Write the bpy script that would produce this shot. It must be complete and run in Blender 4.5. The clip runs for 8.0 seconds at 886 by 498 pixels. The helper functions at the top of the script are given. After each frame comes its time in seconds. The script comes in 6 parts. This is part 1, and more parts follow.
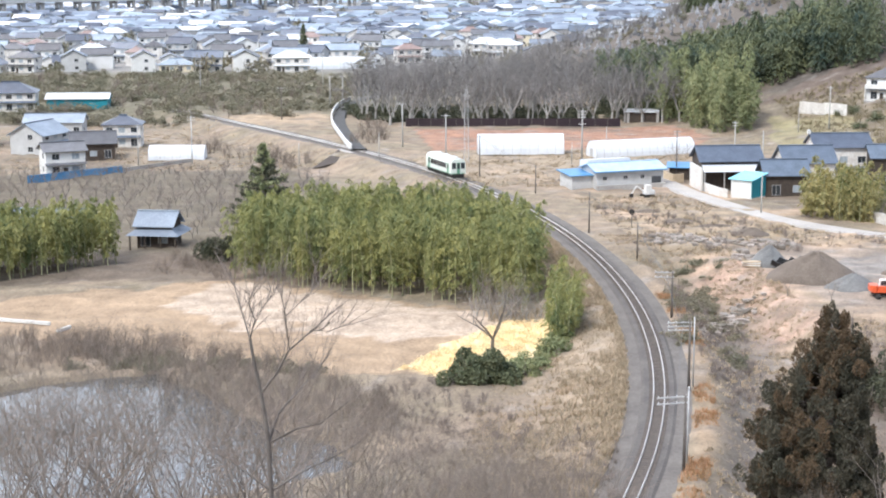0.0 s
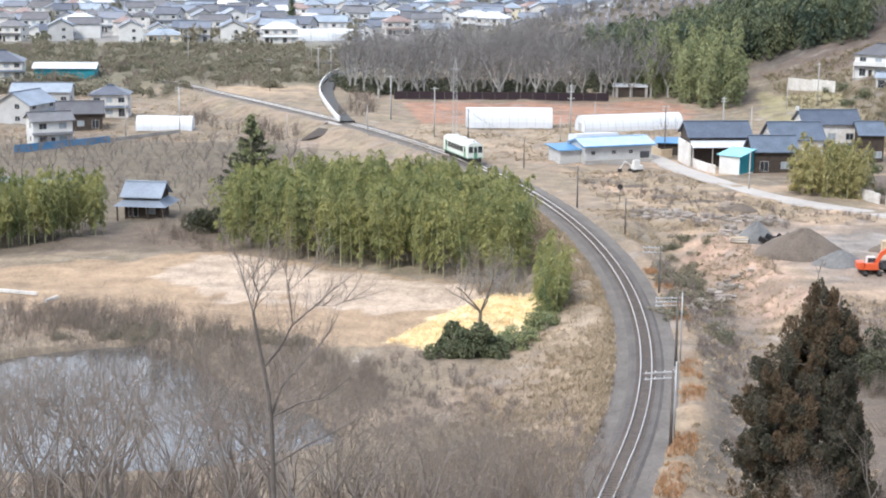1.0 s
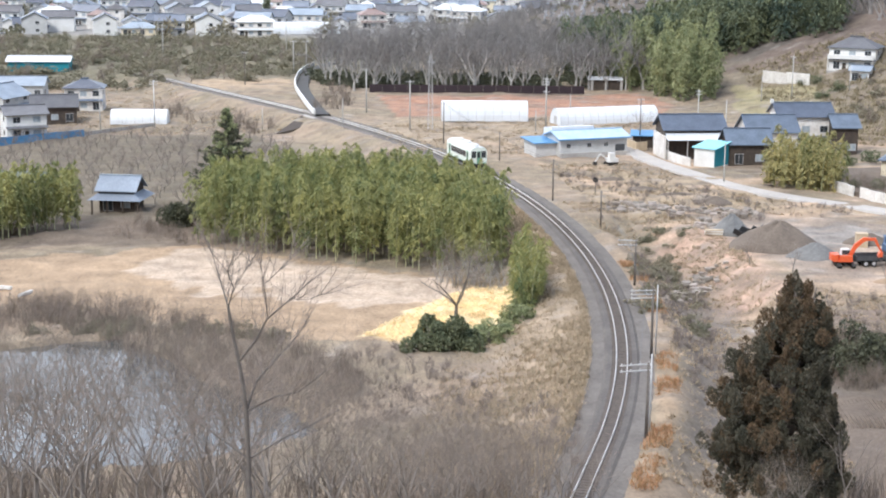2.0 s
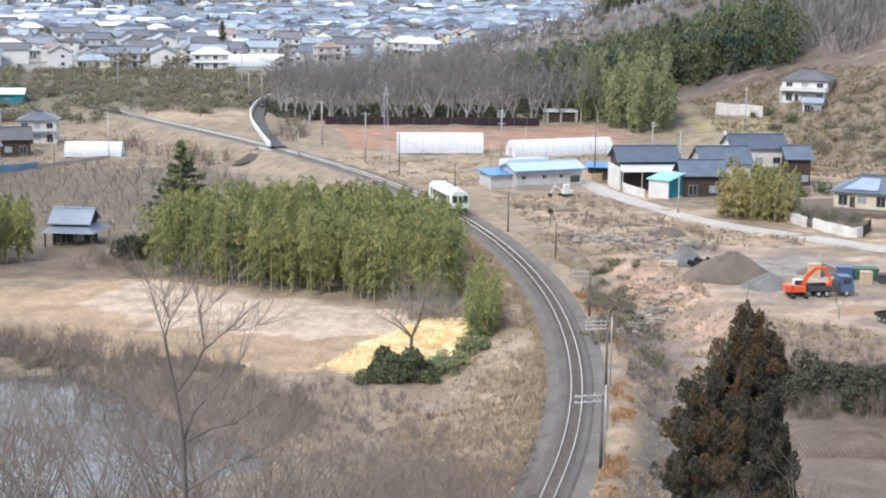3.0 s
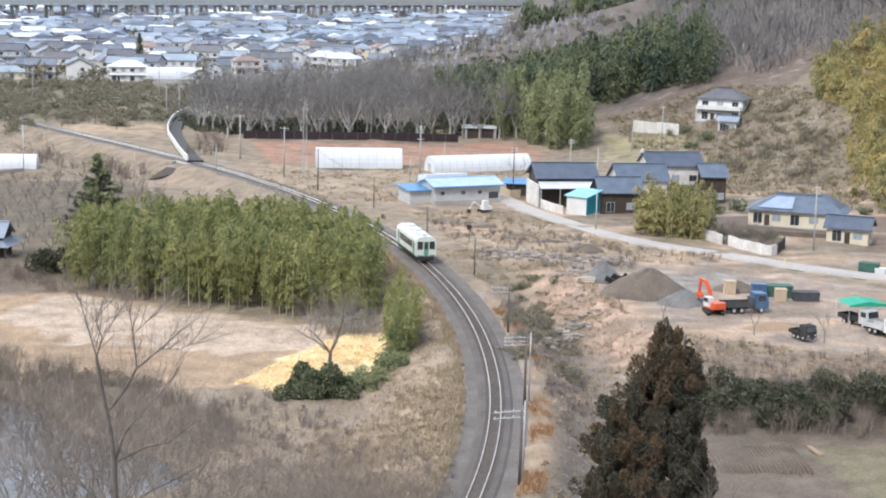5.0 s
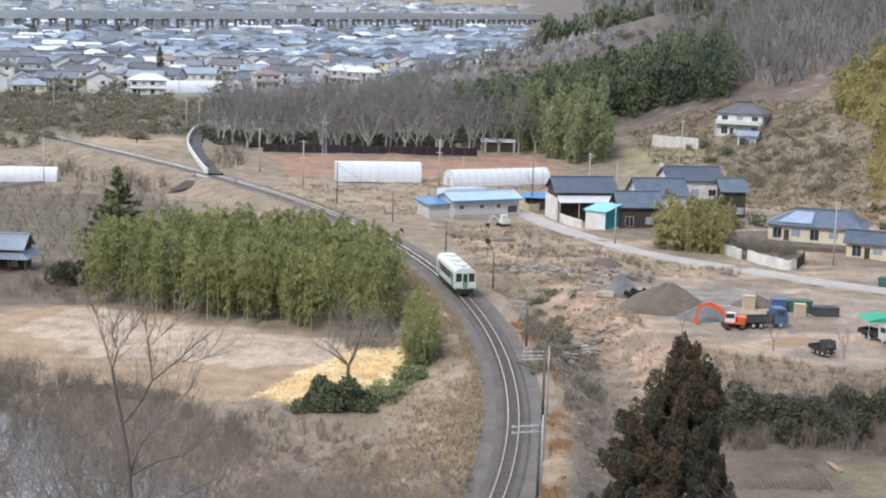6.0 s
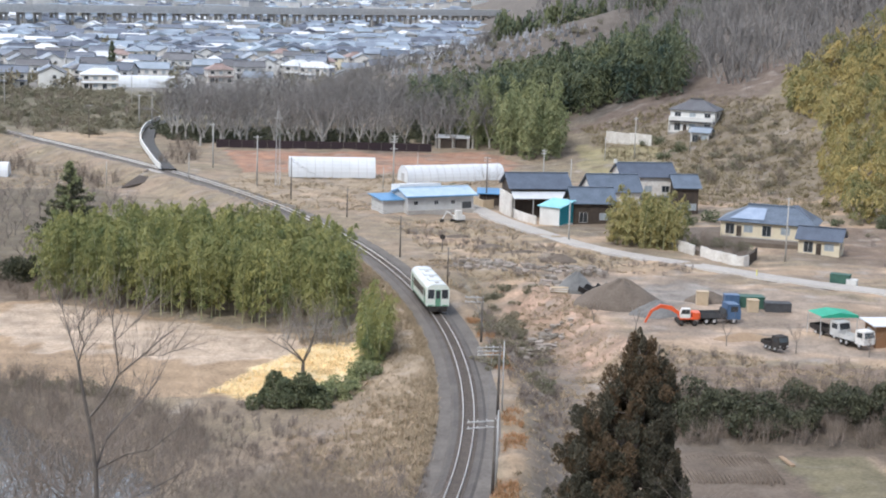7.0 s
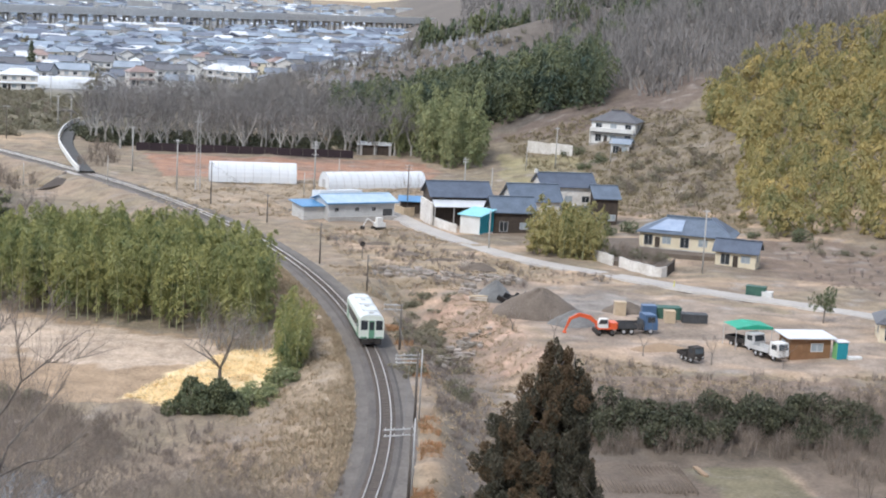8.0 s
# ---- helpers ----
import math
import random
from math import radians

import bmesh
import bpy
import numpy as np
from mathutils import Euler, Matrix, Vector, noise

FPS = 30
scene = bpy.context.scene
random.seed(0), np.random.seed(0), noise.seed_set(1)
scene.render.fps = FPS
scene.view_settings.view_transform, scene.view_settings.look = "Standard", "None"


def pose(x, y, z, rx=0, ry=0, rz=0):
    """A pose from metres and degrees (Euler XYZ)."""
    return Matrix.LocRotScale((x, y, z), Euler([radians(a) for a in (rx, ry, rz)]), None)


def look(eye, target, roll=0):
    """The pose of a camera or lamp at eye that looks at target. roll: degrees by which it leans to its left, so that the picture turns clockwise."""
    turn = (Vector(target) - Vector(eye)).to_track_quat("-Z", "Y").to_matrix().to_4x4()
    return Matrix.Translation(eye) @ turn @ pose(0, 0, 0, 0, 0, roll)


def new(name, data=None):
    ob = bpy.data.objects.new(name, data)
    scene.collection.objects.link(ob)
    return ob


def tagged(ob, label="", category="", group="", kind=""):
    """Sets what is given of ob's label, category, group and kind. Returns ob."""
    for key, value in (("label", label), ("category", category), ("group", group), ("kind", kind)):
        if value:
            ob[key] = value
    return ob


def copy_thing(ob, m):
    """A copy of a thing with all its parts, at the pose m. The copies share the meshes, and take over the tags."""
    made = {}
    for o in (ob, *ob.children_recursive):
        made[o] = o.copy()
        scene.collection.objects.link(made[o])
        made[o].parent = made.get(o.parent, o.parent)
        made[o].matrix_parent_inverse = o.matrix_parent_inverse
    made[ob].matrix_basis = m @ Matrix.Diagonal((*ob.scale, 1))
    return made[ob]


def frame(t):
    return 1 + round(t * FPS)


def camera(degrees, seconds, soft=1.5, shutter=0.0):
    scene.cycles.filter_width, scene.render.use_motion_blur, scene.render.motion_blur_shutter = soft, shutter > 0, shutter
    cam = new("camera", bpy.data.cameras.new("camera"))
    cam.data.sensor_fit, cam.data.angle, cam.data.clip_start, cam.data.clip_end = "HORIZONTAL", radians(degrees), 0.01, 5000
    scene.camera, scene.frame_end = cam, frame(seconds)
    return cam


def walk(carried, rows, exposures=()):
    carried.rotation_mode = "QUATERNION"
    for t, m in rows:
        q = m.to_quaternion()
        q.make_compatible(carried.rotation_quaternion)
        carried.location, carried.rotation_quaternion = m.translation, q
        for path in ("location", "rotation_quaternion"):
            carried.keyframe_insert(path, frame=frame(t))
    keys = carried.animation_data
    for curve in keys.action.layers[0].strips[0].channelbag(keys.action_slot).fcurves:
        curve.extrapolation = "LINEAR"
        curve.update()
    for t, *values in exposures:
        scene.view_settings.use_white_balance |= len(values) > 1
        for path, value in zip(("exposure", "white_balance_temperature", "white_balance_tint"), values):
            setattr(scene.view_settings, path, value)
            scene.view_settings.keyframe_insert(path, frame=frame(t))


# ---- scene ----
cam = camera(30.77, 8.0, soft=2.0)
PATH = [
    (0.0, 0.0, 0.0, 44.5, 0.0, -10.385, -0.189),
    (0.5, -0.111, 0.0, 44.502, 0.284, -10.562, 0.213),
    (1.0, -0.263, 0.0, 44.543, -0.499, -11.342, 0.401),
    (1.2, -0.27, 0.0, 44.54, -0.54, -11.78, 0.42),
    (2.3, -0.22, 0.0, 44.545, -1.96, -11.26, 0.45),
    (2.5, -0.121, 0.0, 44.545, -2.364, -10.897, 0.459),
    (3.0, 0.038, 0.0, 44.513, -2.915, -10.429, 0.543),
    (3.5, -0.031, 0.0, 44.519, -3.239, -10.388, 0.699),
    (4.0, -0.188, 0.0, 44.544, -4.071, -10.416, 0.926),
    (4.5, -0.286, 0.0, 44.563, -5.529, -10.263, 1.303),
    (4.7, -0.27, 0.0, 44.57, -5.95, -10.09, 1.36),
    (5.8, -0.135, 0.0, 44.58, -5.34, -9.41, 1.42),
    (6.0, -0.175, 0.0, 44.577, -5.2, -9.367, 1.436),
    (6.5, -0.313, 0.0, 44.544, -6.119, -9.353, 1.712),
    (7.0, -0.389, 0.0, 44.538, -6.891, -9.462, 1.756),
    (7.5, -0.406, 0.0, 44.558, -8.208, -9.308, 2.254),
    (8.0, -0.213, 0.0, 44.588, -9.721, -9.085, 3.01),
]


def sight(x, y, z, yaw, pitch, roll):
    """A camera pose from its place and its yaw, pitch and lean."""
    a, b = radians(yaw), radians(pitch)
    ahead = Vector((-math.sin(a) * math.cos(b), math.cos(a) * math.cos(b), math.sin(b)))
    return look((x, y, z), Vector((x, y, z)) + ahead, roll)


walk(cam, [(r[0], sight(*r[1:])) for r in PATH], [(0.0, 1.28), (0.5, 0.72), (1.0, 1.18), (2.5, 1.1), (3.5, 1.02), (4.5, 1.06), (6.0, 0.77), (6.5, 0.72), (7.0, 0.81), (7.5, 0.77), (8.0, 0.82)])

# ---- light: a bright overcast sky ----
world = bpy.data.worlds.new("sky")
scene.world = world
world.use_nodes = True
wn, wl = world.node_tree.nodes, world.node_tree.links
sky = wn.new("ShaderNodeTexSky")
sky.sky_type = "NISHITA"
sky.sun_disc = False
sky.sun_elevation, sky.sun_rotation = radians(48), radians(-35)
sky.air_density, sky.dust_density, sky.ozone_density = 1.0, 1.5, 1.0
soft_sky = wn.new("ShaderNodeHueSaturation")
soft_sky.inputs["Saturation"].default_value = 0.7
wl.new(sky.outputs[0], soft_sky.inputs["Color"])
wl.new(soft_sky.outputs[0], wn["Background"].inputs["Color"])
wn["Background"].inputs["Strength"].default_value = 0.15
sun_data = bpy.data.lights.new("sun", "SUN")
sun_data.energy, sun_data.angle, sun_data.color = 1.5, radians(14), (1.0, 0.98, 0.96)
sun = new("sun", sun_data)
sun.matrix_world = look((-60, 80, 120), (0, 170, 0))

# ---- materials ----


def mat(name, a, b=None, scale=3.0, rough=0.85, metal=0.0, bump=0.0, fine=None, leaf=0.0, island=0.0, random_object=0.0, spec=0.3, streak=1.0):
    """A surface of two colours mixed by coarse and fine noise (sizes in metres), with relief and variation from piece to piece."""
    m = bpy.data.materials.new(name)
    m.use_nodes = True
    n, l = m.node_tree.nodes, m.node_tree.links
    p = n["Principled BSDF"]
    p.inputs["Roughness"].default_value, p.inputs["Metallic"].default_value = rough, metal
    p.inputs["Specular IOR Level"].default_value = spec
    b = b or tuple(c * 0.75 for c in a)
    geo = n.new("ShaderNodeNewGeometry")
    big, small = n.new("ShaderNodeTexNoise"), n.new("ShaderNodeTexNoise")
    big.inputs["Scale"].default_value, big.inputs["Detail"].default_value = 1.0 / scale, 5
    small.inputs["Scale"].default_value, small.inputs["Detail"].default_value = 1.0 / (fine or scale / 9), 4
    place = geo.outputs["Position"]
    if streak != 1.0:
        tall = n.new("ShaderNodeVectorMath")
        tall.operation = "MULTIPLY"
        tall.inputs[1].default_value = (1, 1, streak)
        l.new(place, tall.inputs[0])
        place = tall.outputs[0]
    l.new(place, big.inputs["Vector"])
    l.new(place, small.inputs["Vector"])
    add = n.new("ShaderNodeMath")
    add.operation = "MULTIPLY_ADD"
    add.inputs[1].default_value = 0.5
    l.new(small.outputs[0], add.inputs[0])
    half = n.new("ShaderNodeMath")
    half.operation = "MULTIPLY"
    half.inputs[1].default_value = 0.5
    l.new(big.outputs[0], half.inputs[0])
    l.new(half.outputs[0], add.inputs[2])
    ramp = n.new("ShaderNodeMapRange")
    ramp.inputs["From Min"].default_value, ramp.inputs["From Max"].default_value = 0.36, 0.64
    l.new(add.outputs[0], ramp.inputs["Value"])
    mix = n.new("ShaderNodeMix")
    mix.data_type = "RGBA"
    mix.inputs[6].default_value, mix.inputs[7].default_value = (*a, 1), (*b, 1)
    l.new(ramp.outputs[0], mix.inputs[0])
    colour = mix.outputs[2]
    if island or random_object:
        src = geo.outputs["Random Per Island"] if island else n.new("ShaderNodeObjectInfo").outputs["Random"]
        k = island or random_object
        hsv = n.new("ShaderNodeHueSaturation")
        vr = n.new("ShaderNodeMapRange")
        vr.inputs["To Min"].default_value, vr.inputs["To Max"].default_value = 1 - k, 1 + k
        l.new(src, vr.inputs["Value"])
        l.new(vr.outputs[0], hsv.inputs["Value"])
        hr = n.new("ShaderNodeMapRange")
        hr.inputs["To Min"].default_value, hr.inputs["To Max"].default_value = 0.5 + 0.035 * k, 0.5 - 0.035 * k
        l.new(src, hr.inputs["Value"])
        l.new(hr.outputs[0], hsv.inputs["Hue"])
        l.new(colour, hsv.inputs["Color"])
        colour = hsv.outputs[0]
    l.new(colour, p.inputs["Base Color"])
    if bump:
        bp = n.new("ShaderNodeBump")
        bp.inputs["Strength"].default_value, bp.inputs["Distance"].default_value = 0.7, bump
        l.new(add.outputs[0], bp.inputs["Height"])
        l.new(bp.outputs[0], p.inputs["Normal"])
    if leaf:
        tr = n.new("ShaderNodeBsdfTranslucent")
        l.new(colour, tr.inputs["Color"])
        ms = n.new("ShaderNodeMixShader")
        ms.inputs[0].default_value = leaf
        l.new(p.outputs[0], ms.inputs[1])
        l.new(tr.outputs[0], ms.inputs[2])
        l.new(ms.outputs[0], n["Material Output"].inputs["Surface"])
    return m


BALLAST = mat("ballast", (0.16, 0.145, 0.13), (0.095, 0.085, 0.08), 4, 0.95, bump=0.06, fine=0.25)
SHOULDER = mat("shoulder gravel", (0.2, 0.18, 0.16), (0.12, 0.108, 0.097), 3.5, 0.95, bump=0.05, fine=0.3)
RAIL = mat("worn rail steel", (0.72, 0.70, 0.68), (0.55, 0.5, 0.46), 6, 0.38, 0.55)
SLEEPER = mat("sleeper", (0.16, 0.13, 0.11), (0.09, 0.075, 0.065), 1, 0.9)
CONCRETE = mat("concrete", (0.5, 0.48, 0.45), (0.34, 0.32, 0.3), 3, 0.9, bump=0.01)
DARKPOLE = mat("weathered pole", (0.2, 0.18, 0.16), (0.12, 0.105, 0.095), 1, 0.9)
PALEPOLE = mat("pale concrete pole", (0.5, 0.49, 0.47), (0.38, 0.37, 0.35), 2, 0.85)
GALV = mat("galvanised steel", (0.62, 0.62, 0.62), (0.48, 0.48, 0.48), 1, 0.5, 0.3)
WIRE = mat("wire", (0.12, 0.12, 0.12), None, 1, 0.6)
ASPHALT = mat("pale road", (0.5, 0.47, 0.43), (0.38, 0.355, 0.33), 6, 0.92, bump=0.01, fine=0.5)
DARKROAD = mat("dark road", (0.1, 0.1, 0.1), (0.07, 0.07, 0.07), 5, 0.9)
WHITE = mat("white paint", (0.8, 0.8, 0.78), (0.66, 0.65, 0.62), 2, 0.6)
STAINED = mat("stained white wall", (0.84, 0.82, 0.78), (0.56, 0.52, 0.47), 2.5, 0.85, fine=0.4)
CREAM = mat("cream render", (0.78, 0.7, 0.53), (0.66, 0.58, 0.43), 3, 0.85)
GREYWALL = mat("grey cladding", (0.6, 0.6, 0.59), (0.44, 0.44, 0.43), 2, 0.8)
BROWNWALL = mat("brown timber wall", (0.3, 0.17, 0.09), (0.2, 0.11, 0.06), 1.5, 0.8)
DARKWOOD = mat("dark timber", (0.09, 0.07, 0.055), (0.05, 0.04, 0.035), 1, 0.85)
BLUETILE = mat("blue-grey roof tile", (0.13, 0.16, 0.21), (0.085, 0.105, 0.14), 2, 0.45, bump=0.03, fine=0.3, random_object=0.25)
GREYTILE = mat("grey roof tile", (0.15, 0.155, 0.165), (0.10, 0.10, 0.11), 2, 0.5, bump=0.03, fine=0.3, random_object=0.3)
PALETILE = mat("pale blue-grey roof", (0.27, 0.31, 0.37), (0.18, 0.21, 0.255), 3, 0.5, bump=0.02, fine=0.3, random_object=0.45)
BLUEROOF = mat("blue sheet roof", (0.12, 0.3, 0.52), (0.07, 0.22, 0.42), 3, 0.45)
CYANROOF = mat("turquoise sheet roof", (0.3, 0.66, 0.74), (0.22, 0.56, 0.64), 2, 0.45)
TEAL = mat("teal sheet wall", (0.03, 0.3, 0.36), (0.02, 0.22, 0.28), 1.5, 0.6)
LIGHTBLUE = mat("light blue sheet roof", (0.52, 0.64, 0.74), (0.36, 0.5, 0.64), 2, 0.5, fine=0.4)
WHITEROOF = mat("white sheet roof", (0.78, 0.8, 0.82), (0.62, 0.65, 0.68), 3, 0.4)
REDROOF = mat("faded red roof", (0.36, 0.26, 0.235), (0.28, 0.21, 0.19), 2, 0.6)
SOLAR = mat("solar panel", (0.42, 0.5, 0.62), (0.3, 0.38, 0.5), 2, 0.2, 0.2)
FILM = mat("greenhouse film", (0.86, 0.88, 0.9), (0.74, 0.77, 0.8), 2.5, 0.35, leaf=0.12, bump=0.01)
GLASS = mat("window glass", (0.05, 0.06, 0.07), (0.03, 0.035, 0.04), 1, 0.12, spec=0.6)
CURTAIN = mat("curtained window", (0.42, 0.47, 0.5), (0.26, 0.3, 0.33), 0.8, 0.3)
STEELBLUE = mat("blue truck paint", (0.09, 0.17, 0.3), (0.06, 0.11, 0.2), 1, 0.4)
ORANGE = mat("orange machine paint", (0.78, 0.14, 0.05), (0.6, 0.1, 0.04), 1, 0.4)
RUBBER = mat("black rubber", (0.03, 0.03, 0.03), (0.05, 0.045, 0.04), 0.5, 0.8)
GREENSHEET = mat("green tarpaulin", (0.04, 0.42, 0.27), (0.03, 0.32, 0.2), 1, 0.55)
GREENBOX = mat("dark green container", (0.07, 0.16, 0.12), (0.045, 0.1, 0.08), 1.5, 0.6)
LIMEBOX = mat("lime green panel", (0.3, 0.68, 0.3), None, 1, 0.6)
BOARD = mat("pale board", (0.58, 0.47, 0.33), (0.46, 0.36, 0.25), 1, 0.8)
SLATE = mat("dark slate sheets", (0.09, 0.095, 0.1), (0.05, 0.05, 0.055), 1, 0.7)
SPOIL = mat("grey-brown spoil", (0.2, 0.165, 0.135), (0.13, 0.105, 0.085), 2.5, 0.95, bump=0.15, fine=0.3)
GRAVELGREY = mat("grey gravel", (0.24, 0.24, 0.235), (0.16, 0.16, 0.155), 2, 0.95, bump=0.1, fine=0.25)
SANDY = mat("ochre sand", (0.4, 0.29, 0.19), (0.31, 0.22, 0.15), 2, 0.95, bump=0.05)
STONE = mat("rubble stone", (0.36, 0.32, 0.28), (0.22, 0.19, 0.16), 1.5, 0.9, bump=0.05, island=0.35)
NET = mat("black netting", (0.05, 0.035, 0.04), (0.035, 0.025, 0.03), 2, 0.9)
TRAINBODY = mat("pale grey-green carriage paint", (0.74, 0.79, 0.72), (0.66, 0.71, 0.64), 3, 0.4)
TRAINGREEN = mat("green carriage paint", (0.16, 0.34, 0.23), (0.12, 0.28, 0.19), 2, 0.4)
TRAINROOF = mat("carriage roof", (0.72, 0.75, 0.75), (0.56, 0.59, 0.6), 2, 0.55)
UNDER = mat("sooty underframe", (0.06, 0.055, 0.05), (0.035, 0.03, 0.03), 1, 0.85)
BARK = mat("grey bark", (0.3, 0.265, 0.235), (0.19, 0.165, 0.145), 0.8, 0.95)
PALEBARK = mat("pale bark", (0.46, 0.44, 0.41), (0.32, 0.305, 0.285), 1.5, 0.95)
TWIG = mat("grey-brown twigs", (0.3, 0.255, 0.225), (0.2, 0.165, 0.145), 4, 0.95, island=0.25)
FARTWIG = mat("ashen twigs", (0.3, 0.28, 0.265), (0.185, 0.175, 0.168), 12, 0.95, island=0.3)
BROWNTWIG = mat("brown undergrowth twigs", (0.31, 0.258, 0.212), (0.175, 0.145, 0.12), 6, 0.95, island=0.4)
CULM = mat("bamboo culm", (0.42, 0.42, 0.24), (0.3, 0.31, 0.18), 2, 0.6, island=0.3)
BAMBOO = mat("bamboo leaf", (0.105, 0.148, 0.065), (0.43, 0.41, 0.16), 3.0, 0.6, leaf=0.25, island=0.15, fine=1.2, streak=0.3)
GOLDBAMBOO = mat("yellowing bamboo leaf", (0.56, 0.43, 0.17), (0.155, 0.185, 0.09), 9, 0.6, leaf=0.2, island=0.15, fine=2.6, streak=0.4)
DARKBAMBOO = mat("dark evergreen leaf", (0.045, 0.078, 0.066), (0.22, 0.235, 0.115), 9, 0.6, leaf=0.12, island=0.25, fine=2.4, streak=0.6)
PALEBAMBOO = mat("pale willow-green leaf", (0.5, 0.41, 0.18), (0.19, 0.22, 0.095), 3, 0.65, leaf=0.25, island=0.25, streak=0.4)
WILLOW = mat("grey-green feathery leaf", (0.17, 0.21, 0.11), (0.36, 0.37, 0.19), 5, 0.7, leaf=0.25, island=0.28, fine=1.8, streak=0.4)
EVERGREEN = mat("evergreen shrub leaf", (0.09, 0.115, 0.068), (0.2, 0.215, 0.12), 2, 0.6, leaf=0.2, island=0.35)
CEDAR = mat("dull cedar foliage", (0.07, 0.075, 0.055), (0.115, 0.098, 0.068), 1.6, 0.75, leaf=0.1, island=0.3, streak=0.5)
HEDGELEAF = mat("dull dark hedge leaf", (0.05, 0.062, 0.042), (0.14, 0.14, 0.085), 3, 0.65, leaf=0.15, island=0.35)
SLOPEGRASS = mat("olive-brown slope grass", (0.33, 0.275, 0.175), (0.24, 0.205, 0.13), 9, 0.9, leaf=0.15, island=0.25)
BRONZE = mat("winter-bronzed cedar foliage", (0.2, 0.135, 0.08), (0.1, 0.08, 0.052), 1.4, 0.75, leaf=0.15, island=0.3, streak=0.5)
SCRUB = mat("dull green scrub", (0.19, 0.19, 0.13), (0.28, 0.245, 0.175), 14, 0.85, leaf=0.2, island=0.25, fine=4)
DRYGRASS = mat("dry grass", (0.5, 0.4, 0.28), (0.31, 0.25, 0.17), 5, 0.9, leaf=0.15, island=0.35)
RUSTGRASS = mat("rust-coloured grass", (0.5, 0.3, 0.16), (0.38, 0.24, 0.14), 3, 0.9, leaf=0.2, island=0.35)
GOLDGRASS = mat("golden straw", (0.95, 0.8, 0.5), (0.82, 0.64, 0.36), 2, 0.9, leaf=0.15, island=0.3)

# ---- mesh helpers ----


class Shape:
    """Vertices and faces of one mesh, gathered from boxes, tubes and plates."""

    def __init__(self):
        self.v, self.f = [], []

    def add(self, pts, faces):
        k = len(self.v)
        self.v += [tuple(p) for p in pts]
        self.f += [tuple(i + k for i in q) for q in faces]
        return self

    def box(self, x0, x1, y0, y1, z0, z1, chamfer=0.0):
        c = min(chamfer, (x1 - x0) / 3, (y1 - y0) / 3)
        if c <= 0:
            ring = [(x0, y0), (x1, y0), (x1, y1), (x0, y1)]
        else:
            ring = [(x0 + c, y0), (x1 - c, y0), (x1, y0 + c), (x1, y1 - c), (x1 - c, y1), (x0 + c, y1), (x0, y1 - c), (x0, y0 + c)]
        return self.prism(ring, z0, z1)

    def prism(self, ring, z0, z1):
        n = len(ring)
        pts = [(x, y, z0) for x, y in ring] + [(x, y, z1) for x, y in ring]
        return self.add(pts, [tuple(range(n - 1, -1, -1)), tuple(range(n, 2 * n))] + [(i, (i + 1) % n, n + (i + 1) % n, n + i) for i in range(n)])

    def sweep(self, ring, axis, a, b):
        """A prism of the outline (u, w) from a to b along x or y."""
        n = len(ring)
        put = (lambda u, w, s: (s, u, w)) if axis == "x" else (lambda u, w, s: (u, s, w))
        pts = [put(u, w, a) for u, w in ring] + [put(u, w, b) for u, w in ring]
        return self.add(pts, [tuple(range(n)), tuple(range(2 * n - 1, n - 1, -1))] + [(i + n, (i + 1) % n + n, (i + 1) % n, i) for i in range(n)])

    def tube(self, p, q, r0, r1=None, n=6):
        p, q = Vector(p), Vector(q)
        r1 = r0 if r1 is None else r1
        d = (q - p).normalized()
        a = d.orthogonal().normalized()
        b = d.cross(a)
        pts = [p + (a * math.cos(i * math.tau / n) + b * math.sin(i * math.tau / n)) * r0 for i in range(n)]
        pts += [q + (a * math.cos(i * math.tau / n) + b * math.sin(i * math.tau / n)) * r1 for i in range(n)]
        return self.add(pts, [(i, (i + 1) % n, n + (i + 1) % n, n + i) for i in range(n)] + [tuple(range(n - 1, -1, -1)), tuple(range(n, 2 * n))])

    def mesh(self, name):
        me = bpy.data.meshes.new(name)
        me.from_pydata(self.v, [], self.f)
        bm = bmesh.new()
        bm.from_mesh(me)
        bmesh.ops.recalc_face_normals(bm, faces=bm.faces)
        bm.to_mesh(me)
        bm.free()
        return me


def part(name, shape, material, parent=None, label="", at=None, smooth=False):
    me = shape if isinstance(shape, bpy.types.Mesh) else shape.mesh(name)
    if not me.materials:
        me.materials.append(material)
    if smooth:
        me.polygons.foreach_set("use_smooth", [True] * len(me.polygons))
    ob = new(name, me)
    if parent:
        ob.parent = parent
    if at is not None:
        ob.matrix_basis = at
    if label:
        ob["label"] = label
    return ob


def thing(name, m, label, category, group="", kind=""):
    ob = new(name)
    ob.empty_display_size = 0.5
    ob.matrix_basis = m
    return tagged(ob, label, category, group, kind)


def fast_mesh(name, v, t, material, smooth=False):
    """A mesh from arrays of vertices and triangles."""
    me = bpy.data.meshes.new(name)
    v, t = np.asarray(v, np.float32), np.asarray(t, np.int32)
    me.vertices.add(len(v))
    me.vertices.foreach_set("co", v.ravel())
    me.loops.add(t.size)
    me.loops.foreach_set("vertex_index", t.ravel())
    me.polygons.add(len(t))
    me.polygons.foreach_set("loop_start", np.arange(len(t), dtype=np.int32) * 3)
    me.polygons.foreach_set("loop_total", np.full(len(t), 3, np.int32))
    if smooth:
        me.polygons.foreach_set("use_smooth", np.ones(len(t), bool))
    me.materials.append(material)
    me.update()
    return me


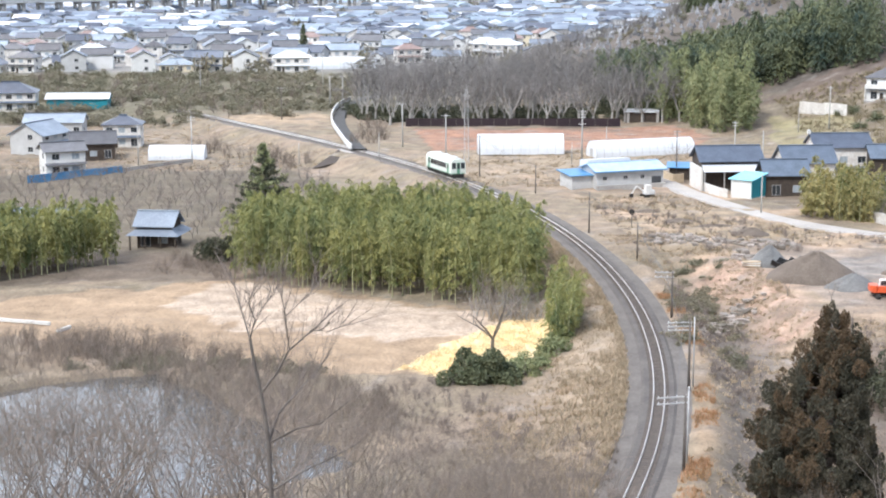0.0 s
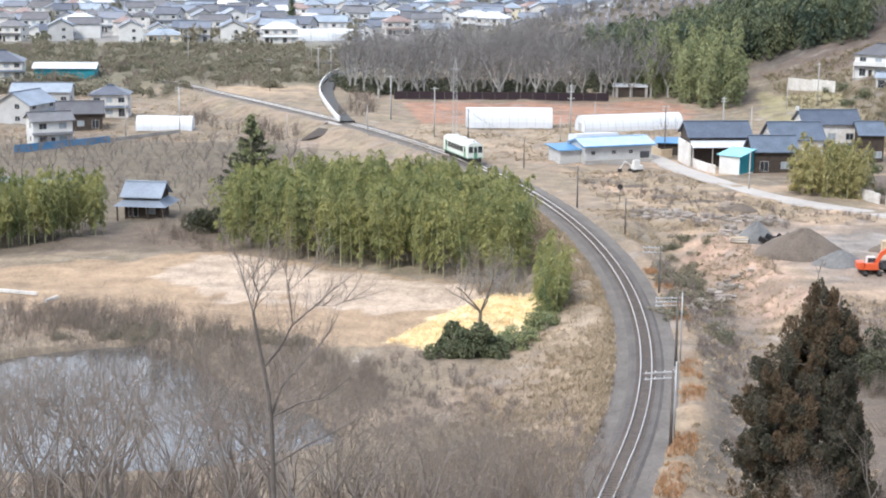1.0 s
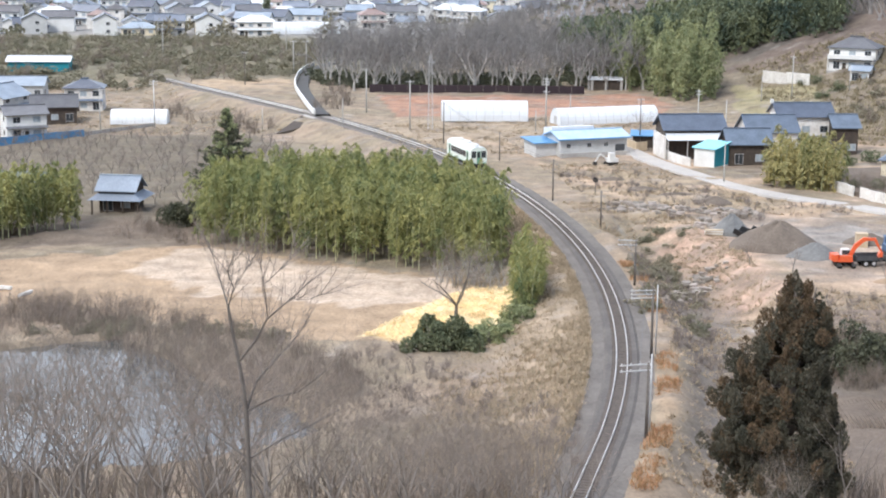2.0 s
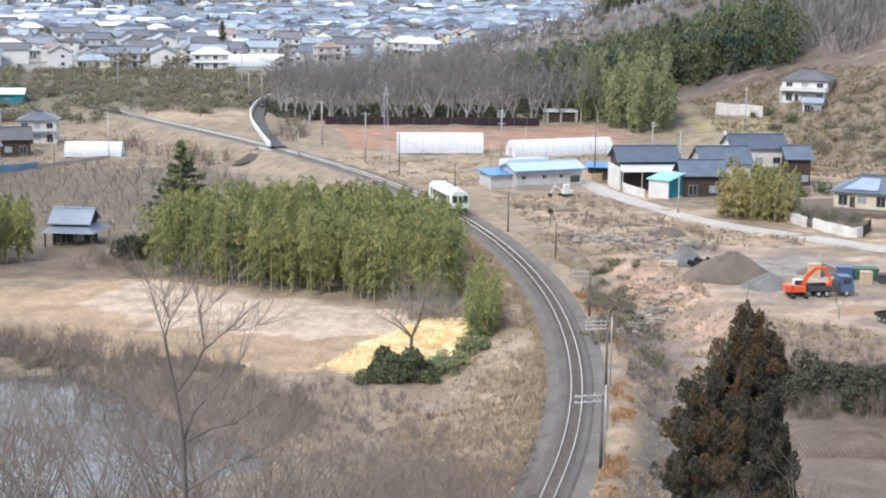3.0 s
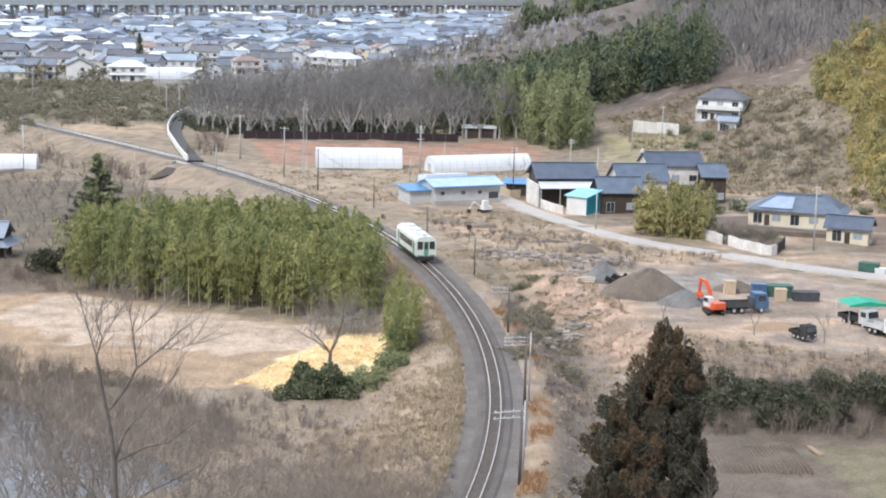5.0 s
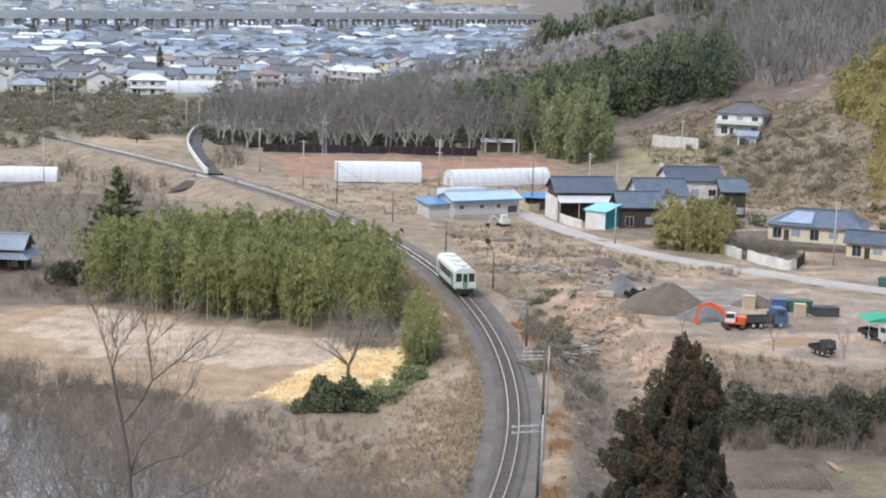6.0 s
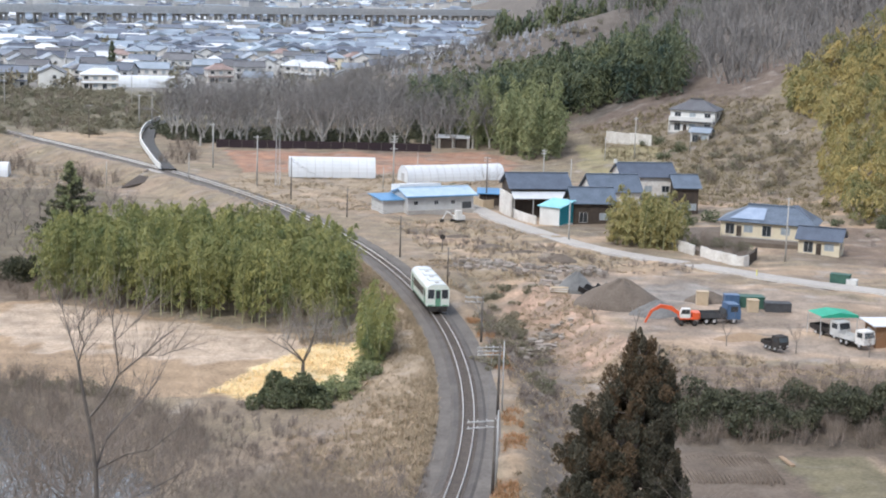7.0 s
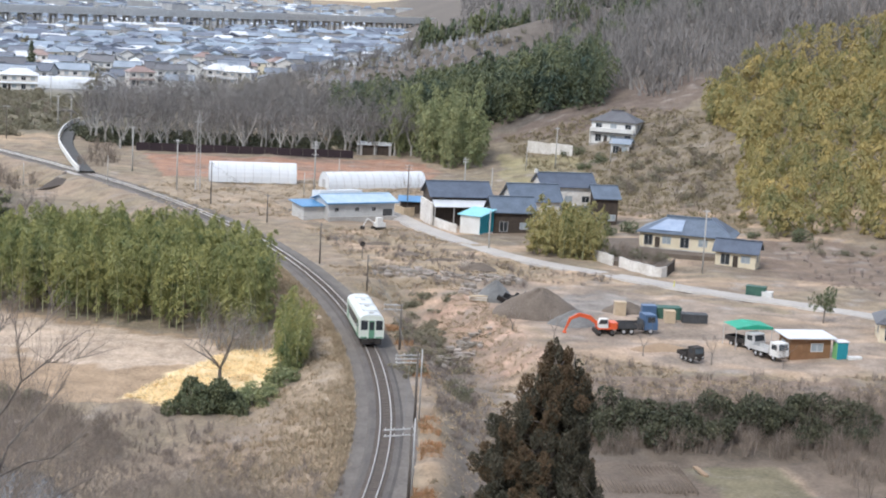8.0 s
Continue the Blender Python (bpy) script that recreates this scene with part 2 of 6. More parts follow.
def scatter(name, variants, places, material, parent=None, label="", category="", kind="stuff"):
    """Many turned and scaled copies of the variants joined into one mesh. Places: x, y, z, turn, width, height."""
    vs, ts, k = [], [], 0
    for i, (x, y, z, a, w, h) in enumerate(places):
        v, t = variants[i % len(variants)]
        c, s = math.cos(a), math.sin(a)
        q = np.stack([(v[:, 0] * c - v[:, 1] * s) * w + x, (v[:, 0] * s + v[:, 1] * c) * w + y, v[:, 2] * h + z], 1)
        vs.append(q)
        ts.append(t + k)
        k += len(v)
    ob = part(name, fast_mesh(name, np.concatenate(vs), np.concatenate(ts), material), material, parent, label)
    return tagged(ob, label, category, "", kind)


# ---- the lay of the land ----
BEND = [0.4987, -0.4328, -0.543, -15.247, -15.3557, 20.8703]
BEND_D = np.polyder(BEND)


def track_x(y):
    """The railway's centre line."""
    y = np.asarray(y, float)
    yc = np.clip(y, 132, 445)
    w = (yc - 250) / 100
    return np.polyval(BEND, w) + np.polyval(BEND_D, w) / 100 * (y - yc)


def step(a, b, v):
    q = np.clip((v - a) / (b - a), 0, 1)
    return q * q * (3 - 2 * q)


def land(x, y):
    x, y = np.asarray(x, float), np.asarray(y, float)
    s = x - track_x(y)
    near = step(105, 125, y)
    left = -2.4 * step(4.5, 15, -s) * near * (1 - step(440, 500, y))
    terrace = step(15, 22, s - 0.075 * np.clip(200 - y, -40, 40)) * step(163, 172, y + 0.05 * (x - 50))
    low = -3.2 * step(5, 11, s) * (1 - terrace) * (1 - step(225, 255, y)) * near
    hill = np.maximum(0, 118 - y) * 0.36
    u = np.maximum((x - 88 - 0.13 * np.maximum(y - 520, 0)) * 0.9 + (np.minimum(y, 450) - 330) * 0.42, 0) * step(250, 285, y)
    rise = np.minimum(np.where(u < 60, 0.0035 * u * u, 12.6 + (0.3 + 0.12 * step(430, 520, y)) * (u - 60)), 110)
    bump = np.clip(11 + (x - 54) * 0.3, 0, 42) * np.exp(-(((y - 610) / 48) ** 2)) * step(15, 54, x)
    return left + low + hill + np.maximum(rise, bump)


def z_at(x, y):
    return float(land(x, y))


def waves(x, y, size, seed):
    """Smooth noise from a few crossed sine waves, about -1 to 1."""
    r = np.random.RandomState(seed)
    out = 0
    for _ in range(7):
        a, k, ph = r.uniform(0, math.tau), r.uniform(0.6, 1.9) * math.tau / size, r.uniform(0, math.tau)
        out = out + np.sin((x * np.cos(a) + y * np.sin(a)) * k + ph + 0.8 * np.sin((x * np.sin(a) - y * np.cos(a)) * k * 0.7))
    return out / 4.0


def inside(poly, x, y):
    x, y = np.asarray(x, float), np.asarray(y, float)
    hit = np.zeros(x.shape, bool)
    for (x0, y0), (x1, y1) in zip(poly, poly[1:] + poly[:1]):
        with np.errstate(divide="ignore", invalid="ignore"):
            hit ^= ((y0 > y) != (y1 > y)) & (x < (x1 - x0) * (y - y0) / (y1 - y0 + 1e-12) + x0)
    return hit


def soft_inside(poly, x, y, wobble=1.5, seed=3):
    return inside(poly, x + wobble * waves(x, y, 9, seed), y + wobble * 1.5 * waves(x, y, 11, seed + 1)).astype(float)


FIELD = [(-75, 212), (-30, 232), (-8, 218), (13, 205), (14, 196), (9, 184), (-4, 176), (-14, 178), (-26, 185), (-45, 194), (-75, 197)]
STRAW = [(-5, 180), (0, 190), (5, 199), (8, 204), (13, 204), (14, 196), (12.5, 187), (6, 176), (0, 176)]
POND = [(-75, 168), (-49, 172), (-41, 177), (-33, 180), (-27, 172), (-20, 162), (-11, 152), (-8, 145), (-16, 138), (-30, 134), (-75, 134)]
SITE = [(44, 236), (52, 246), (72, 236), (95, 222), (112, 212), (112, 186), (70, 184), (60, 190), (52, 200), (46, 214)]
REDFIELD = [(-2, 368), (-8, 414), (60, 418), (66, 392), (58, 372)]
ORCHARD = [(-120, 262), (-40, 250), (-28, 268), (-16, 318), (-34, 352), (-72, 352), (-120, 338)]

xs = np.unique(np.concatenate([np.arange(-140, 150.1, 1.0), -140 - np.geomspace(2, 3600, 46), 150 + np.geomspace(2, 3600, 46)]))
ys = np.unique(np.concatenate([np.arange(96, 462, 1.0), 462 + np.geomspace(1.5, 4300, 90), 96 - np.geomspace(1, 560, 34)]))
gx, gy = np.meshgrid(xs, ys)
gz = land(gx, gy) + np.where(abs(gx - track_x(gy)) > 4, 0.16 * waves(gx, gy, 7, 1) + 0.25 * waves(gx, gy, 23, 2), -0.12)
gz = gz - 1.3 * soft_inside(POND, gx, gy, 0.8, 5)


def blend(c, colour, w):
    return c * (1 - w[..., None]) + np.array(colour) * w[..., None]


gs = gx - track_x(gy)
gc = np.ones(gx.shape + (3,)) * np.array((0.32, 0.24, 0.17))
n1, n2, n3 = waves(gx, gy, 30, 11), waves(gx, gy, 9, 12), waves(gx, gy, 4, 13)
gc = blend(gc, (0.2, 0.175, 0.11), np.clip(0.5 + 0.6 * n1, 0, 1) * 0.7)
gc = blend(gc, (0.37, 0.29, 0.19), np.clip(0.4 * n2 + 0.3 * n3, 0, 1))
gc = blend(gc, (0.155, 0.145, 0.09), step(440, 470, gy + 8 * n2) * step(25, -20, gx) * 0.85)
gc = blend(gc, (0.46, 0.34, 0.22), step(425, 435, gy + 6 * n2) * (1 - step(448, 458, gy + 5 * n2)) * step(-62, -58, gx) * (1 - step(-34, -30, gx)))
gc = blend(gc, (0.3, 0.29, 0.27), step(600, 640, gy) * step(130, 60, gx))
gc = blend(gc, (0.215, 0.178, 0.125), step(0.3, 3, land(gx, gy)) * step(300, 330, gy) * 0.85)
gc = blend(gc, (0.13, 0.112, 0.098), step(4, 9, land(gx, gy)) * step(420, 440, gy) * 0.9)
gc = blend(gc, (0.33, 0.29, 0.15), soft_inside([(72, 338), (84, 412), (100, 398), (98, 362), (88, 335)], gx, gy) * 0.8)
gc = blend(gc, (0.185, 0.155, 0.11), soft_inside(ORCHARD, gx, gy) * 0.85)
gc = blend(gc, (0.17, 0.125, 0.1), soft_inside([(82, 428), (104, 416), (128, 412), (150, 424), (185, 440), (122, 446)], gx, gy, 2.0) * 0.85)
gc = blend(gc, (0.41, 0.32, 0.22), soft_inside([(2, 316), (30, 318), (46, 330), (60, 350), (58, 372), (-2, 368), (-8, 345)], gx, gy) * 0.75)
gc = blend(gc, (0.40, 0.205, 0.13), soft_inside(REDFIELD, gx, gy, 0.8) * 0.85)
gc = blend(gc, (0.40, 0.31, 0.2), soft_inside([(28, 262), (44, 298), (52, 274), (72, 248), (50, 246), (34, 244)], gx, gy) * 0.75)
gc = blend(gc, (0.42, 0.295, 0.185), soft_inside(FIELD, gx, gy, 1.0) * 0.9)
gc = blend(gc, (0.55, 0.435, 0.33), soft_inside([(-38, 214), (-30, 230), (-8, 216), (13, 204), (10, 197), (-8, 194), (-24, 200)], gx, gy, 2.0) * np.clip(0.9 + 0.3 * n3, 0, 1))
gc = blend(gc, (0.92, 0.74, 0.44), soft_inside(STRAW, gx, gy, 0.9) * 0.92)
gc = blend(gc, (0.37, 0.295, 0.235), soft_inside(SITE, gx, gy, 1.5) * 0.85)
gc = blend(gc, (0.56, 0.4, 0.27), np.clip(waves(gx, gy, 17, 41) * 0.95, 0, 0.75) * (gy > 170) * (gy < 330) * step(10, 16, gs))
gc = blend(gc, (0.24, 0.235, 0.225), soft_inside([(50, 232), (66, 236), (74, 222), (60, 218)], gx, gy, 1.5) * 0.7)
n6, n7 = waves(gx * 0.22 + gy * 0.05, gy - 0.12 * gx, 4.5, 61), waves(gx * 0.3, gy + 0.2 * gx, 8, 62)
waste = step(8, 14, gs) * (gy > 168) * (gy < 335) * (gx < 125)
gc = blend(gc, (0.2, 0.165, 0.135), np.clip(0.75 * n6 - 0.1, 0, 0.45) * waste)
gc = blend(gc, (0.68, 0.49, 0.35), np.clip(-0.7 * n7 * n6 + 0.35 * n7 - 0.1, 0, 0.6) * waste)
gc = blend(gc, (0.19, 0.135, 0.1), soft_inside([(97, 262), (104, 250), (128, 236), (146, 250), (134, 282), (112, 296), (103, 284)], gx, gy, 2.0) * np.clip(0.85 + 0.3 * n6, 0, 1))
scarp = step(11, 15, gs) * (1 - step(20, 25, gs + n2)) * step(185, 195, gy) * (1 - step(228, 240, gy))
gc = blend(gc, (0.52, 0.345, 0.255), scarp * np.clip(0.65 + 0.5 * n3, 0, 1))
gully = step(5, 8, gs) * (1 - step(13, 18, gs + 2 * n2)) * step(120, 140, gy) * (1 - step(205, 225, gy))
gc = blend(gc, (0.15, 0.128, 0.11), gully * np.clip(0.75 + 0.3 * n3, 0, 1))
gc = blend(gc, (0.42, 0.32, 0.22), step(3.4, 5, -gs) * (1 - step(9, 15, -gs + 2 * n2)) * step(115, 130, gy) * (1 - step(250, 280, gy)) * 0.75)
gc = blend(gc, (0.42, 0.28, 0.17), 0.5 * step(3.6, 4.2, gs) * (1 - step(5.2, 6.4, gs + n3 * 0.6)) * step(120, 130, gy) * (1 - step(212, 222, gy)) * np.clip(0.6 + 0.6 * n2, 0, 1))
gc = blend(gc, (0.23, 0.165, 0.125), soft_inside([(40, 164), (112, 164), (112, 179), (70, 181), (44, 184)], gx, gy, 1.5) * 0.8)
gc = blend(gc, (0.15, 0.122, 0.098), soft_inside([(38, 158), (38, 128), (53.5, 128), (51.5, 156)], gx, gy, 0.3) * 0.9)
gc = blend(gc, (0.16, 0.145, 0.08), soft_inside([(54.3, 128), (52.4, 156), (63, 157), (66, 128)], gx, gy, 0.3) * 0.85)
gc = blend(gc, (0.17, 0.14, 0.11), (1 - step(112, 124, gy)) * 0.8)
rough = (1 - soft_inside(FIELD, gx, gy)) * (1 - soft_inside(STRAW, gx, gy)) * (gy < 470) * (gy > 124)
n4, n5 = waves(gx, gy, 14, 21), waves(gx, gy, 5.5, 22)
gc = blend(gc, (0.19, 0.155, 0.125), np.clip(0.9 * n4 * n5 + 0.25 * n5, 0, 0.5) * rough)
gc = blend(gc, (0.2, 0.155, 0.115), np.clip(waves(gx, gy, 26, 43) * 1.1 - 0.2, 0, 0.6) * rough * step(8, 14, abs(gs)))
gc = blend(gc, (0.38, 0.345, 0.31), np.clip(-0.9 * n4 * waves(gx, gy, 6.5, 24) - 0.1, 0, 0.6) * rough)
gc = blend(gc, np.array((0.27, 0.25, 0.23)), np.full(gx.shape, 0.1))
gc = blend(gc, (0.16, 0.125, 0.098), soft_inside([(-75, 224), (-52, 232), (-31, 230), (-29, 252), (-40, 262), (-75, 262)], gx, gy, 1.5) * 0.75)
low_plots = [(38, 128), (84, 128), (84, 158), (38, 158)]
gc = blend(gc, (0.165, 0.13, 0.102), soft_inside(low_plots, gx, gy, 0.4) * (1 - soft_inside([(54.6, 128), (53.6, 156), (64, 157), (66, 128)], gx, gy, 0.3)) * 0.85)
# shade on the bank beneath the hedge, put into the ground colour
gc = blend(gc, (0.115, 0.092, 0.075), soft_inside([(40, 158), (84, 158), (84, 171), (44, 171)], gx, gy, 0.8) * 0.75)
gc = blend(gc, (0.165, 0.138, 0.098), soft_inside(ORCHARD, gx, gy) * 0.7)
gc = np.clip(gc * (0.97 + 0.1 * n3[..., None]), 0.03, 0.9)

ny, nx = gx.shape
idx = np.arange(nx * ny).reshape(ny, nx)
quad = np.stack([idx[:-1, :-1], idx[:-1, 1:], idx[1:, 1:], idx[1:, :-1]], -1).reshape(-1, 4)
tri = np.concatenate([quad[:, :3], quad[:, [0, 2, 3]]])
EARTH = mat("earth", (0.3, 0.25, 0.2), None, 4, 0.95, bump=0.12, fine=0.4)
en, el = EARTH.node_tree.nodes, EARTH.node_tree.links
soil_and_shade = en.new("ShaderNodeAttribute")
soil_and_shade.attribute_name = "soil_and_shade"
shade = en.new("ShaderNodeMix")
shade.data_type, shade.blend_type = "RGBA", "MULTIPLY"
shade.inputs[0].default_value = 1.0
grey = en.new("ShaderNodeMapRange")
grey.inputs["From Min"].default_value, grey.inputs["From Max"].default_value = 0.35, 0.65
grey.inputs["To Min"].default_value, grey.inputs["To Max"].default_value = 0.68, 1.28
el.new(next(n for n in en if n.bl_idname == "ShaderNodeMath" and n.operation == "MULTIPLY_ADD").outputs[0], grey.inputs["Value"])
el.new(soil_and_shade.outputs["Color"], shade.inputs[6])
el.new(grey.outputs[0], shade.inputs[7])
el.new(shade.outputs[2], en["Principled BSDF"].inputs["Base Color"])
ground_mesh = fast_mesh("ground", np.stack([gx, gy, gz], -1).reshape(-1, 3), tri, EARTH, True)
col = ground_mesh.attributes.new("soil_and_shade", "FLOAT_COLOR", "POINT")
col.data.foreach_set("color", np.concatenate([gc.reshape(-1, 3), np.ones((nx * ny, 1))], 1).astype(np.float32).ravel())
tagged(part("ground", ground_mesh, EARTH), "winter valley floor of dry grass, bare fields and earth, hedge bank coloured darker for shade", "ground", "", "structure")

WATER = mat("pond water", (0.07, 0.085, 0.09), (0.05, 0.06, 0.065), 12, 0.06, bump=0.003, spec=0.6)
pond = Shape().prism(POND, -3.4, -2.95)
tagged(part("pond", pond, WATER), "still grey pond water reflecting the overcast sky", "pond", "", "structure")


def ribbon(name, line, profile, material, label, category, lift=0.0, follow=True):
    """A strip along a line: its cross-section is a list of (side, height)."""
    v, f = [], []
    n, k = len(line), len(profile)
    for i, (x, y) in enumerate(line):
        ax, ay = line[max(i - 1, 0)]
        bx, by = line[min(i + 1, n - 1)]
        d = Vector((bx - ax, by - ay)).normalized()
        base = z_at(x, y) if follow else 0.0
        for s, h in profile:
            v.append((x + d.y * s, y - d.x * s, base + h + lift))
        if i:
            f += [(i * k - k + j, i * k - k + j + 1, i * k + j + 1, i * k + j) for j in range(k - 1)]
    sh = Shape().add(v, f)
    return tagged(part(name, sh, material), label, category, "", "structure")


LINE = [(float(track_x(y)), float(y)) for y in np.arange(112, 470, 1.5)]
ribbon("shoulder", LINE, [(-3.6, -0.5), (-3.2, -0.1), (3.3, -0.1), (3.9, -0.5)], SHOULDER, "grey gravel shoulder beside the railway", "gravel", 0, False)
bed = ribbon("track_bed", LINE, [(-2.3, -0.35), (-1.55, 0.06), (1.55, 0.06), (2.3, -0.35)], BALLAST, "brown-grey ballast bed of a single railway line", "track bed", 0, False)


def rails():
    top = 0.26
    for side in (-0.566, 0.566):
        prof = [(side - 0.07, top - 0.15), (side - 0.035, top), (side + 0.035, top), (side + 0.07, top - 0.15)]
        ribbon("rail", LINE, prof, RAIL, "worn steel rail shining on the sleepers", "rail", 0, False)
    sh = Shape()
    for y in np.arange(114, 466, 0.62):
        x = float(track_x(y))
        dx = float(track_x(y + 1) - track_x(y))
        d = Vector((dx, 1)).normalized()
        u = Vector((d.y, -d.x))
        c = Vector((x, y))
        ring = [c + u * a + d * b for a, b in ((-1.02, -0.11), (1.02, -0.11), (1.02, 0.11), (-1.02, 0.11))]
        sh.prism([tuple(p) for p in ring], 0.02, 0.115)
    tagged(part("sleepers", sh, SLEEPER), "dark timber sleepers under the rails", "sleepers", "", "stuff")


rails()
ROAD = [(37, 352), (39.5, 335), (43.3, 317), (46.4, 300), (50.5, 286), (54.8, 273.3), (59.3, 264.6), (64.4, 258), (70.4, 252), (76, 246), (81, 240.5), (86, 235.8), (93.6, 230), (101, 223), (112, 214), (130, 203)]


def smooth_line(pts, n=6):
    out = []
    for i in range(len(pts) - 1):
        p = [Vector(pts[max(0, min(len(pts) - 1, j))]) for j in (i - 1, i, i + 1, i + 2)]
        for s in range(n):
            t = s / n
            q = 0.5 * (2 * p[1] + (p[2] - p[0]) * t + (2 * p[0] - 5 * p[1] + 4 * p[2] - p[3]) * t * t + (3 * p[1] - p[0] - 3 * p[2] + p[3]) * t ** 3)
            out.append((q.x, q.y))
    return out + [tuple(pts[-1])]


ribbon("road", smooth_line(ROAD), [(-2.1, -0.15), (-1.9, 0.22), (1.9, 0.22), (2.1, -0.15)], ASPHALT, "narrow pale concrete lane past the farmhouses", "road", 0.06)
RAMP = smooth_line([(-19, 368), (-20.5, 376), (-24, 400), (-27.3, 426), (-28.6, 450), (-28, 478), (-23, 505), (-12, 530)])
ribbon("road", RAMP, [(-1.9, -0.3), (-1.7, 0.5), (1.5, 0.5), (1.8, -0.3)], DARKROAD, "dark asphalt road curving away uphill", "road", 0.05)

# ---- plants ----


def leaves(r, centres, size, flat=0.35, droop=0.3, narrow=0.4, along=None):
    """Small pointed leaf plates round the given centres, at random or along given directions: arrays of vertices and triangles."""
    c = np.asarray(centres, float)
    n = len(c)
    a = r.uniform(0, math.tau, n)
    p = r.normal(0, flat, n) - droop
    d = np.stack([np.cos(a) * np.cos(p), np.sin(a) * np.cos(p), np.sin(p)], 1)
    if along is not None:
        d = along + r.normal(0, flat * 0.6, (n, 3))
        d /= np.linalg.norm(d, axis=1)[:, None] + 1e-9
    u = np.cross(d, r.normal(0, 1, (n, 3)))
    u /= np.linalg.norm(u, axis=1)[:, None] + 1e-9
    s = (size * r.uniform(0.6, 1.4, n))[:, None]
    v = np.stack([c - d * s * 0.5, c + u * s * narrow * 0.5, c + d * s * 0.5, c - u * s * narrow * 0.5], 1).reshape(-1, 3)
    k = np.arange(n)[:, None] * 4
    return v, np.concatenate([k + [0, 1, 2], k + [0, 2, 3]])


def tubes(segs, n=3):
    """Tapered tubes as arrays. Segments: p, q, r0, r1."""
    P = np.array([s[0] for s in segs], float)
    Q = np.array([s[1] for s in segs], float)
    r0, r1 = np.array([s[2] for s in segs])[:, None], np.array([s[3] for s in segs])[:, None]
    d = Q - P
    d /= np.linalg.norm(d, axis=1)[:, None] + 1e-9
    a = np.cross(d, np.where(abs(d[:, 2:3]) > 0.9, [[1.0, 0, 0]], [[0, 0, 1.0]]))
    a /= np.linalg.norm(a, axis=1)[:, None] + 1e-9
    b = np.cross(d, a)
    rings = []
    for c, r in ((P, r0), (Q, r1)):
        for i in range(n):
            t = i * math.tau / n
            rings.append(c + (a * math.cos(t) + b * math.sin(t)) * r)
    v = np.stack(rings, 1).reshape(-1, 3)
    k = np.arange(len(segs))[:, None] * 2 * n
    t = []
    for i in range(n):
        j = (i + 1) % n
        t += [k + [i, j, n + j], k + [i, n + j, n + i]]
    return v, np.concatenate(t)


def blades(segs):
    """Twigs too far to show their roundness: one tapered strip each, turned at random."""
    r = np.random.RandomState(1)
    P, Q = np.array([s[0] for s in segs], float), np.array([s[1] for s in segs], float)
    r0, r1 = np.array([s[2] for s in segs])[:, None], np.array([s[3] for s in segs])[:, None]
    u = np.cross(Q - P, r.normal(0, 1, P.shape))
    u /= np.linalg.norm(u, axis=1)[:, None] + 1e-9
    v = np.stack([P - u * r0, P + u * r0, Q + u * r1, Q - u * r1], 1).reshape(-1, 3)
    k = np.arange(len(segs))[:, None] * 4
    return v, np.concatenate([k + [0, 1, 2], k + [0, 2, 3]])


def branch(r, p, d, length, rad, level, out, spread=0.6, kids=4, up=0.15, joints=0):
    """A branching limb; segments go into out by level."""
    steps = joints or (4 if level > 2 else 3 if level == 2 else 2)
    pts = [p]
    for i in range(steps):
        d = (d + Vector(r.normal(0, 0.13, 3)) + Vector((0, 0, up * 0.4))).normalized()
        q = pts[-1] + d * length / steps
        f0, f1 = 1 - 0.7 * i / steps, 1 - 0.7 * (i + 1) / steps
        out.append((level, tuple(pts[-1]), tuple(q), rad * f0, rad * f1))
        pts.append(q)
    if level == 0:
        return
    for k in range(kids):
        f = 0.3 + 0.7 * (k + r.uniform(0.2, 0.9)) / kids
        i = min(int(f * steps), steps - 1)
        at = pts[i].lerp(pts[i + 1], f * steps - i)
        side = d.cross(Vector(r.normal(0, 1, 3))).normalized()
        nd = (d * (1 - spread * 0.5) + side * spread * r.uniform(0.6, 1.2) + Vector((0, 0, up))).normalized()
        branch(r, at, nd, length * r.uniform(0.45, 0.7), rad * 0.42 * (1.2 - f * 0.4), level - 1, out, spread, kids, up, joints)


def bare_tree_meshes(seed, height, trunk_r, levels=3, stems=3, kids=4, spread=0.55, twig_r=1.0):
    """The limbs and the fine twigs of a leafless tree."""
    r = np.random.RandomState(seed)
    out = []
    fork = height * r.uniform(0.16, 0.28)
    lean = Vector((r.uniform(-0.1, 0.1), r.uniform(-0.1, 0.1), 1)).normalized()
    top = lean * fork
    out.append((levels, (0, 0, -0.4), tuple(top), trunk_r * 1.25, trunk_r))
    for i in range(stems):
        a = i * math.tau / stems + r.uniform(-0.5, 0.5)
        d = Vector((math.cos(a) * spread * 0.75, math.sin(a) * spread * 0.75, 1)).normalized()
        branch(r, top, d, height * r.uniform(0.6, 0.78), trunk_r * 0.6, levels - 1, out, spread, kids)
    thick = [s[1:] for s in out if s[0] >= levels - 1]
    thin = [(s[1], s[2], s[3] * twig_r, s[4] * twig_r) for s in out if s[0] < levels - 1]
    return tubes(thick, 5), tubes(thin, 3)


def bare_tree(name, seed, height, trunk_r, bark, twig, label, **kw):
    a, b = bare_tree_meshes(seed, height, trunk_r, **kw)
    t = thing(name, Matrix.Identity(4), label, "tree")
    part("trunk", fast_mesh("trunk", *a, bark), bark, t)
    part("crown", fast_mesh("crown", *b, twig), twig, t)
    return t


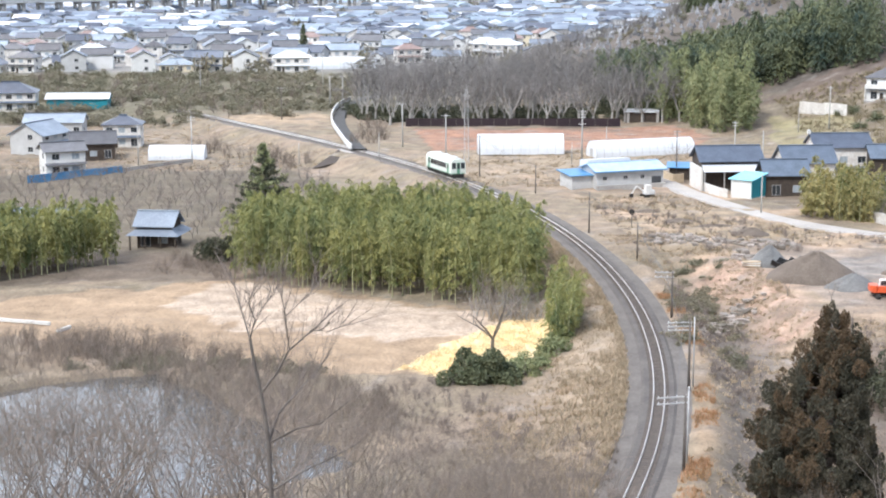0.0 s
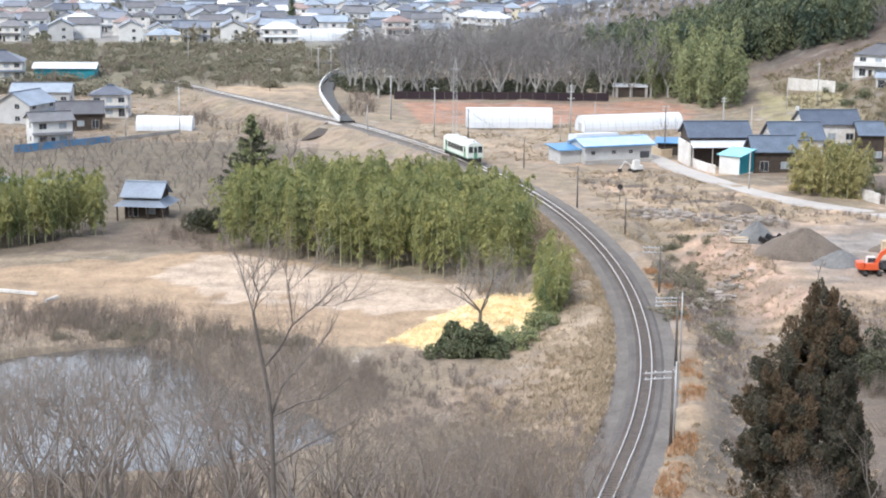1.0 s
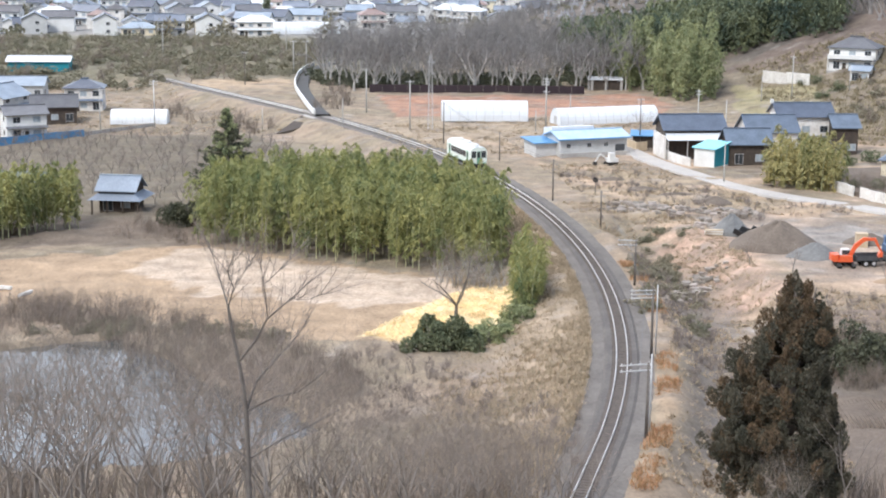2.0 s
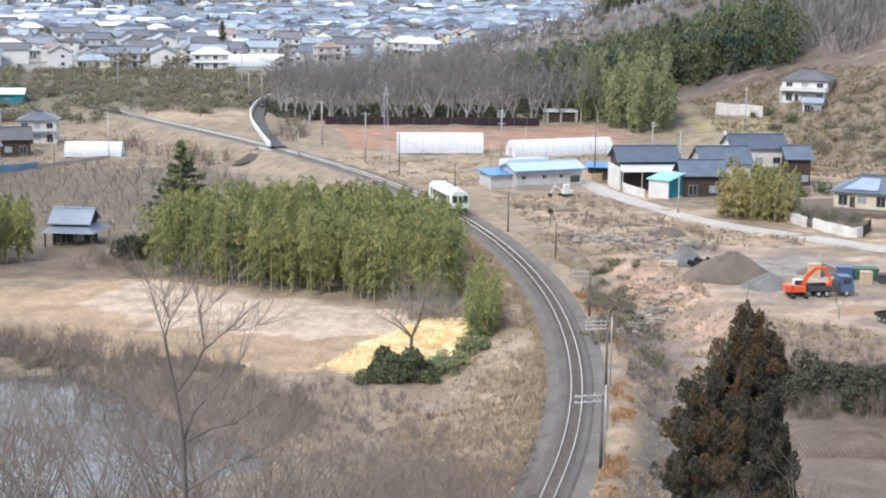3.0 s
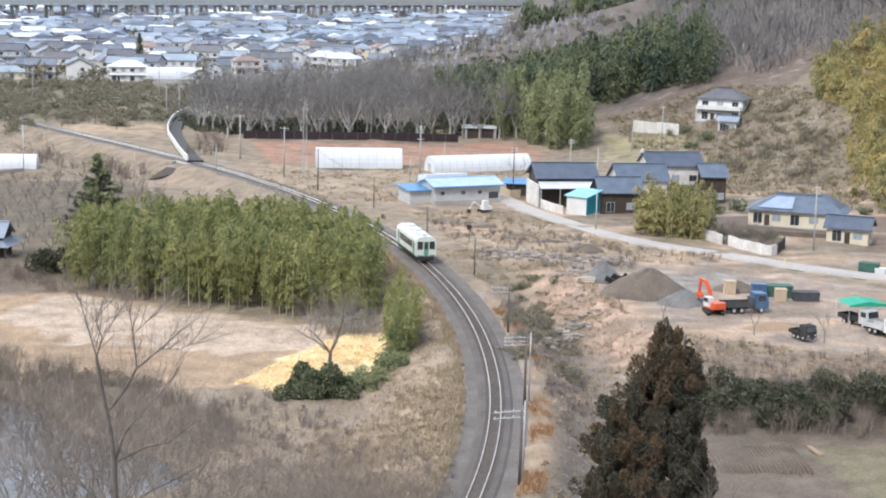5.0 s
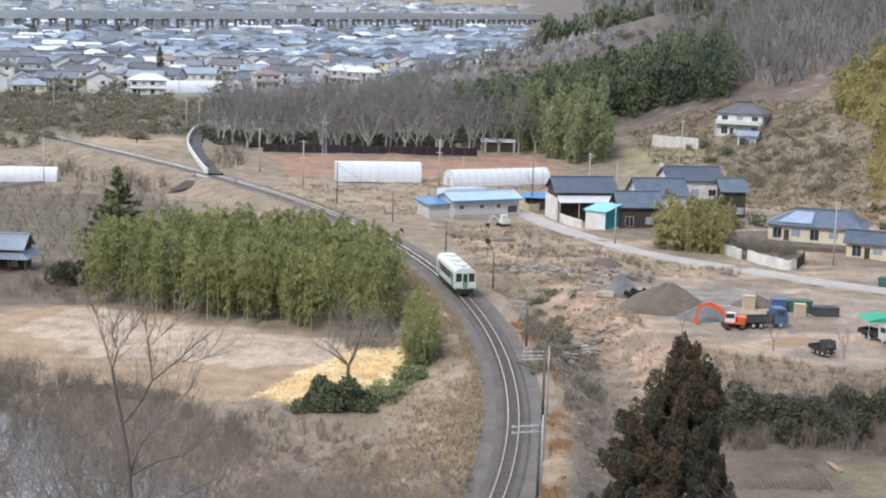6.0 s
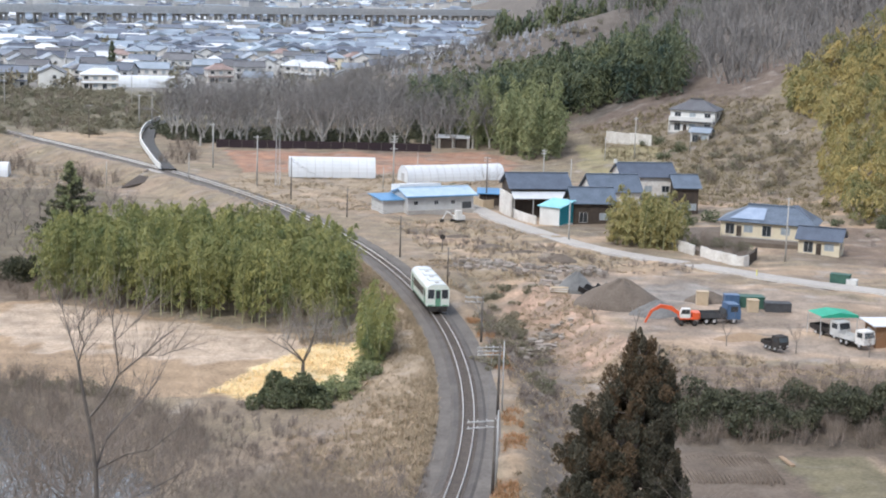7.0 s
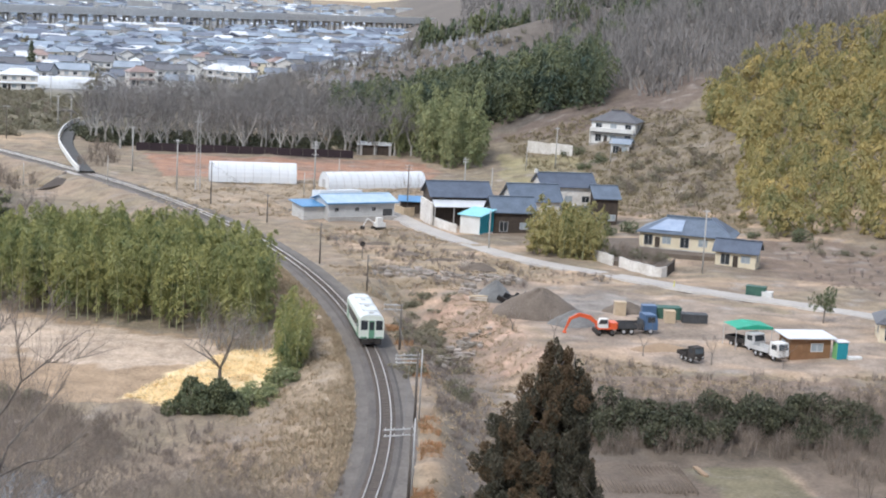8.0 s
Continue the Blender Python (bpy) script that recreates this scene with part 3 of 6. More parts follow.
def plume(seed, height, n, size, width=1.3, low=0.3):
    """The foliage of one bamboo: feathery sprays in tiers that droop from a culm bowed at the top."""
    r = np.random.RandomState(seed)
    bow = r.uniform(0, math.tau)
    tiers = max(int(height * 1.7), 9)
    tier = r.randint(0, tiers, n)
    ft = low + (1 - low) * ((np.arange(tiers) + r.uniform(0.1, 0.9, tiers)) / tiers) ** 0.85
    at = r.uniform(0, math.tau, tiers)
    f = ft[tier]
    q = np.clip((f - low) / (1 - low), 0, 1)
    swell = 0.4 + 0.75 * np.sin(np.clip(q * 1.02, 0, 1) ** 1.25 * math.pi * 0.93)
    out = np.sqrt(r.uniform(0.02, 1, n))
    a = at[tier] + r.normal(0, 0.75, n)
    rad = width * swell * out * np.array(r.uniform(0.7, 1.15, tiers))[tier]
    lean = (f ** 3)[:, None] * height * 0.13 * np.array([math.cos(bow), math.sin(bow)])
    c = np.stack([np.cos(a) * rad + lean[:, 0], np.sin(a) * rad + lean[:, 1], f * height - rad * out * 0.75 + r.normal(0, 0.16, n)], 1)
    along = np.stack([np.cos(a) * 0.55, np.sin(a) * 0.55, -0.75 + 0 * a], 1)
    return leaves(r, c, size, 0.55, 0.6, 0.26, along)


def culm(seed, height):
    r = np.random.RandomState(seed)
    bow = r.uniform(0, math.tau)
    pts = [np.array([math.cos(bow) * f ** 3 * height * 0.12, math.sin(bow) * f ** 3 * height * 0.12, f * height]) for f in (0, 0.3, 0.55, 0.75, 0.9)]
    return tubes([(pts[i], pts[i + 1], 0.07 - 0.012 * i, 0.06 - 0.012 * i) for i in range(4)], 4)


def bush_leaves(seed, n, size, squash=0.75, lobes=7):
    """The foliage of a rounded shrub of unit radius with uneven lobes."""
    r = np.random.RandomState(seed)
    ctr = r.normal(0, 0.42, (lobes, 3)) * [1, 1, 0.6] + [0, 0, 0.5]
    rad = r.uniform(0.3, 0.55, lobes)
    i = r.randint(0, lobes, n)
    d = r.normal(0, 1, (n, 3))
    d /= np.linalg.norm(d, axis=1)[:, None]
    c = ctr[i] + d * (rad[i] * r.uniform(0.65, 1.05, n))[:, None]
    c[:, 2] = np.maximum(c[:, 2] * squash, 0.02)
    return leaves(r, c, size, 0.6, 0.1, 0.5)


def twig_bush(seed, stems=9, level=2, kids=4, rad=0.012, joints=1, flat=False):
    """A bare shrub of unit height from many thin stems."""
    r = np.random.RandomState(seed)
    out = []
    for _ in range(stems):
        a, s = r.uniform(0, math.tau), r.uniform(0.1, 0.6)
        d = Vector((math.cos(a) * s, math.sin(a) * s, 1)).normalized()
        branch(r, Vector((r.normal(0, 0.12), r.normal(0, 0.12), -0.05)), d, r.uniform(0.5, 0.75), rad, level, out, 0.55, kids, 0.15, joints)
    return blades([s[1:] for s in out]) if flat else tubes([s[1:] for s in out], 3)


def tuft(seed, n=10, lean=0.5):
    """A tuft of dry blades, one unit high."""
    r = np.random.RandomState(seed)
    a = r.uniform(0, math.tau, n)
    b = np.stack([r.normal(0, 0.25, n), r.normal(0, 0.25, n), np.zeros(n)], 1)
    tip = b + np.stack([np.cos(a) * lean * r.uniform(0.3, 1.2, n), np.sin(a) * lean * r.uniform(0.3, 1.2, n), r.uniform(0.5, 1.0, n)], 1)
    u = np.stack([-np.sin(a), np.cos(a), 0 * a], 1) * 0.06
    v = np.stack([b - u, b + u, tip], 1).reshape(-1, 3)
    return v, np.arange(3 * n).reshape(n, 3)


def fill(poly, n, seed, gap=0.0):
    """n places spread at random in a polygon, none nearer to another than the gap."""
    r = np.random.RandomState(seed)
    xs_, ys_ = [p[0] for p in poly], [p[1] for p in poly]
    out, tries = [], 0
    while len(out) < n and tries < 60:
        x, y = r.uniform(min(xs_), max(xs_), n), r.uniform(min(ys_), max(ys_), n)
        for p, ok in zip(zip(x, y), inside(poly, x, y)):
            if ok and len(out) < n and (not gap or all((p[0] - q[0]) ** 2 + (p[1] - q[1]) ** 2 > gap * gap for q in out)):
                out.append(p)
        tries += 1
    return out


def bamboo_grove(label, poly, n, height, leaf_mat, seed, size=0.7, count=260, width=1.35, low=0.3, gap=0.0, culms=True, even=0.68):
    r = np.random.RandomState(seed)
    spots = fill(poly, n, seed + 1, gap)
    places = [(x, y, z_at(x, y), r.uniform(0, 6.28), r.uniform(0.75, 1.3), r.uniform(even, 1.15 - (even - 0.68) * 0.4)) for x, y in spots]
    grove = thing("bamboo_grove", Matrix.Identity(4), label, "bamboo", "", "stuff")
    scatter("foliage", [plume(seed * 10 + i, height, count, size, width, low) for i in range(8)], places, leaf_mat, grove)
    if culms:
        scatter("culms", [culm(seed * 10 + i, height) for i in range(8)], places, CULM, grove)
    return grove


GROVE = [(-31, 232), (-19, 224.5), (-8, 219), (1, 214.5), (10, 208), (13.5, 210), (13.5, 232), (7, 254), (-6, 262), (-22, 258), (-31, 248)]
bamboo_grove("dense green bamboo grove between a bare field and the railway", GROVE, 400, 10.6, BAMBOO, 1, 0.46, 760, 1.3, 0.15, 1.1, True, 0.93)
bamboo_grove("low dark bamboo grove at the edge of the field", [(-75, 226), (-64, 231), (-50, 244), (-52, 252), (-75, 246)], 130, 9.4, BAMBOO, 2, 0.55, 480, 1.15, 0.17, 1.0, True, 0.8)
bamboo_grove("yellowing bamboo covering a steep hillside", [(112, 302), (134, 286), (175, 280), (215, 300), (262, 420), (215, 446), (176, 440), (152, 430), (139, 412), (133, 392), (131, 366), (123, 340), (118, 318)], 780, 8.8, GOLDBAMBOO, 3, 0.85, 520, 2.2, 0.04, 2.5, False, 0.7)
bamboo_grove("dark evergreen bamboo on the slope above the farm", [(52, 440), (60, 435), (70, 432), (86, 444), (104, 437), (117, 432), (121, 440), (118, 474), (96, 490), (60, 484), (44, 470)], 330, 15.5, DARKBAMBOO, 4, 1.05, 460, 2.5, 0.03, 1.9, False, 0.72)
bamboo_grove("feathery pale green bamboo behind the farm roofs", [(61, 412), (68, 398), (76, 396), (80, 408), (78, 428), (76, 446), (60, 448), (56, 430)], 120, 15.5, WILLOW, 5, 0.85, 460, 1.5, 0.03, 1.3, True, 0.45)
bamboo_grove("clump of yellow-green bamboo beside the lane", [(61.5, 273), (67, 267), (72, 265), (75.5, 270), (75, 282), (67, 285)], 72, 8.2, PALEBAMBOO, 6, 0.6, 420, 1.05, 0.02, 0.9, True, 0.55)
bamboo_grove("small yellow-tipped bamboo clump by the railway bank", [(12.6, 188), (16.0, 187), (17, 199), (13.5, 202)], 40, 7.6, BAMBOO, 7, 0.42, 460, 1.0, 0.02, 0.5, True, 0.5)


def shrubs(name, label, spots, leaf_mat, seed, r_lo, r_hi, n=420, size=0.22, tall=1.0):
    """Single evergreen shrubs, each with stems and foliage."""
    r = np.random.RandomState(seed)
    masters = []
    for i in range(4):
        t = thing(name, Matrix.Identity(4), label, "shrub", label)
        v, f = bush_leaves(seed * 7 + i, n, size)
        part("foliage", fast_mesh("foliage", v, f, leaf_mat), leaf_mat, t)
        part("stem", fast_mesh("stem", *twig_bush(seed + i, 4, 1, 3, 0.03), BARK), BARK, t)
        masters.append(t)
    for i, (x, y) in enumerate(spots):
        k = r.uniform(r_lo, r_hi)
        m = pose(x, y, z_at(x, y) - 0.1, 0, 0, r.uniform(0, 360))
        c = masters[i] if i < 4 else copy_thing(masters[i % 4], m)
        c.matrix_basis = m @ Matrix.Diagonal((k, k, k * tall, 1))
    for t in masters[len(spots):]:
        for o in list(t.children):
            bpy.data.objects.remove(o)
        bpy.data.objects.remove(t)


shrubs("evergreen_shrub", "dark glossy evergreen shrub at the foot of the bank", [(2.5, 172.8), (3.7, 174.6), (4.9, 172.6), (3.6, 173.2), (6.1, 174)], EVERGREEN, 21, 2.2, 3.0, 3400, 0.14, 1.4)
shrubs("low_shrub", "low olive evergreen shrub along the foot of the bank", [(7.4, 175), (8.6, 177), (10, 178.6), (11, 181), (12.4, 183.5), (13.2, 186), (14.2, 189.5), (9.4, 175.8)], WILLOW, 28, 1.5, 2.3, 1500, 0.16)
shrubs("evergreen_tree", "dark blue-green evergreen tree beside the temple", [(-35.2, 246), (-33.6, 247.5), (-36.4, 249)], HEDGELEAF, 22, 2.3, 3.0, 2200, 0.13, 1.7)
shrubs("garden_shrub", "dark clipped shrub in the farm gardens", [(40.5, 334), (42.5, 335), (43.5, 333), (98, 398), (101, 396), (95, 404), (104, 385), (99, 380), (88, 300), (83, 296), (100, 300), (112, 296), (120, 292), (76, 268), (79, 266), (82, 263.5)], EVERGREEN, 23, 1.6, 2.6, 700, 0.16)
HEDGE = fill([(43, 164), (44, 169), (70, 169), (78, 168), (76, 164)], 34, 31, 1.5)
shrubs("evergreen_shrub", "dark evergreen shrub on the bank below the yard", HEDGE, HEDGELEAF, 24, 1.3, 2.8, 1900, 0.14, 1.25)


def bronzed_cedar():
    """A broad old cedar of upright flame-like sprays, fuller on one side, with two tips."""
    r = np.random.RandomState(5)
    x, y, height = 24.9, 100, 15.9
    t = thing("cedar_tree", pose(x, y, z_at(x, y)), "tall bronzed cedar with two tips on the hillside", "tree")
    part("trunk", Shape().tube((0, 0, -0.5), (0, 0, height * 0.9), 0.45, 0.06, 8).tube((0.1, 0, height * 0.55), (1.25, 0.1, height * 0.95), 0.16, 0.04, 6), BARK, t)
    sets = {"foliage": ([], []), "bronzed_foliage": ([], [])}
    limbs = []
    for i in range(1000):
        d = 0.3 + 13.6 * r.uniform(0, 1) ** 0.62
        a = r.uniform(0, math.tau)
        side = 0.5 - 0.5 * math.cos(a)
        reach = (0.35 + 0.2 * d) * (1 - side) + min(0.3 + 0.6 * d, 4.9) * side
        reach *= 1 + 0.16 * math.sin(d * 2.1 + a * 3) + 0.1 * math.sin(d * 5.0 + a)
        rad = reach * math.sqrt(r.uniform(0.25, 1.0))
        ox = 1.15 if i % 3 == 0 and d < 4 else 0.25 * min(d / 4, 1)
        c = np.array([ox + math.cos(a) * rad, math.sin(a) * rad, height - d - (0.25 if ox > 1 else 0)])
        h, w = r.uniform(0.8, 1.5), r.uniform(0.32, 0.6) * (0.6 if d < 1.5 else 1.0)
        m = int(165 * h)
        q = r.uniform(0, 1, m)
        b = r.uniform(0, math.tau, m)
        k = w * np.sin(np.clip(q * 0.9 + 0.1, 0, 1) * math.pi) ** 0.7 * np.sqrt(r.uniform(0.15, 1, m))
        tilt = q * h * 0.2
        pts = c + np.stack([np.cos(b) * k + math.cos(a) * tilt, np.sin(b) * k + math.sin(a) * tilt, (q - 0.5) * h], 1)
        along = np.stack([np.cos(b) * 0.4, np.sin(b) * 0.4, 0.8 + 0 * b], 1)
        tips = r.uniform() < (0.75 if d < 3.5 else 0.4 if math.cos(a) < -0.2 else 0.1)
        s_ = sets["bronzed_foliage" if tips else "foliage"]
        s_[0].append(pts)
        s_[1].append(along)
        if i % 4 == 0:
            limbs.append(((0, 0, c[2] - 0.8), tuple(c), 0.05, 0.015))
    for nm, mt in (("foliage", CEDAR), ("bronzed_foliage", BRONZE)):
        v, f = leaves(r, np.concatenate(sets[nm][0]), 0.2, 0.5, 0, 0.42, np.concatenate(sets[nm][1]))
        part(nm, fast_mesh(nm, v, f, mt), mt, t)
    tagged(part("limbs", fast_mesh("limbs", *tubes(limbs, 3), BARK), BARK, t), kind="stuff")


bronzed_cedar()


def conifer(name, label, x, y, z, height, width, seed, leaf_mat, tip_mat, tops=1, n=5200, size=0.42):
    r = np.random.RandomState(seed)
    t = thing(name, pose(x, y, z), label, "tree")
    part("trunk", Shape().tube((0, 0, -0.5), (0, 0, height * 0.9), width * 0.055, 0.04, 8), BARK, t)
    sets = {"foliage": [], "bronzed_foliage": []}
    limbs = []
    for k in range(tops):
        h = height * (1.0 if k == 0 else 0.99)
        ox, oy = (0, 0) if k == 0 else (width * 0.1, width * 0.03)
        whorls = int(h * 2.6)
        for i in range(whorls):
            f = (i + r.uniform(0, 1)) / whorls
            if k and f < 0.7:
                continue
            base = 0.08 + 0.92 * f
            reach = width * 0.5 * (1 - base) ** 0.85 * r.uniform(0.65, 1.12) + 0.25
            for _ in range(4):
                a = r.uniform(0, math.tau)
                m = max(int(n / (whorls * 4 * tops) * (0.25 + 1.7 * (1 - f))), 5)
                s = r.uniform(0.0, 1, m) ** 0.75
                lift = 0.35 * s * s * reach * r.uniform(0.2, 1.0) - 0.18 * reach * s
                c = np.stack([ox + np.cos(a) * s * reach + r.normal(0, 0.16, m), oy + np.sin(a) * s * reach + r.normal(0, 0.16, m), base * h + lift + r.normal(0, 0.2, m)], 1)
                hi = r.uniform() < 0.25 + 0.45 * f
                sets["bronzed_foliage" if hi else "foliage"].append(c)
                limbs.append(((ox, oy, base * h), (ox + math.cos(a) * reach * 0.85, oy + math.sin(a) * reach * 0.85, base * h + 0.05 * reach), 0.05, 0.012))
    for nm, mt in (("foliage", leaf_mat), ("bronzed_foliage", tip_mat)):
        v, f = leaves(r, np.concatenate(sets[nm]), size, 0.7, -0.25, 0.4)
        part(nm, fast_mesh(nm, v, f, mt), mt, t)
    tagged(part("limbs", fast_mesh("limbs", *tubes(limbs, 3), BARK), BARK, t), kind="stuff")
    return t


conifer("cedar_tree", "slim grey-green cedar behind the bamboo grove", -30.5, 272, z_at(-30.5, 272), 15.3, 15.5, 6, HEDGELEAF, WILLOW, 1, 14000, 0.5)


def woods():
    """The leafless wood behind the red field."""
    label = "tall leafless grey tree at the edge of the wood"
    masters = [bare_tree("bare_tree", 40 + i, 11 + i % 3, 0.3, PALEBARK, FARTWIG, label, levels=4, stems=4, kids=4, spread=0.85, twig_r=1.8) for i in range(5)]
    r = np.random.RandomState(8)
    front = [(x + r.normal(0, 1.6), 426 + r.uniform(-3, 4)) for x in np.arange(-14, 62, 4.2)]
    rest = fill([(-22, 440), (-18, 430), (62, 430), (66, 470), (54, 505), (-18, 505), (-26, 480)], 130, 9, 3.2)
    for i, (x, y) in enumerate(front + rest):
        k = r.uniform(0.75, 1.25)
        m = pose(x, y, z_at(x, y), 0, 0, r.uniform(0, 360)) @ Matrix.Scale(k, 4)
        c = masters[i] if i < 5 else copy_thing(masters[i % 5], m)
        c.matrix_basis = m
        c["group"] = "trees of the bare wood"
    under = [(x, y, z_at(x, y), r.uniform(0, 6.3), r.uniform(1.8, 3.4), r.uniform(1.2, 2.6)) for x, y in fill([(-20, 432), (75, 430), (80, 460), (-30, 470)], 260, 10)]
    scatter("undergrowth", [bush_leaves(60 + i, 150, 0.32) for i in range(4)], under, HEDGELEAF, None, "dark evergreen undergrowth beneath the bare wood", "undergrowth")


woods()


CEMETERY = [(40, 596), (52, 570), (112, 548), (140, 590), (120, 628), (60, 622)]


def far_hill_woods():
    """Leafless wood over the far hillside."""
    r = np.random.RandomState(14)
    spots = fill([(128, 440), (190, 420), (330, 420), (420, 700), (380, 1000), (140, 1000), (96, 760), (84, 560), (100, 500)], 1300, 15)
    spots = [q for q in spots if not inside(CEMETERY, *q)]
    places = [(x, y, z_at(x, y), r.uniform(0, 6.3), r.uniform(7, 11), r.uniform(8, 13)) for x, y in spots]
    scatter("hill_wood", [twig_bush(300 + i, 6, 2, 3, 0.03, 1, True) for i in range(6)], places, FARTWIG, None, "leafless grey-brown wood covering the far hill", "wood")
    places = [(x, y, z_at(x, y), r.uniform(0, 6.3), r.uniform(7, 10), r.uniform(7, 11)) for x, y in fill([(120, 442), (150, 412), (190, 415), (330, 420), (330, 640), (150, 640), (120, 520)], 1000, 95) if not inside(CEMETERY, x, y)]
    places += [(x, y, z_at(x, y), r.uniform(0, 6.3), r.uniform(12, 20), r.uniform(7, 13)) for x, y in fill([(118, 660), (200, 640), (420, 1200), (600, 2200), (400, 2300), (300, 1700), (190, 1100)], 600, 96)]
    places += [(x, y, z_at(x, y), r.uniform(0, 6.3), r.uniform(9, 13), r.uniform(7, 11)) for x, y in fill([(112, 640), (230, 640), (330, 1000), (185, 1000)], 420, 97)]
    scatter("ridge_wood", [twig_bush(310 + i, 7, 2, 3, 0.032, 1, True) for i in range(5)], places, FARTWIG, None, "dense leafless wood on the upper hillside", "wood")
    brow = [(x, y, z_at(x, y), r.uniform(0, 6.3), r.uniform(6, 10), r.uniform(6, 10)) for x, y in fill([(22, 560), (60, 530), (112, 520), (122, 650), (70, 672), (34, 650)], 330, 98) if not inside(CEMETERY, x, y)]
    scatter("brow_wood", [twig_bush(330 + i, 8, 2, 3, 0.03, 1, True) for i in range(4)], brow, FARTWIG, None, "bare wood on the brow around the cemetery", "wood")
    dark = [(x, y, z_at(x, y), r.uniform(0, 6.3), r.uniform(3, 5), r.uniform(9, 15)) for x, y in fill([(84, 628), (128, 622), (150, 640), (96, 650)], 26, 99)]
    dark += [(x, y, z_at(x, y), r.uniform(0, 6.3), r.uniform(3, 5), r.uniform(7, 11)) for x, y in fill([(120, 520), (180, 520), (220, 640), (150, 660)], 50, 16)]
    scatter("pine_clumps", [bush_leaves(70 + i, 200, 0.3) for i in range(3)], dark, DARKBAMBOO, None, "scattered dark evergreens among the bare hill wood", "trees")


far_hill_woods()


def scrubland():
    r = np.random.RandomState(17)
    spots = fill([(-170, 455), (-62, 440), (-35, 452), (-30, 480), (-20, 560), (-30, 605), (-210, 605)], 620, 18)
    places = [(x, y, z_at(x, y) - 0.2, r.uniform(0, 6.3), r.uniform(2, 4.5), r.uniform(1.4, 3.6)) for x, y in spots]
    scatter("scrub", [bush_leaves(80 + i, 320, 0.19) for i in range(5)], places, SCRUB, None, "dull green and brown winter scrub below the town", "scrub")
    spots = fill([(-170, 452), (-62, 440), (-30, 470), (-20, 560), (-210, 605)], 300, 19) + fill([(-24, 372), (-12, 388), (-16, 420), (-24, 440), (-20, 400)], 26, 20) + fill([(-34, 352), (-30, 366), (-60, 400), (-66, 392)], 40, 21)
    places = [(x, y, z_at(x, y), r.uniform(0, 6.3), r.uniform(2.5, 4), r.uniform(2, 4.5)) for x, y in spots]
    scatter("bare_scrub", [twig_bush(320 + i, 9, 2, 3, 0.023, 1, True) for i in range(5)], places, BROWNTWIG, None, "bare brown thicket below the town", "thicket")
    slope = fill([(96, 345), (110, 325), (126, 355), (130, 400), (118, 395), (104, 372)], 110, 22)
    places = [(x, y, z_at(x, y), r.uniform(0, 6.3), r.uniform(1.6, 3), r.uniform(1.2, 3.0)) for x, y in slope]
    scatter("bank_twigs", [twig_bush(326 + i, 10, 2, 3, 0.023, 1, True) for i in range(4)], places, BROWNTWIG, None, "brown bare scrub on the bank under the white house", "scrub")
    spots = slope[:55] + fill([(96, 292), (112, 300), (135, 282), (175, 276), (150, 262), (112, 282)], 40, 23)
    places = [(x, y, z_at(x, y), r.uniform(0, 6.3), r.uniform(1.0, 2.2), r.uniform(0.8, 2.0)) for x, y in spots]
    scatter("bank_scrub", [bush_leaves(90 + i, 320, 0.17) for i in range(4)], places, SCRUB, None, "olive scrub on the bank under the white house", "scrub")
    spots = fill([(27, 178), (34, 180), (38, 196), (36, 222), (42, 232), (36, 240), (31, 215), (29, 195)], 46, 24)
    places = [(x, y, z_at(x, y) - 0.1, r.uniform(0, 6.3), r.uniform(0.9, 1.9), r.uniform(0.8, 1.6)) for x, y in spots]
    scatter("gully_scrub", [bush_leaves(95 + i, 420, 0.2) for i in range(4)], places, SCRUB, None, "olive green weeds in the gully beside the railway", "weeds")


scrubland()


def copse():
    """Slender bare trees with fine twigs on the near slope."""
    r = np.random.RandomState(81)
    label = "slender bare tree with fine twigs on the near slope"
    masters = [bare_tree("bare_tree", 500 + i, 10.0, 0.075, BARK, BROWNTWIG, label, levels=4, stems=5, kids=4, spread=0.9, twig_r=1.15) for i in range(6)]
    spots = fill([(-34, 108), (-22, 58), (-7, 48), (3, 52), (9, 96), (9, 116), (-12, 120)], 96, 82, 2.3) + fill([(20, 84), (23, 84), (31, 112), (27, 114)], 12, 83, 1.5) + fill([(2, 98), (14, 106), (16, 124), (6, 130), (-6, 126)], 26, 84, 1.8)
    for i, (x, y) in enumerate(spots):
        az = math.degrees(math.atan2(x, y))
        dip = 14.2 + 3.0 * float(step(-7, 2, az)) + r.uniform(0, 2.2) if az < 6 else 18.2 + r.uniform(0, 1.0)
        tall = min(max(44.5 - math.hypot(x, y) * math.tan(radians(dip)) - z_at(x, y), 2.5), 11)
        m = pose(x, y, z_at(x, y), 0, 0, r.uniform(0, 360)) @ Matrix.Scale(tall / 10.0, 4)
        c = masters[i] if i < 6 else copy_thing(masters[i % 6], m)
        c.matrix_basis = m
        c["group"] = "bare trees of the near slope"


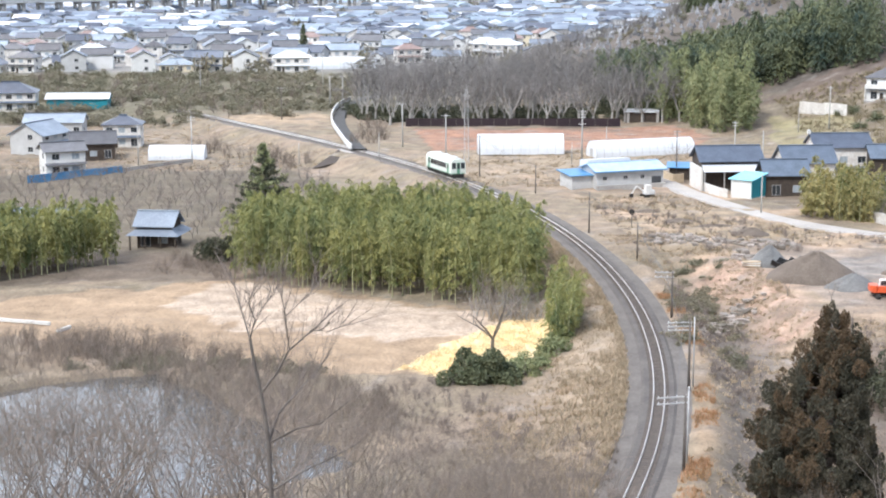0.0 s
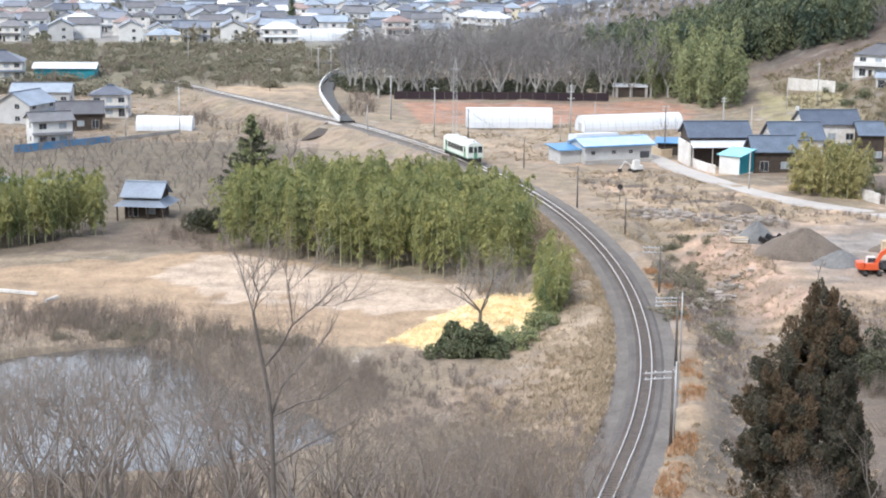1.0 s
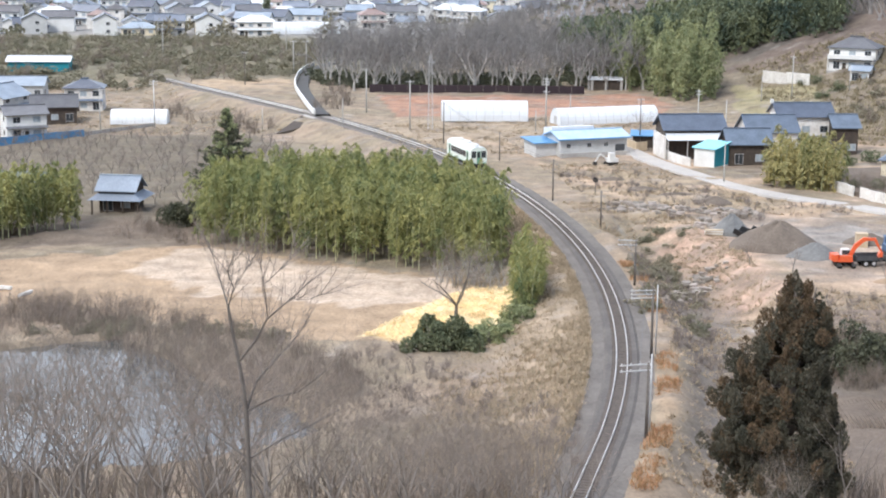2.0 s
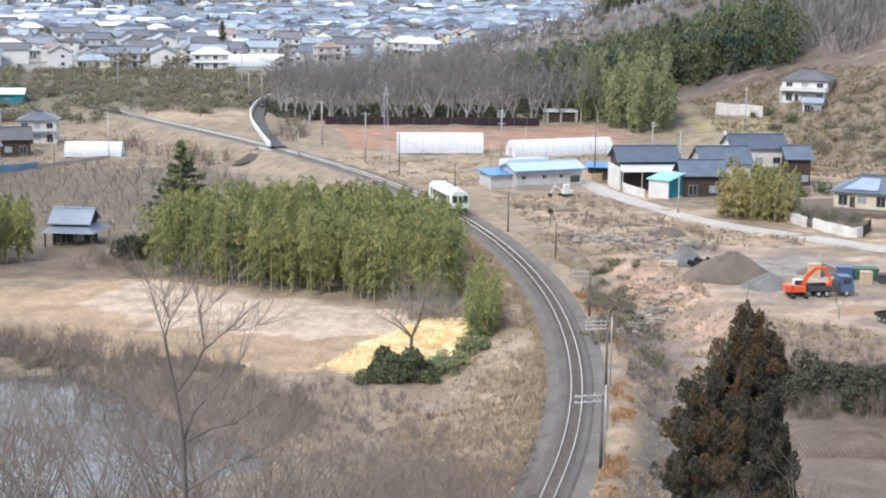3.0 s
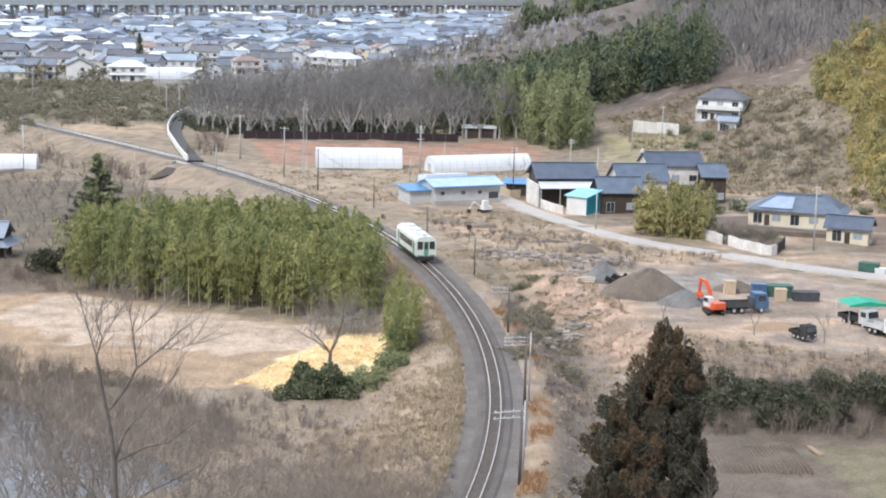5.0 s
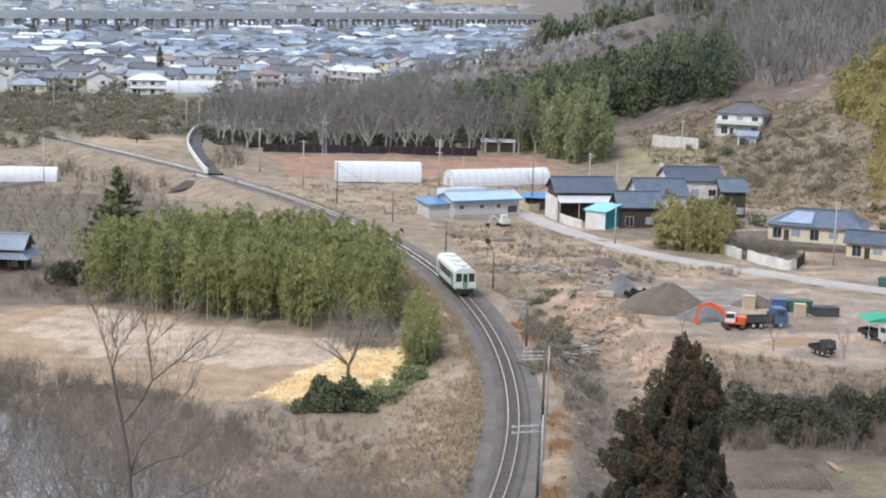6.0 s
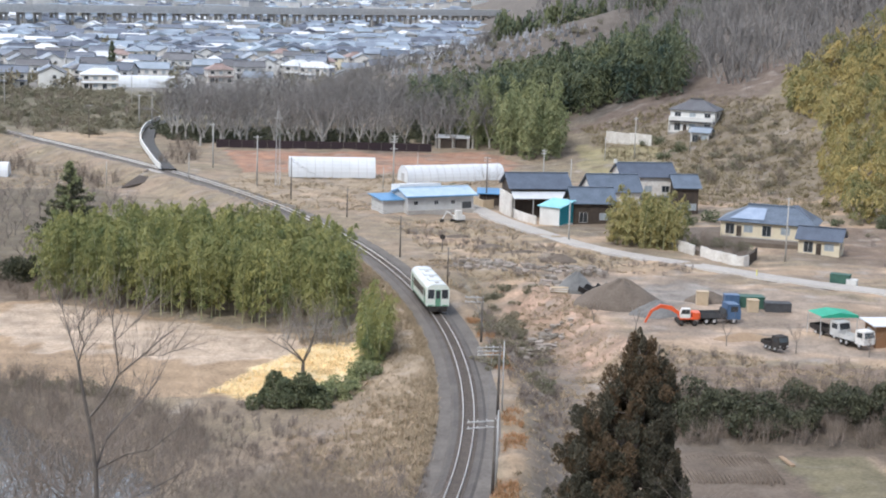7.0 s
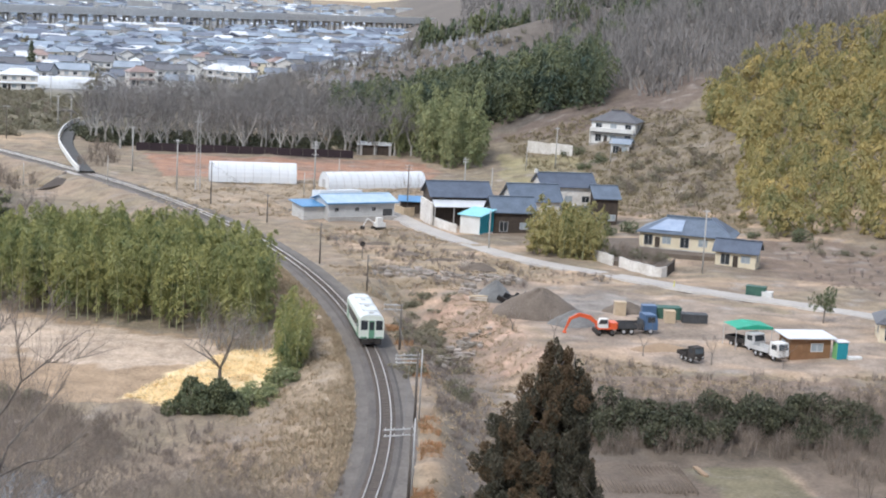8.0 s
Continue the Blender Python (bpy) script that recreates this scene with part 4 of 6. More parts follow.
def thickets():
    """The bare thicket on the near hillside and round the pond."""
    r = np.random.RandomState(25)
    kinds = [twig_bush(340 + i, 11, 2, 3, 0.014, 2, True) for i in range(6)]
    copse()
    near = fill([(-42, 84), (-30, 76), (-8, 84), (6, 100), (14, 112), (10, 128), (-6, 136), (-30, 132), (-55, 124)], 170, 26)
    near += fill([(30, 106), (40, 112), (34, 126), (26, 122)], 26, 27)
    near += fill([(-33, 178), (-30, 168), (-18, 158), (-9, 150), (-2, 158), (-8, 170), (-20, 182), (-32, 188), (-48, 190), (-48, 184)], 260, 28)
    near += fill([(-60, 176), (-46, 178), (-34, 184), (-30, 192), (-46, 196), (-64, 190)], 190, 29)
    places = []
    for x, y in near:
        h = r.uniform(3.0, 5.6) if y < 140 else r.uniform(1.6, 3.6)
        places.append((x, y, z_at(x, y) - 0.1, r.uniform(0, 6.3), h * r.uniform(0.7, 1.0), h))
    scatter("thicket", kinds, places, BROWNTWIG, None, "bare grey-brown thicket on the slope above the pond", "thicket")
    places = [(x, y, z_at(x, y) - 0.1, r.uniform(0, 6.3), r.uniform(0.8, 1.6), r.uniform(0.7, 1.5)) for x, y in fill([(-42, 186), (-20, 184), (-12, 178), (-28, 178), (-44, 180)], 60, 30)]
    scatter("weeds", [bush_leaves(110 + i, 260, 0.22) for i in range(3)], places, SCRUB, None, "dull green weeds along the pond bank", "weeds")
    over = [(x, y, z_at(x, y), r.uniform(0, 6.3), r.uniform(1.6, 2.6), r.uniform(2.2, 3.4)) for x, y in fill([(42, 160), (44, 171), (84, 171), (82, 159)], 260, 39)]
    scatter("hedge_thicket", kinds, over, BROWNTWIG, None, "bare brown thicket among the dark shrubs below the yard", "thicket")
    corner = [(x, y, z_at(x, y) - 0.1, r.uniform(0, 6.3), r.uniform(1.6, 2.6), r.uniform(1.6, 3.0)) for x, y in fill([(-44, 237), (-31, 231), (-30, 250), (-36, 256), (-42, 254)], 60, 48)]
    scatter("corner_thicket", kinds, corner, BROWNTWIG, None, "bare brown thicket between the temple and the bamboo", "thicket")
    garden = [(x, y, z_at(x, y) + 0.5, r.uniform(0, 6.3), r.uniform(1.5, 2.4), r.uniform(2.0, 3.4)) for x, y in fill([(73.5, 267), (76, 260), (79, 253.5), (83, 260), (85, 270), (78, 276)], 44, 46)]
    scatter("garden_thicket", kinds, garden, BROWNTWIG, None, "bare brown shrubs crowding the garden behind the white wall", "thicket")
    spots = fill([(96, 190), (112, 196), (112, 160), (74, 158), (70, 168), (92, 178)], 60, 33) + fill([(67, 140), (84, 142), (84, 168), (70, 168)], 70, 47)
    places = [(x, y, z_at(x, y), r.uniform(0, 6.3), r.uniform(1.6, 3), r.uniform(2, 4.2)) for x, y in spots]
    scatter("bank_thicket", kinds, places, BROWNTWIG, None, "bare thicket on the bank below the yard", "thicket")


thickets()


def weeds():
    """Low brown weeds on the waste ground."""
    r = np.random.RandomState(85)
    kinds = [twig_bush(380 + i, 10, 1, 4, 0.024, 2, True) for i in range(5)]
    spots = fill([(38, 172), (112, 168), (112, 182), (64, 184), (46, 196)], 200, 86) + fill([(30, 236), (46, 240), (60, 240), (72, 246), (50, 268), (40, 290), (27, 282)], 200, 87)
    spots += fill([(27, 135), (36, 150), (38, 200), (33, 232), (29, 200), (29, 160)], 240, 88) + fill([(2, 178), (12, 150), (16, 140), (14, 126), (-4, 140), (-10, 168)], 230, 89)
    spots += fill([(16, 250), (9, 285), (2, 316), (-14, 320), (-12, 275), (2, 265)], 120, 90) + fill([(100, 240), (140, 220), (150, 262), (112, 282)], 110, 91) + fill([(88, 420), (120, 425), (135, 400), (118, 385), (100, 402)], 90, 92)
    places = [(x, y, z_at(x, y) - 0.05, r.uniform(0, 6.3), r.uniform(0.9, 2.0), r.uniform(0.5, 1.7)) for x, y in spots]
    scatter("brown_weeds", kinds, places, TWIG, None, "low dead brown weeds on the waste ground", "weeds")


weeds()


def grass():
    r = np.random.RandomState(34)
    kinds = [tuft(i, 12) for i in range(8)]
    y = r.uniform(118, 262, 9000)
    s = 3.6 + 15 * r.uniform(0, 1, 9000) ** 1.7
    x = track_x(y) - s
    keep = (inside(GROVE, x, y) | inside(STRAW, x, y)) < 0.5
    places = [(a, b, z_at(a, b) - 0.05, r.uniform(0, 6.3), r.uniform(0.5, 1.1), r.uniform(0.2, 0.75)) for a, b in zip(x[keep], y[keep])]
    y = r.uniform(125, 255, 3600)
    x = track_x(y) + 5 + 17 * r.uniform(0, 1, 3600) ** 0.8
    places += [(a, b, z_at(a, b) - 0.05, r.uniform(0, 6.3), r.uniform(0.5, 1.0), r.uniform(0.2, 0.6)) for a, b in zip(x, y)]
    places += [(a, b, z_at(a, b) - 0.05, r.uniform(0, 6.3), r.uniform(0.5, 1.0), r.uniform(0.15, 0.5)) for a, b in fill([(38, 172), (112, 170), (112, 186), (66, 184), (48, 196)], 2200, 35)]
    far = fill([(-120, 338), (-72, 352), (-34, 352), (-24, 366), (-58, 420), (-62, 442), (-120, 450)], 1500, 101) + fill([(-30, 300), (-12, 318), (2, 300), (8, 270), (-14, 262), (-28, 268)], 900, 102)
    far += fill([(2, 312), (26, 306), (28, 330), (58, 352), (60, 372), (-2, 366), (-8, 345)], 1100, 103) + fill([(24, 296), (44, 298), (52, 274), (72, 248), (50, 242), (32, 240)], 900, 104)
    places += [(a, b, z_at(a, b) - 0.05, r.uniform(0, 6.3), r.uniform(0.8, 1.9), r.uniform(0.2, 0.65)) for a, b in far]
    scatter("dry_grass", kinds, places, DRYGRASS, None, "matted dry straw-coloured grass on the railway banks", "grass")
    slope = [(a, b, z_at(a, b) - 0.1, r.uniform(0, 6.3), r.uniform(0.9, 2.0), r.uniform(0.5, 1.3)) for a, b in fill([(86, 335), (112, 300), (130, 340), (136, 405), (120, 428), (88, 428)], 3200, 38)]
    scatter("slope_grass", kinds, slope, SLOPEGRASS, None, "olive-brown winter grass on the hillside below the white house", "grass")
    y = r.uniform(122, 216, 900)
    y = y[waves(0 * y, y, 16, 55) > -0.05]
    x = track_x(y) + r.uniform(3.7, 5.8, len(y))
    places = [(a, b, z_at(a, b) - 0.05, r.uniform(0, 6.3), r.uniform(0.5, 0.9), r.uniform(0.35, 0.85)) for a, b in zip(x, y)]
    scatter("rusty_grass", kinds, places, RUSTGRASS, None, "rust-coloured dead grass along the cable posts", "grass")
    places = [(a, b, z_at(a, b) - 0.03, r.uniform(0, 6.3), r.uniform(0.5, 0.9), r.uniform(0.15, 0.45)) for a, b in fill(STRAW, 1500, 36)]
    scatter("straw", kinds, places, GOLDGRASS, None, "patch of bright golden straw in the field corner", "straw")


grass()


def furrows():
    """Low ploughed ridges in the brown plot below the bank."""
    r = np.random.RandomState(71)
    sh = Shape()
    for i in range(26):
        x = 41.5 + i * 0.43
        y0, y1 = 147.5 + r.uniform(-0.3, 0.3), 156.4 + r.uniform(-0.4, 0.2)
        k = 0.9 + 0.012 * i
        z = z_at(x, 152)
        for j in range(6):
            ya, yb = y0 + (y1 - y0) * j / 6, y0 + (y1 - y0) * (j + 1) / 6
            xa, xb = x * (1 + (ya - 152) * 0.0012) + r.normal(0, 0.02), x * (1 + (yb - 152) * 0.0012)
            sh.add([(xa - 0.15, ya, z - 0.4), (xa + 0.15, ya, z - 0.4), (xa, ya, z + 0.22 * k), (xb - 0.15, yb, z - 0.4), (xb + 0.15, yb, z - 0.4), (xb, yb, z + 0.22 * k)], [(0, 2, 5, 3), (2, 1, 4, 5), (0, 1, 2), (3, 5, 4)])
    tagged(part("furrows", sh, SPOIL), "low ploughed ridges of brown earth in a small field", "furrows", "", "stuff")
    board = thing("plank", pose(54.4, 154.0, z_at(54.4, 154.0), 0, 0, 4), "ochre weathered plank lying between two small fields", "plank")
    part("board", Shape().box(-0.25, 0.25, -1.6, 1.6, 0.1, 0.3, 0.04), SANDY, board)


furrows()


def orchard():
    """Low bare fruit trees in rows."""
    label = "low bare fruit tree in an orchard row"
    masters = [bare_tree("fruit_tree", 120 + i, 2.4, 0.09, BARK, TWIG, label, levels=3, stems=4, kids=3, spread=0.95, twig_r=1.8) for i in range(3)]
    r = np.random.RandomState(37)
    spots = [(x + r.normal(0, 0.5), y + r.normal(0, 0.5)) for y in np.arange(266, 350, 6.2) for x in np.arange(-108, -20, 4.4) if inside(ORCHARD, x, y)]
    for i, (x, y) in enumerate(spots):
        m = pose(x, y, z_at(x, y), 0, 0, r.uniform(0, 360)) @ Matrix.Scale(r.uniform(1.0, 1.45), 4)
        c = masters[i] if i < 3 else copy_thing(masters[i % 3], m)
        c.matrix_basis = m
        c["group"] = "trees of the orchard"


orchard()


def single_trees():
    def put(name, seed, h, tr, label, x, y, rz=0, **kw):
        t = bare_tree(name, seed, h, tr, DARKPOLE if seed == 131 else BARK, TWIG, label, **kw)
        t.matrix_basis = pose(x, y, z_at(x, y), 0, 0, rz)
        return t

    put("bare_tree", 131, 8.6, 0.2, "dark crooked bare tree beside the straw patch", 5.7, 185.6, 40, levels=4, stems=4, kids=4, spread=1.25, twig_r=1.2)
    corner = [(x, y, z_at(x, y), 1.3 * x, 4.4, 4.2) for x, y in ((4.5, 207.5), (6.5, 205.5), (8.5, 204.5), (10.5, 203), (12, 202.5), (9, 206.5))]
    scatter("pale_thicket", [twig_bush(400 + i, 10, 3, 3, 0.012, 2) for i in range(3)], corner, PALEBARK, None, "pale tangled bare thicket at the corner of the bamboo", "thicket")
    put("bare_tree", 132, 5.0, 0.1, "pale bare tree at the corner of the bamboo", 9.5, 204.5, 10, levels=4, stems=4, kids=4, spread=0.8, twig_r=1.5)
    put("bare_tree", 134, 5.2, 0.1, "pale bare tree at the corner of the bamboo", 6.5, 206, 80, levels=4, stems=4, kids=4, spread=0.8, twig_r=1.5)
    for i, (x, y, h) in enumerate([(45.5, 208, 3.2), (50, 203, 3.0), (59.5, 193.5, 4.2), (67.6, 190.5, 3.6), (76, 187.5, 3.0), (125, 400, 6.5), (46, 322, 6.0), (48.5, 326, 6.5)]):
        put("bare_tree", 140 + i, h, 0.07, "small bare tree at the edge of the yard", x, y, 50 * i, levels=3, stems=3, kids=4, spread=0.7, twig_r=1.6)
    for i, (x, y, h) in enumerate([(-2.5, 94, 7.0), (3.0, 104, 7.5), (8.0, 92, 6.2), (-24, 92, 7.0), (-14, 88, 6.4), (11, 110, 7.0), (32, 108, 5.0), (27, 94, 5.5)]):
        put("bare_tree", 150 + i, h, 0.07, "slender bare tree on the slope above the railway", x, y, 70 * i, levels=4, stems=3, kids=3, spread=0.6, twig_r=1.1)


single_trees()


def near_tree():
    """The bare sapling close to the camera, from its trunk and its forks."""
    t = thing("bare_tree", Matrix.Identity(4), "slender dark bare tree close by on the hillside", "tree")
    y0 = 23.2

    r = np.random.RandomState(44)
    limbs = [
        ([(-2.56, 33.4), (-2.60, 35.74), (-2.60, 36.46), (-2.62, 37.30), (-2.66, 37.69), (-2.72, 38.07), (-2.81, 38.56), (-2.86, 38.91)], 0.075, 0.03),
        ([(-2.86, 38.91), (-2.96, 39.16), (-3.07, 39.46), (-3.20, 39.80)], 0.026, 0.006),
        ([(-2.86, 38.91), (-2.75, 39.25), (-2.81, 39.55), (-2.71, 39.78)], 0.02, 0.005),
        ([(-2.75, 39.25), (-2.57, 39.50), (-2.45, 39.66)], 0.012, 0.005),
        ([(-2.72, 38.07), (-2.47, 38.39), (-2.28, 38.75), (-1.96, 39.03), (-1.60, 39.37)], 0.036, 0.008),
        ([(-2.28, 38.75), (-2.32, 39.25), (-2.36, 39.72)], 0.016, 0.005),
        ([(-2.62, 37.30), (-2.49, 37.69), (-2.27, 37.91), (-2.02, 38.13), (-1.72, 38.47)], 0.036, 0.008),
        ([(-2.62, 37.30), (-2.15, 37.60), (-1.81, 37.73), (-1.39, 38.12)], 0.028, 0.007),
        ([(-2.60, 36.55), (-2.08, 36.85), (-1.66, 37.03), (-1.23, 37.25)], 0.032, 0.008),
        ([(-2.60, 36.55), (-2.93, 36.77), (-3.27, 36.99), (-3.69, 37.17)], 0.028, 0.007),
        ([(-1.96, 39.03), (-1.67, 39.07), (-1.37, 39.24)], 0.01, 0.004),
        ([(-2.32, 39.25), (-2.03, 39.50), (-1.86, 39.67)], 0.01, 0.004),
    ]
    limbs = [([Vector((x, y0 + 0.25 * k * math.sin(i * 2.4), z)) for k, (x, z) in enumerate(pts)], a * 0.54, b * 0.75) for i, (pts, a, b) in enumerate(limbs)]
    segs, fine = [], []
    for pts, r0, r1 in limbs:
        n = len(pts) - 1
        for i in range(n):
            segs.append((tuple(pts[i]), tuple(pts[i + 1]), r0 + (r1 - r0) * i / n, r0 + (r1 - r0) * (i + 1) / n))
            if r0 < 0.04:
                for _ in range(6):
                    at = pts[i].lerp(pts[i + 1], r.uniform(0.2, 1))
                    d = (pts[i + 1] - pts[i]).normalized() * 0.7 + Vector((r.normal(0, 0.5), r.normal(0, 0.4), 0.45))
                    branch(r, at, d.normalized(), r.uniform(0.3, 0.8), 0.006, 1, fine, 0.6, 4, 0.1)
    part("trunk", fast_mesh("trunk", *tubes(segs, 7), DARKPOLE, True), DARKPOLE, t)
    part("crown", fast_mesh("crown", *tubes([s[1:] for s in fine], 3), TWIG), TWIG, t)


near_tree()

# ---- buildings ----


def roof_shape(w, d, z, rise, kind, over=0.6, thick=0.14):
    """A tiled roof over a plan w by d: gable along x, hip, or a single slope."""
    s = Shape()
    a, b = w / 2 + over, d / 2 + over
    if kind == "gable":
        low = z - rise * over / (d / 2)
        s.sweep([(-b, low), (0, z + rise), (b, low), (b, low + thick), (0, z + rise + thick), (-b, low + thick)], "x", -a, a)
    elif kind == "hip":
        ridge = max(w / 2 - d / 2, 0.4)
        low = z - rise * over / (d / 2)
        pts = [(-a, -b, low), (a, -b, low), (a, b, low), (-a, b, low), (-ridge, 0, z + rise), (ridge, 0, z + rise)]
        pts += [(x, y, q - thick) for x, y, q in pts[:4]]
        s.add(pts, [(0, 1, 5, 4), (1, 2, 5), (2, 3, 4, 5), (3, 0, 4), (6, 9, 8, 7), (0, 6, 7, 1), (1, 7, 8, 2), (2, 8, 9, 3), (3, 9, 6, 0)])
    else:
        s.sweep([(-b, z), (b, z + rise), (b, z + rise + thick), (-b, z + thick)], "x", -a, a)
    return s


def gable_wall(w, d, h, rise, kind):
    s = Shape()
    if kind == "gable":
        s.sweep([(-d / 2, -0.6), (d / 2, -0.6), (d / 2, h), (0, h + rise), (-d / 2, h)], "x", -w / 2, w / 2)
    elif kind == "slope":
        s.sweep([(-d / 2, -0.6), (d / 2, -0.6), (d / 2, h + rise), (-d / 2, h)], "x", -w / 2, w / 2)
    else:
        s.box(-w / 2, w / 2, -d / 2, d / 2, -0.6, h)
    return s


def window(parent, x, y, z, w, h, side, glass=None, frame_mat=None):
    """A framed window on a wall whose outward side is -y, +y, -x or +x."""
    turn = {"-y": 0, "+x": 90, "+y": 180, "-x": -90}[side]
    m = pose(x, y, z, 0, 0, turn)
    f = Shape().box(-w / 2 - 0.06, w / 2 + 0.06, -0.05, 0.02, -0.06, 0).box(-w / 2 - 0.06, w / 2 + 0.06, -0.05, 0.02, h, h + 0.06)
    f.box(-w / 2 - 0.06, -w / 2, -0.05, 0.02, 0, h).box(w / 2, w / 2 + 0.06, -0.05, 0.02, 0, h).box(-0.03, 0.03, -0.04, 0.02, 0, h)
    fr = part("window", f, frame_mat or GALV, parent, "", m)
    part("pane", Shape().box(-w / 2, w / 2, -0.02, 0.012, 0.0, h), glass or GLASS, fr)


def house(label, x, y, rz, w, d, storeys, walls, roofm, kind="gable", rise=None, windows=True, z=None, eave=None, lower=True, category="house", name="house"):
    t = thing(name, pose(x, y, z_at(x, y) if z is None else z, 0, 0, rz), label, category)
    h = eave or 2.9 * storeys + 0.2
    rise = d * 0.24 if rise is None else rise
    part("wall", gable_wall(w, d, h, rise, kind), walls, t)
    part("roof", roof_shape(w, d, h, rise, kind), roofm, t)
    if kind != "slope":
        q = w / 2 + 0.6 if kind == "gable" else max(w / 2 - d / 2, 0.4) + 0.2
        part("ridge", Shape().box(-q, q, -0.17, 0.17, h + rise + (0.1 if kind == "gable" else -0.05), h + rise + 0.3, 0.05), roofm, t)
    if windows:
        n = max(2, int(w / 3))
        for k in range(storeys):
            for i in range(n):
                wx = -w / 2 + (i + 0.5) * w / n
                window(t, wx, -d / 2, 0.9 + 2.9 * k if (k or i % 2) else 0.4, 1.5, 1.2 if (k or i % 2) else 1.8, "-y", CURTAIN if i % 2 else GLASS)
            for sx in (-1, 1):
                window(t, sx * w / 2, -d * 0.12, 1.0 + 2.9 * k, 1.3, 1.1, "+x" if sx > 0 else "-x")
        part("door", Shape().box(-0.45, 0.45, -0.03, 0.03, -0.3, 1.95), DARKWOOD, t, "", pose(-w / 2 + 1.0 * w / n, -d / 2 - 0.01, 0))
    if lower and storeys == 2:
        part("canopy", Shape().sweep([(-d / 2 - 0.9, 2.55), (-d / 2, 2.95), (-d / 2, 3.05), (-d / 2 - 0.9, 2.65)], "x", -w / 2 - 0.2, w / 2 + 0.2), roofm, t)
    return t


# the cream bungalow above the lane, with its annex and garden wall
home = house("cream bungalow with a blue-grey hipped roof and solar panels", 92.7, 278.8, -26, 16.4, 8.5, 1, CREAM, BLUETILE, "hip", 2.2, True, 0.9, 3.1)
part("solar_panel", Shape().add([(-6.6, -4.3, 3.28), (-0.6, -4.3, 3.28), (-0.6, -0.9, 4.95), (-3.9, -0.9, 4.95), (-6.6, -4.3, 3.22), (-0.6, -4.3, 3.22), (-0.6, -0.9, 4.85), (-3.9, -0.9, 4.85)], [(0, 1, 2, 3), (7, 6, 5, 4), (0, 4, 5, 1), (1, 5, 6, 2), (2, 6, 7, 3), (3, 7, 4, 0)]), SOLAR, home, "pale solar panels")
part("rear_roof", roof_shape(7.0, 7.4, 3.3, 2.3, "hip"), BLUETILE, home, "", pose(4.2, 1.6, 0))
part("foundation", Shape().box(-8.0, 8.0, -4.6, 4.2, -1.4, 0.02), CONCRETE, home)
house("cream annex with a blue-grey gabled roof", 97.6, 265.6, -28, 7.0, 5.6, 1, CREAM, BLUETILE, "gable", 1.5, True, 0.0, 2.8)
house("cream cottage with a grey roof at the end of the lane", 101.5, 205.5, -20, 9, 7, 1, CREAM, GREYTILE, "hip", 2.0, True, 0.0, 3.1)


def garden_wall():
    pts = [(71.6, 270.5), (73, 265), (75.5, 258.5), (79.2, 250.8), (84.2, 259.6)]
    t = thing("garden_wall", Matrix.Identity(4), "stained white retaining wall with a gap beside the lane", "wall")
    line = smooth_line(pts, 4)
    for i in range(len(line) - 1):
        if i == 6:
            continue
        a, b = Vector(line[i]), Vector(line[i + 1])
        u = (b - a).normalized()
        nrm = Vector((u.y, -u.x)) * 0.14
        ring = [a - nrm, b - nrm, b + nrm, a + nrm]
        h = 1.75 + 0.08 * math.sin(i * 2.1)
        part("panel", Shape().prism([tuple(p) for p in ring], -0.3, h), DARKWOOD if i >= 13 else STAINED, t)
    yard = Shape().prism([(72, 270.2), (73.4, 265), (75.9, 258.8), (79.2, 251.6), (84.0, 259.8), (86, 272), (96, 268), (100, 278), (90, 290), (80, 288)], -0.6, 0.75)
    tagged(part("garden_bed", yard, SPOIL), "raised earth garden behind the white wall", "garden", "", "structure")


garden_wall()

# the farm
barn = house("long open-fronted barn with a dark tiled roof", 54.8, 308.6, 4, 11.6, 8.0, 1, DARKWOOD, BLUETILE, "gable", 2.2, False, 0.0, 5.7, category="barn", name="barn")
part("awning", Shape().sweep([(-6.2, 3.7), (-4.0, 4.8), (-4.0, 4.92), (-6.2, 3.82)], "x", -5.8, 5.4), WHITEROOF, barn, "pale sheet awning")
for px_ in (-5.6, -1.8, 2.0, 4.9):
    part("post", Shape().box(px_ - 0.1, px_ + 0.1, -5.95, -5.75, -0.3, 3.9), CONCRETE, barn)
part("side_wall", Shape().box(-6.3, -5.9, -5.6, 3.8, -0.3, 4.4), STAINED, barn)
house("low farm shed with a blue-grey tiled roof", 63.6, 298.4, 1, 7.8, 6.6, 1, DARKWOOD, BLUETILE, "gable", 2.2, True, 0.0, 4.3, category="shed")
house("old farmhouse wing with a broad blue-grey tiled roof", 70.4, 311, 3, 9.6, 8.5, 1, STAINED, BLUETILE, "gable", 2.6, True, 0.0, 5.0)
big = house("two-storey farmhouse with a dark blue tiled roof", 78.8, 319, 2, 10.8, 8.0, 2, STAINED, BLUETILE, "gable", 2.1, True, 0.0, 7.0)
part("ridge_ornament", Shape().box(-6.3, -5.7, -0.35, 0.35, 9.1, 9.9, 0.1), WHITE, big)
house("single-storey farmhouse wing with a blue tiled roof", 85.8, 313.8, -2, 4.6, 7.5, 1, DARKWOOD, BLUETILE, "gable", 1.9, True, 0.0, 5.5)
house("small storehouse with a blue sheet roof", 47.7, 319.5, -10, 4.6, 3.4, 1, DARKWOOD, BLUEROOF, "slope", 0.6, False, 0.0, 2.5, category="shed", name="shed")
hut = thing("shed", pose(56.4, 294.4, 0, 0, 0, -41), "white and teal shed with a turquoise sheet roof", "shed")
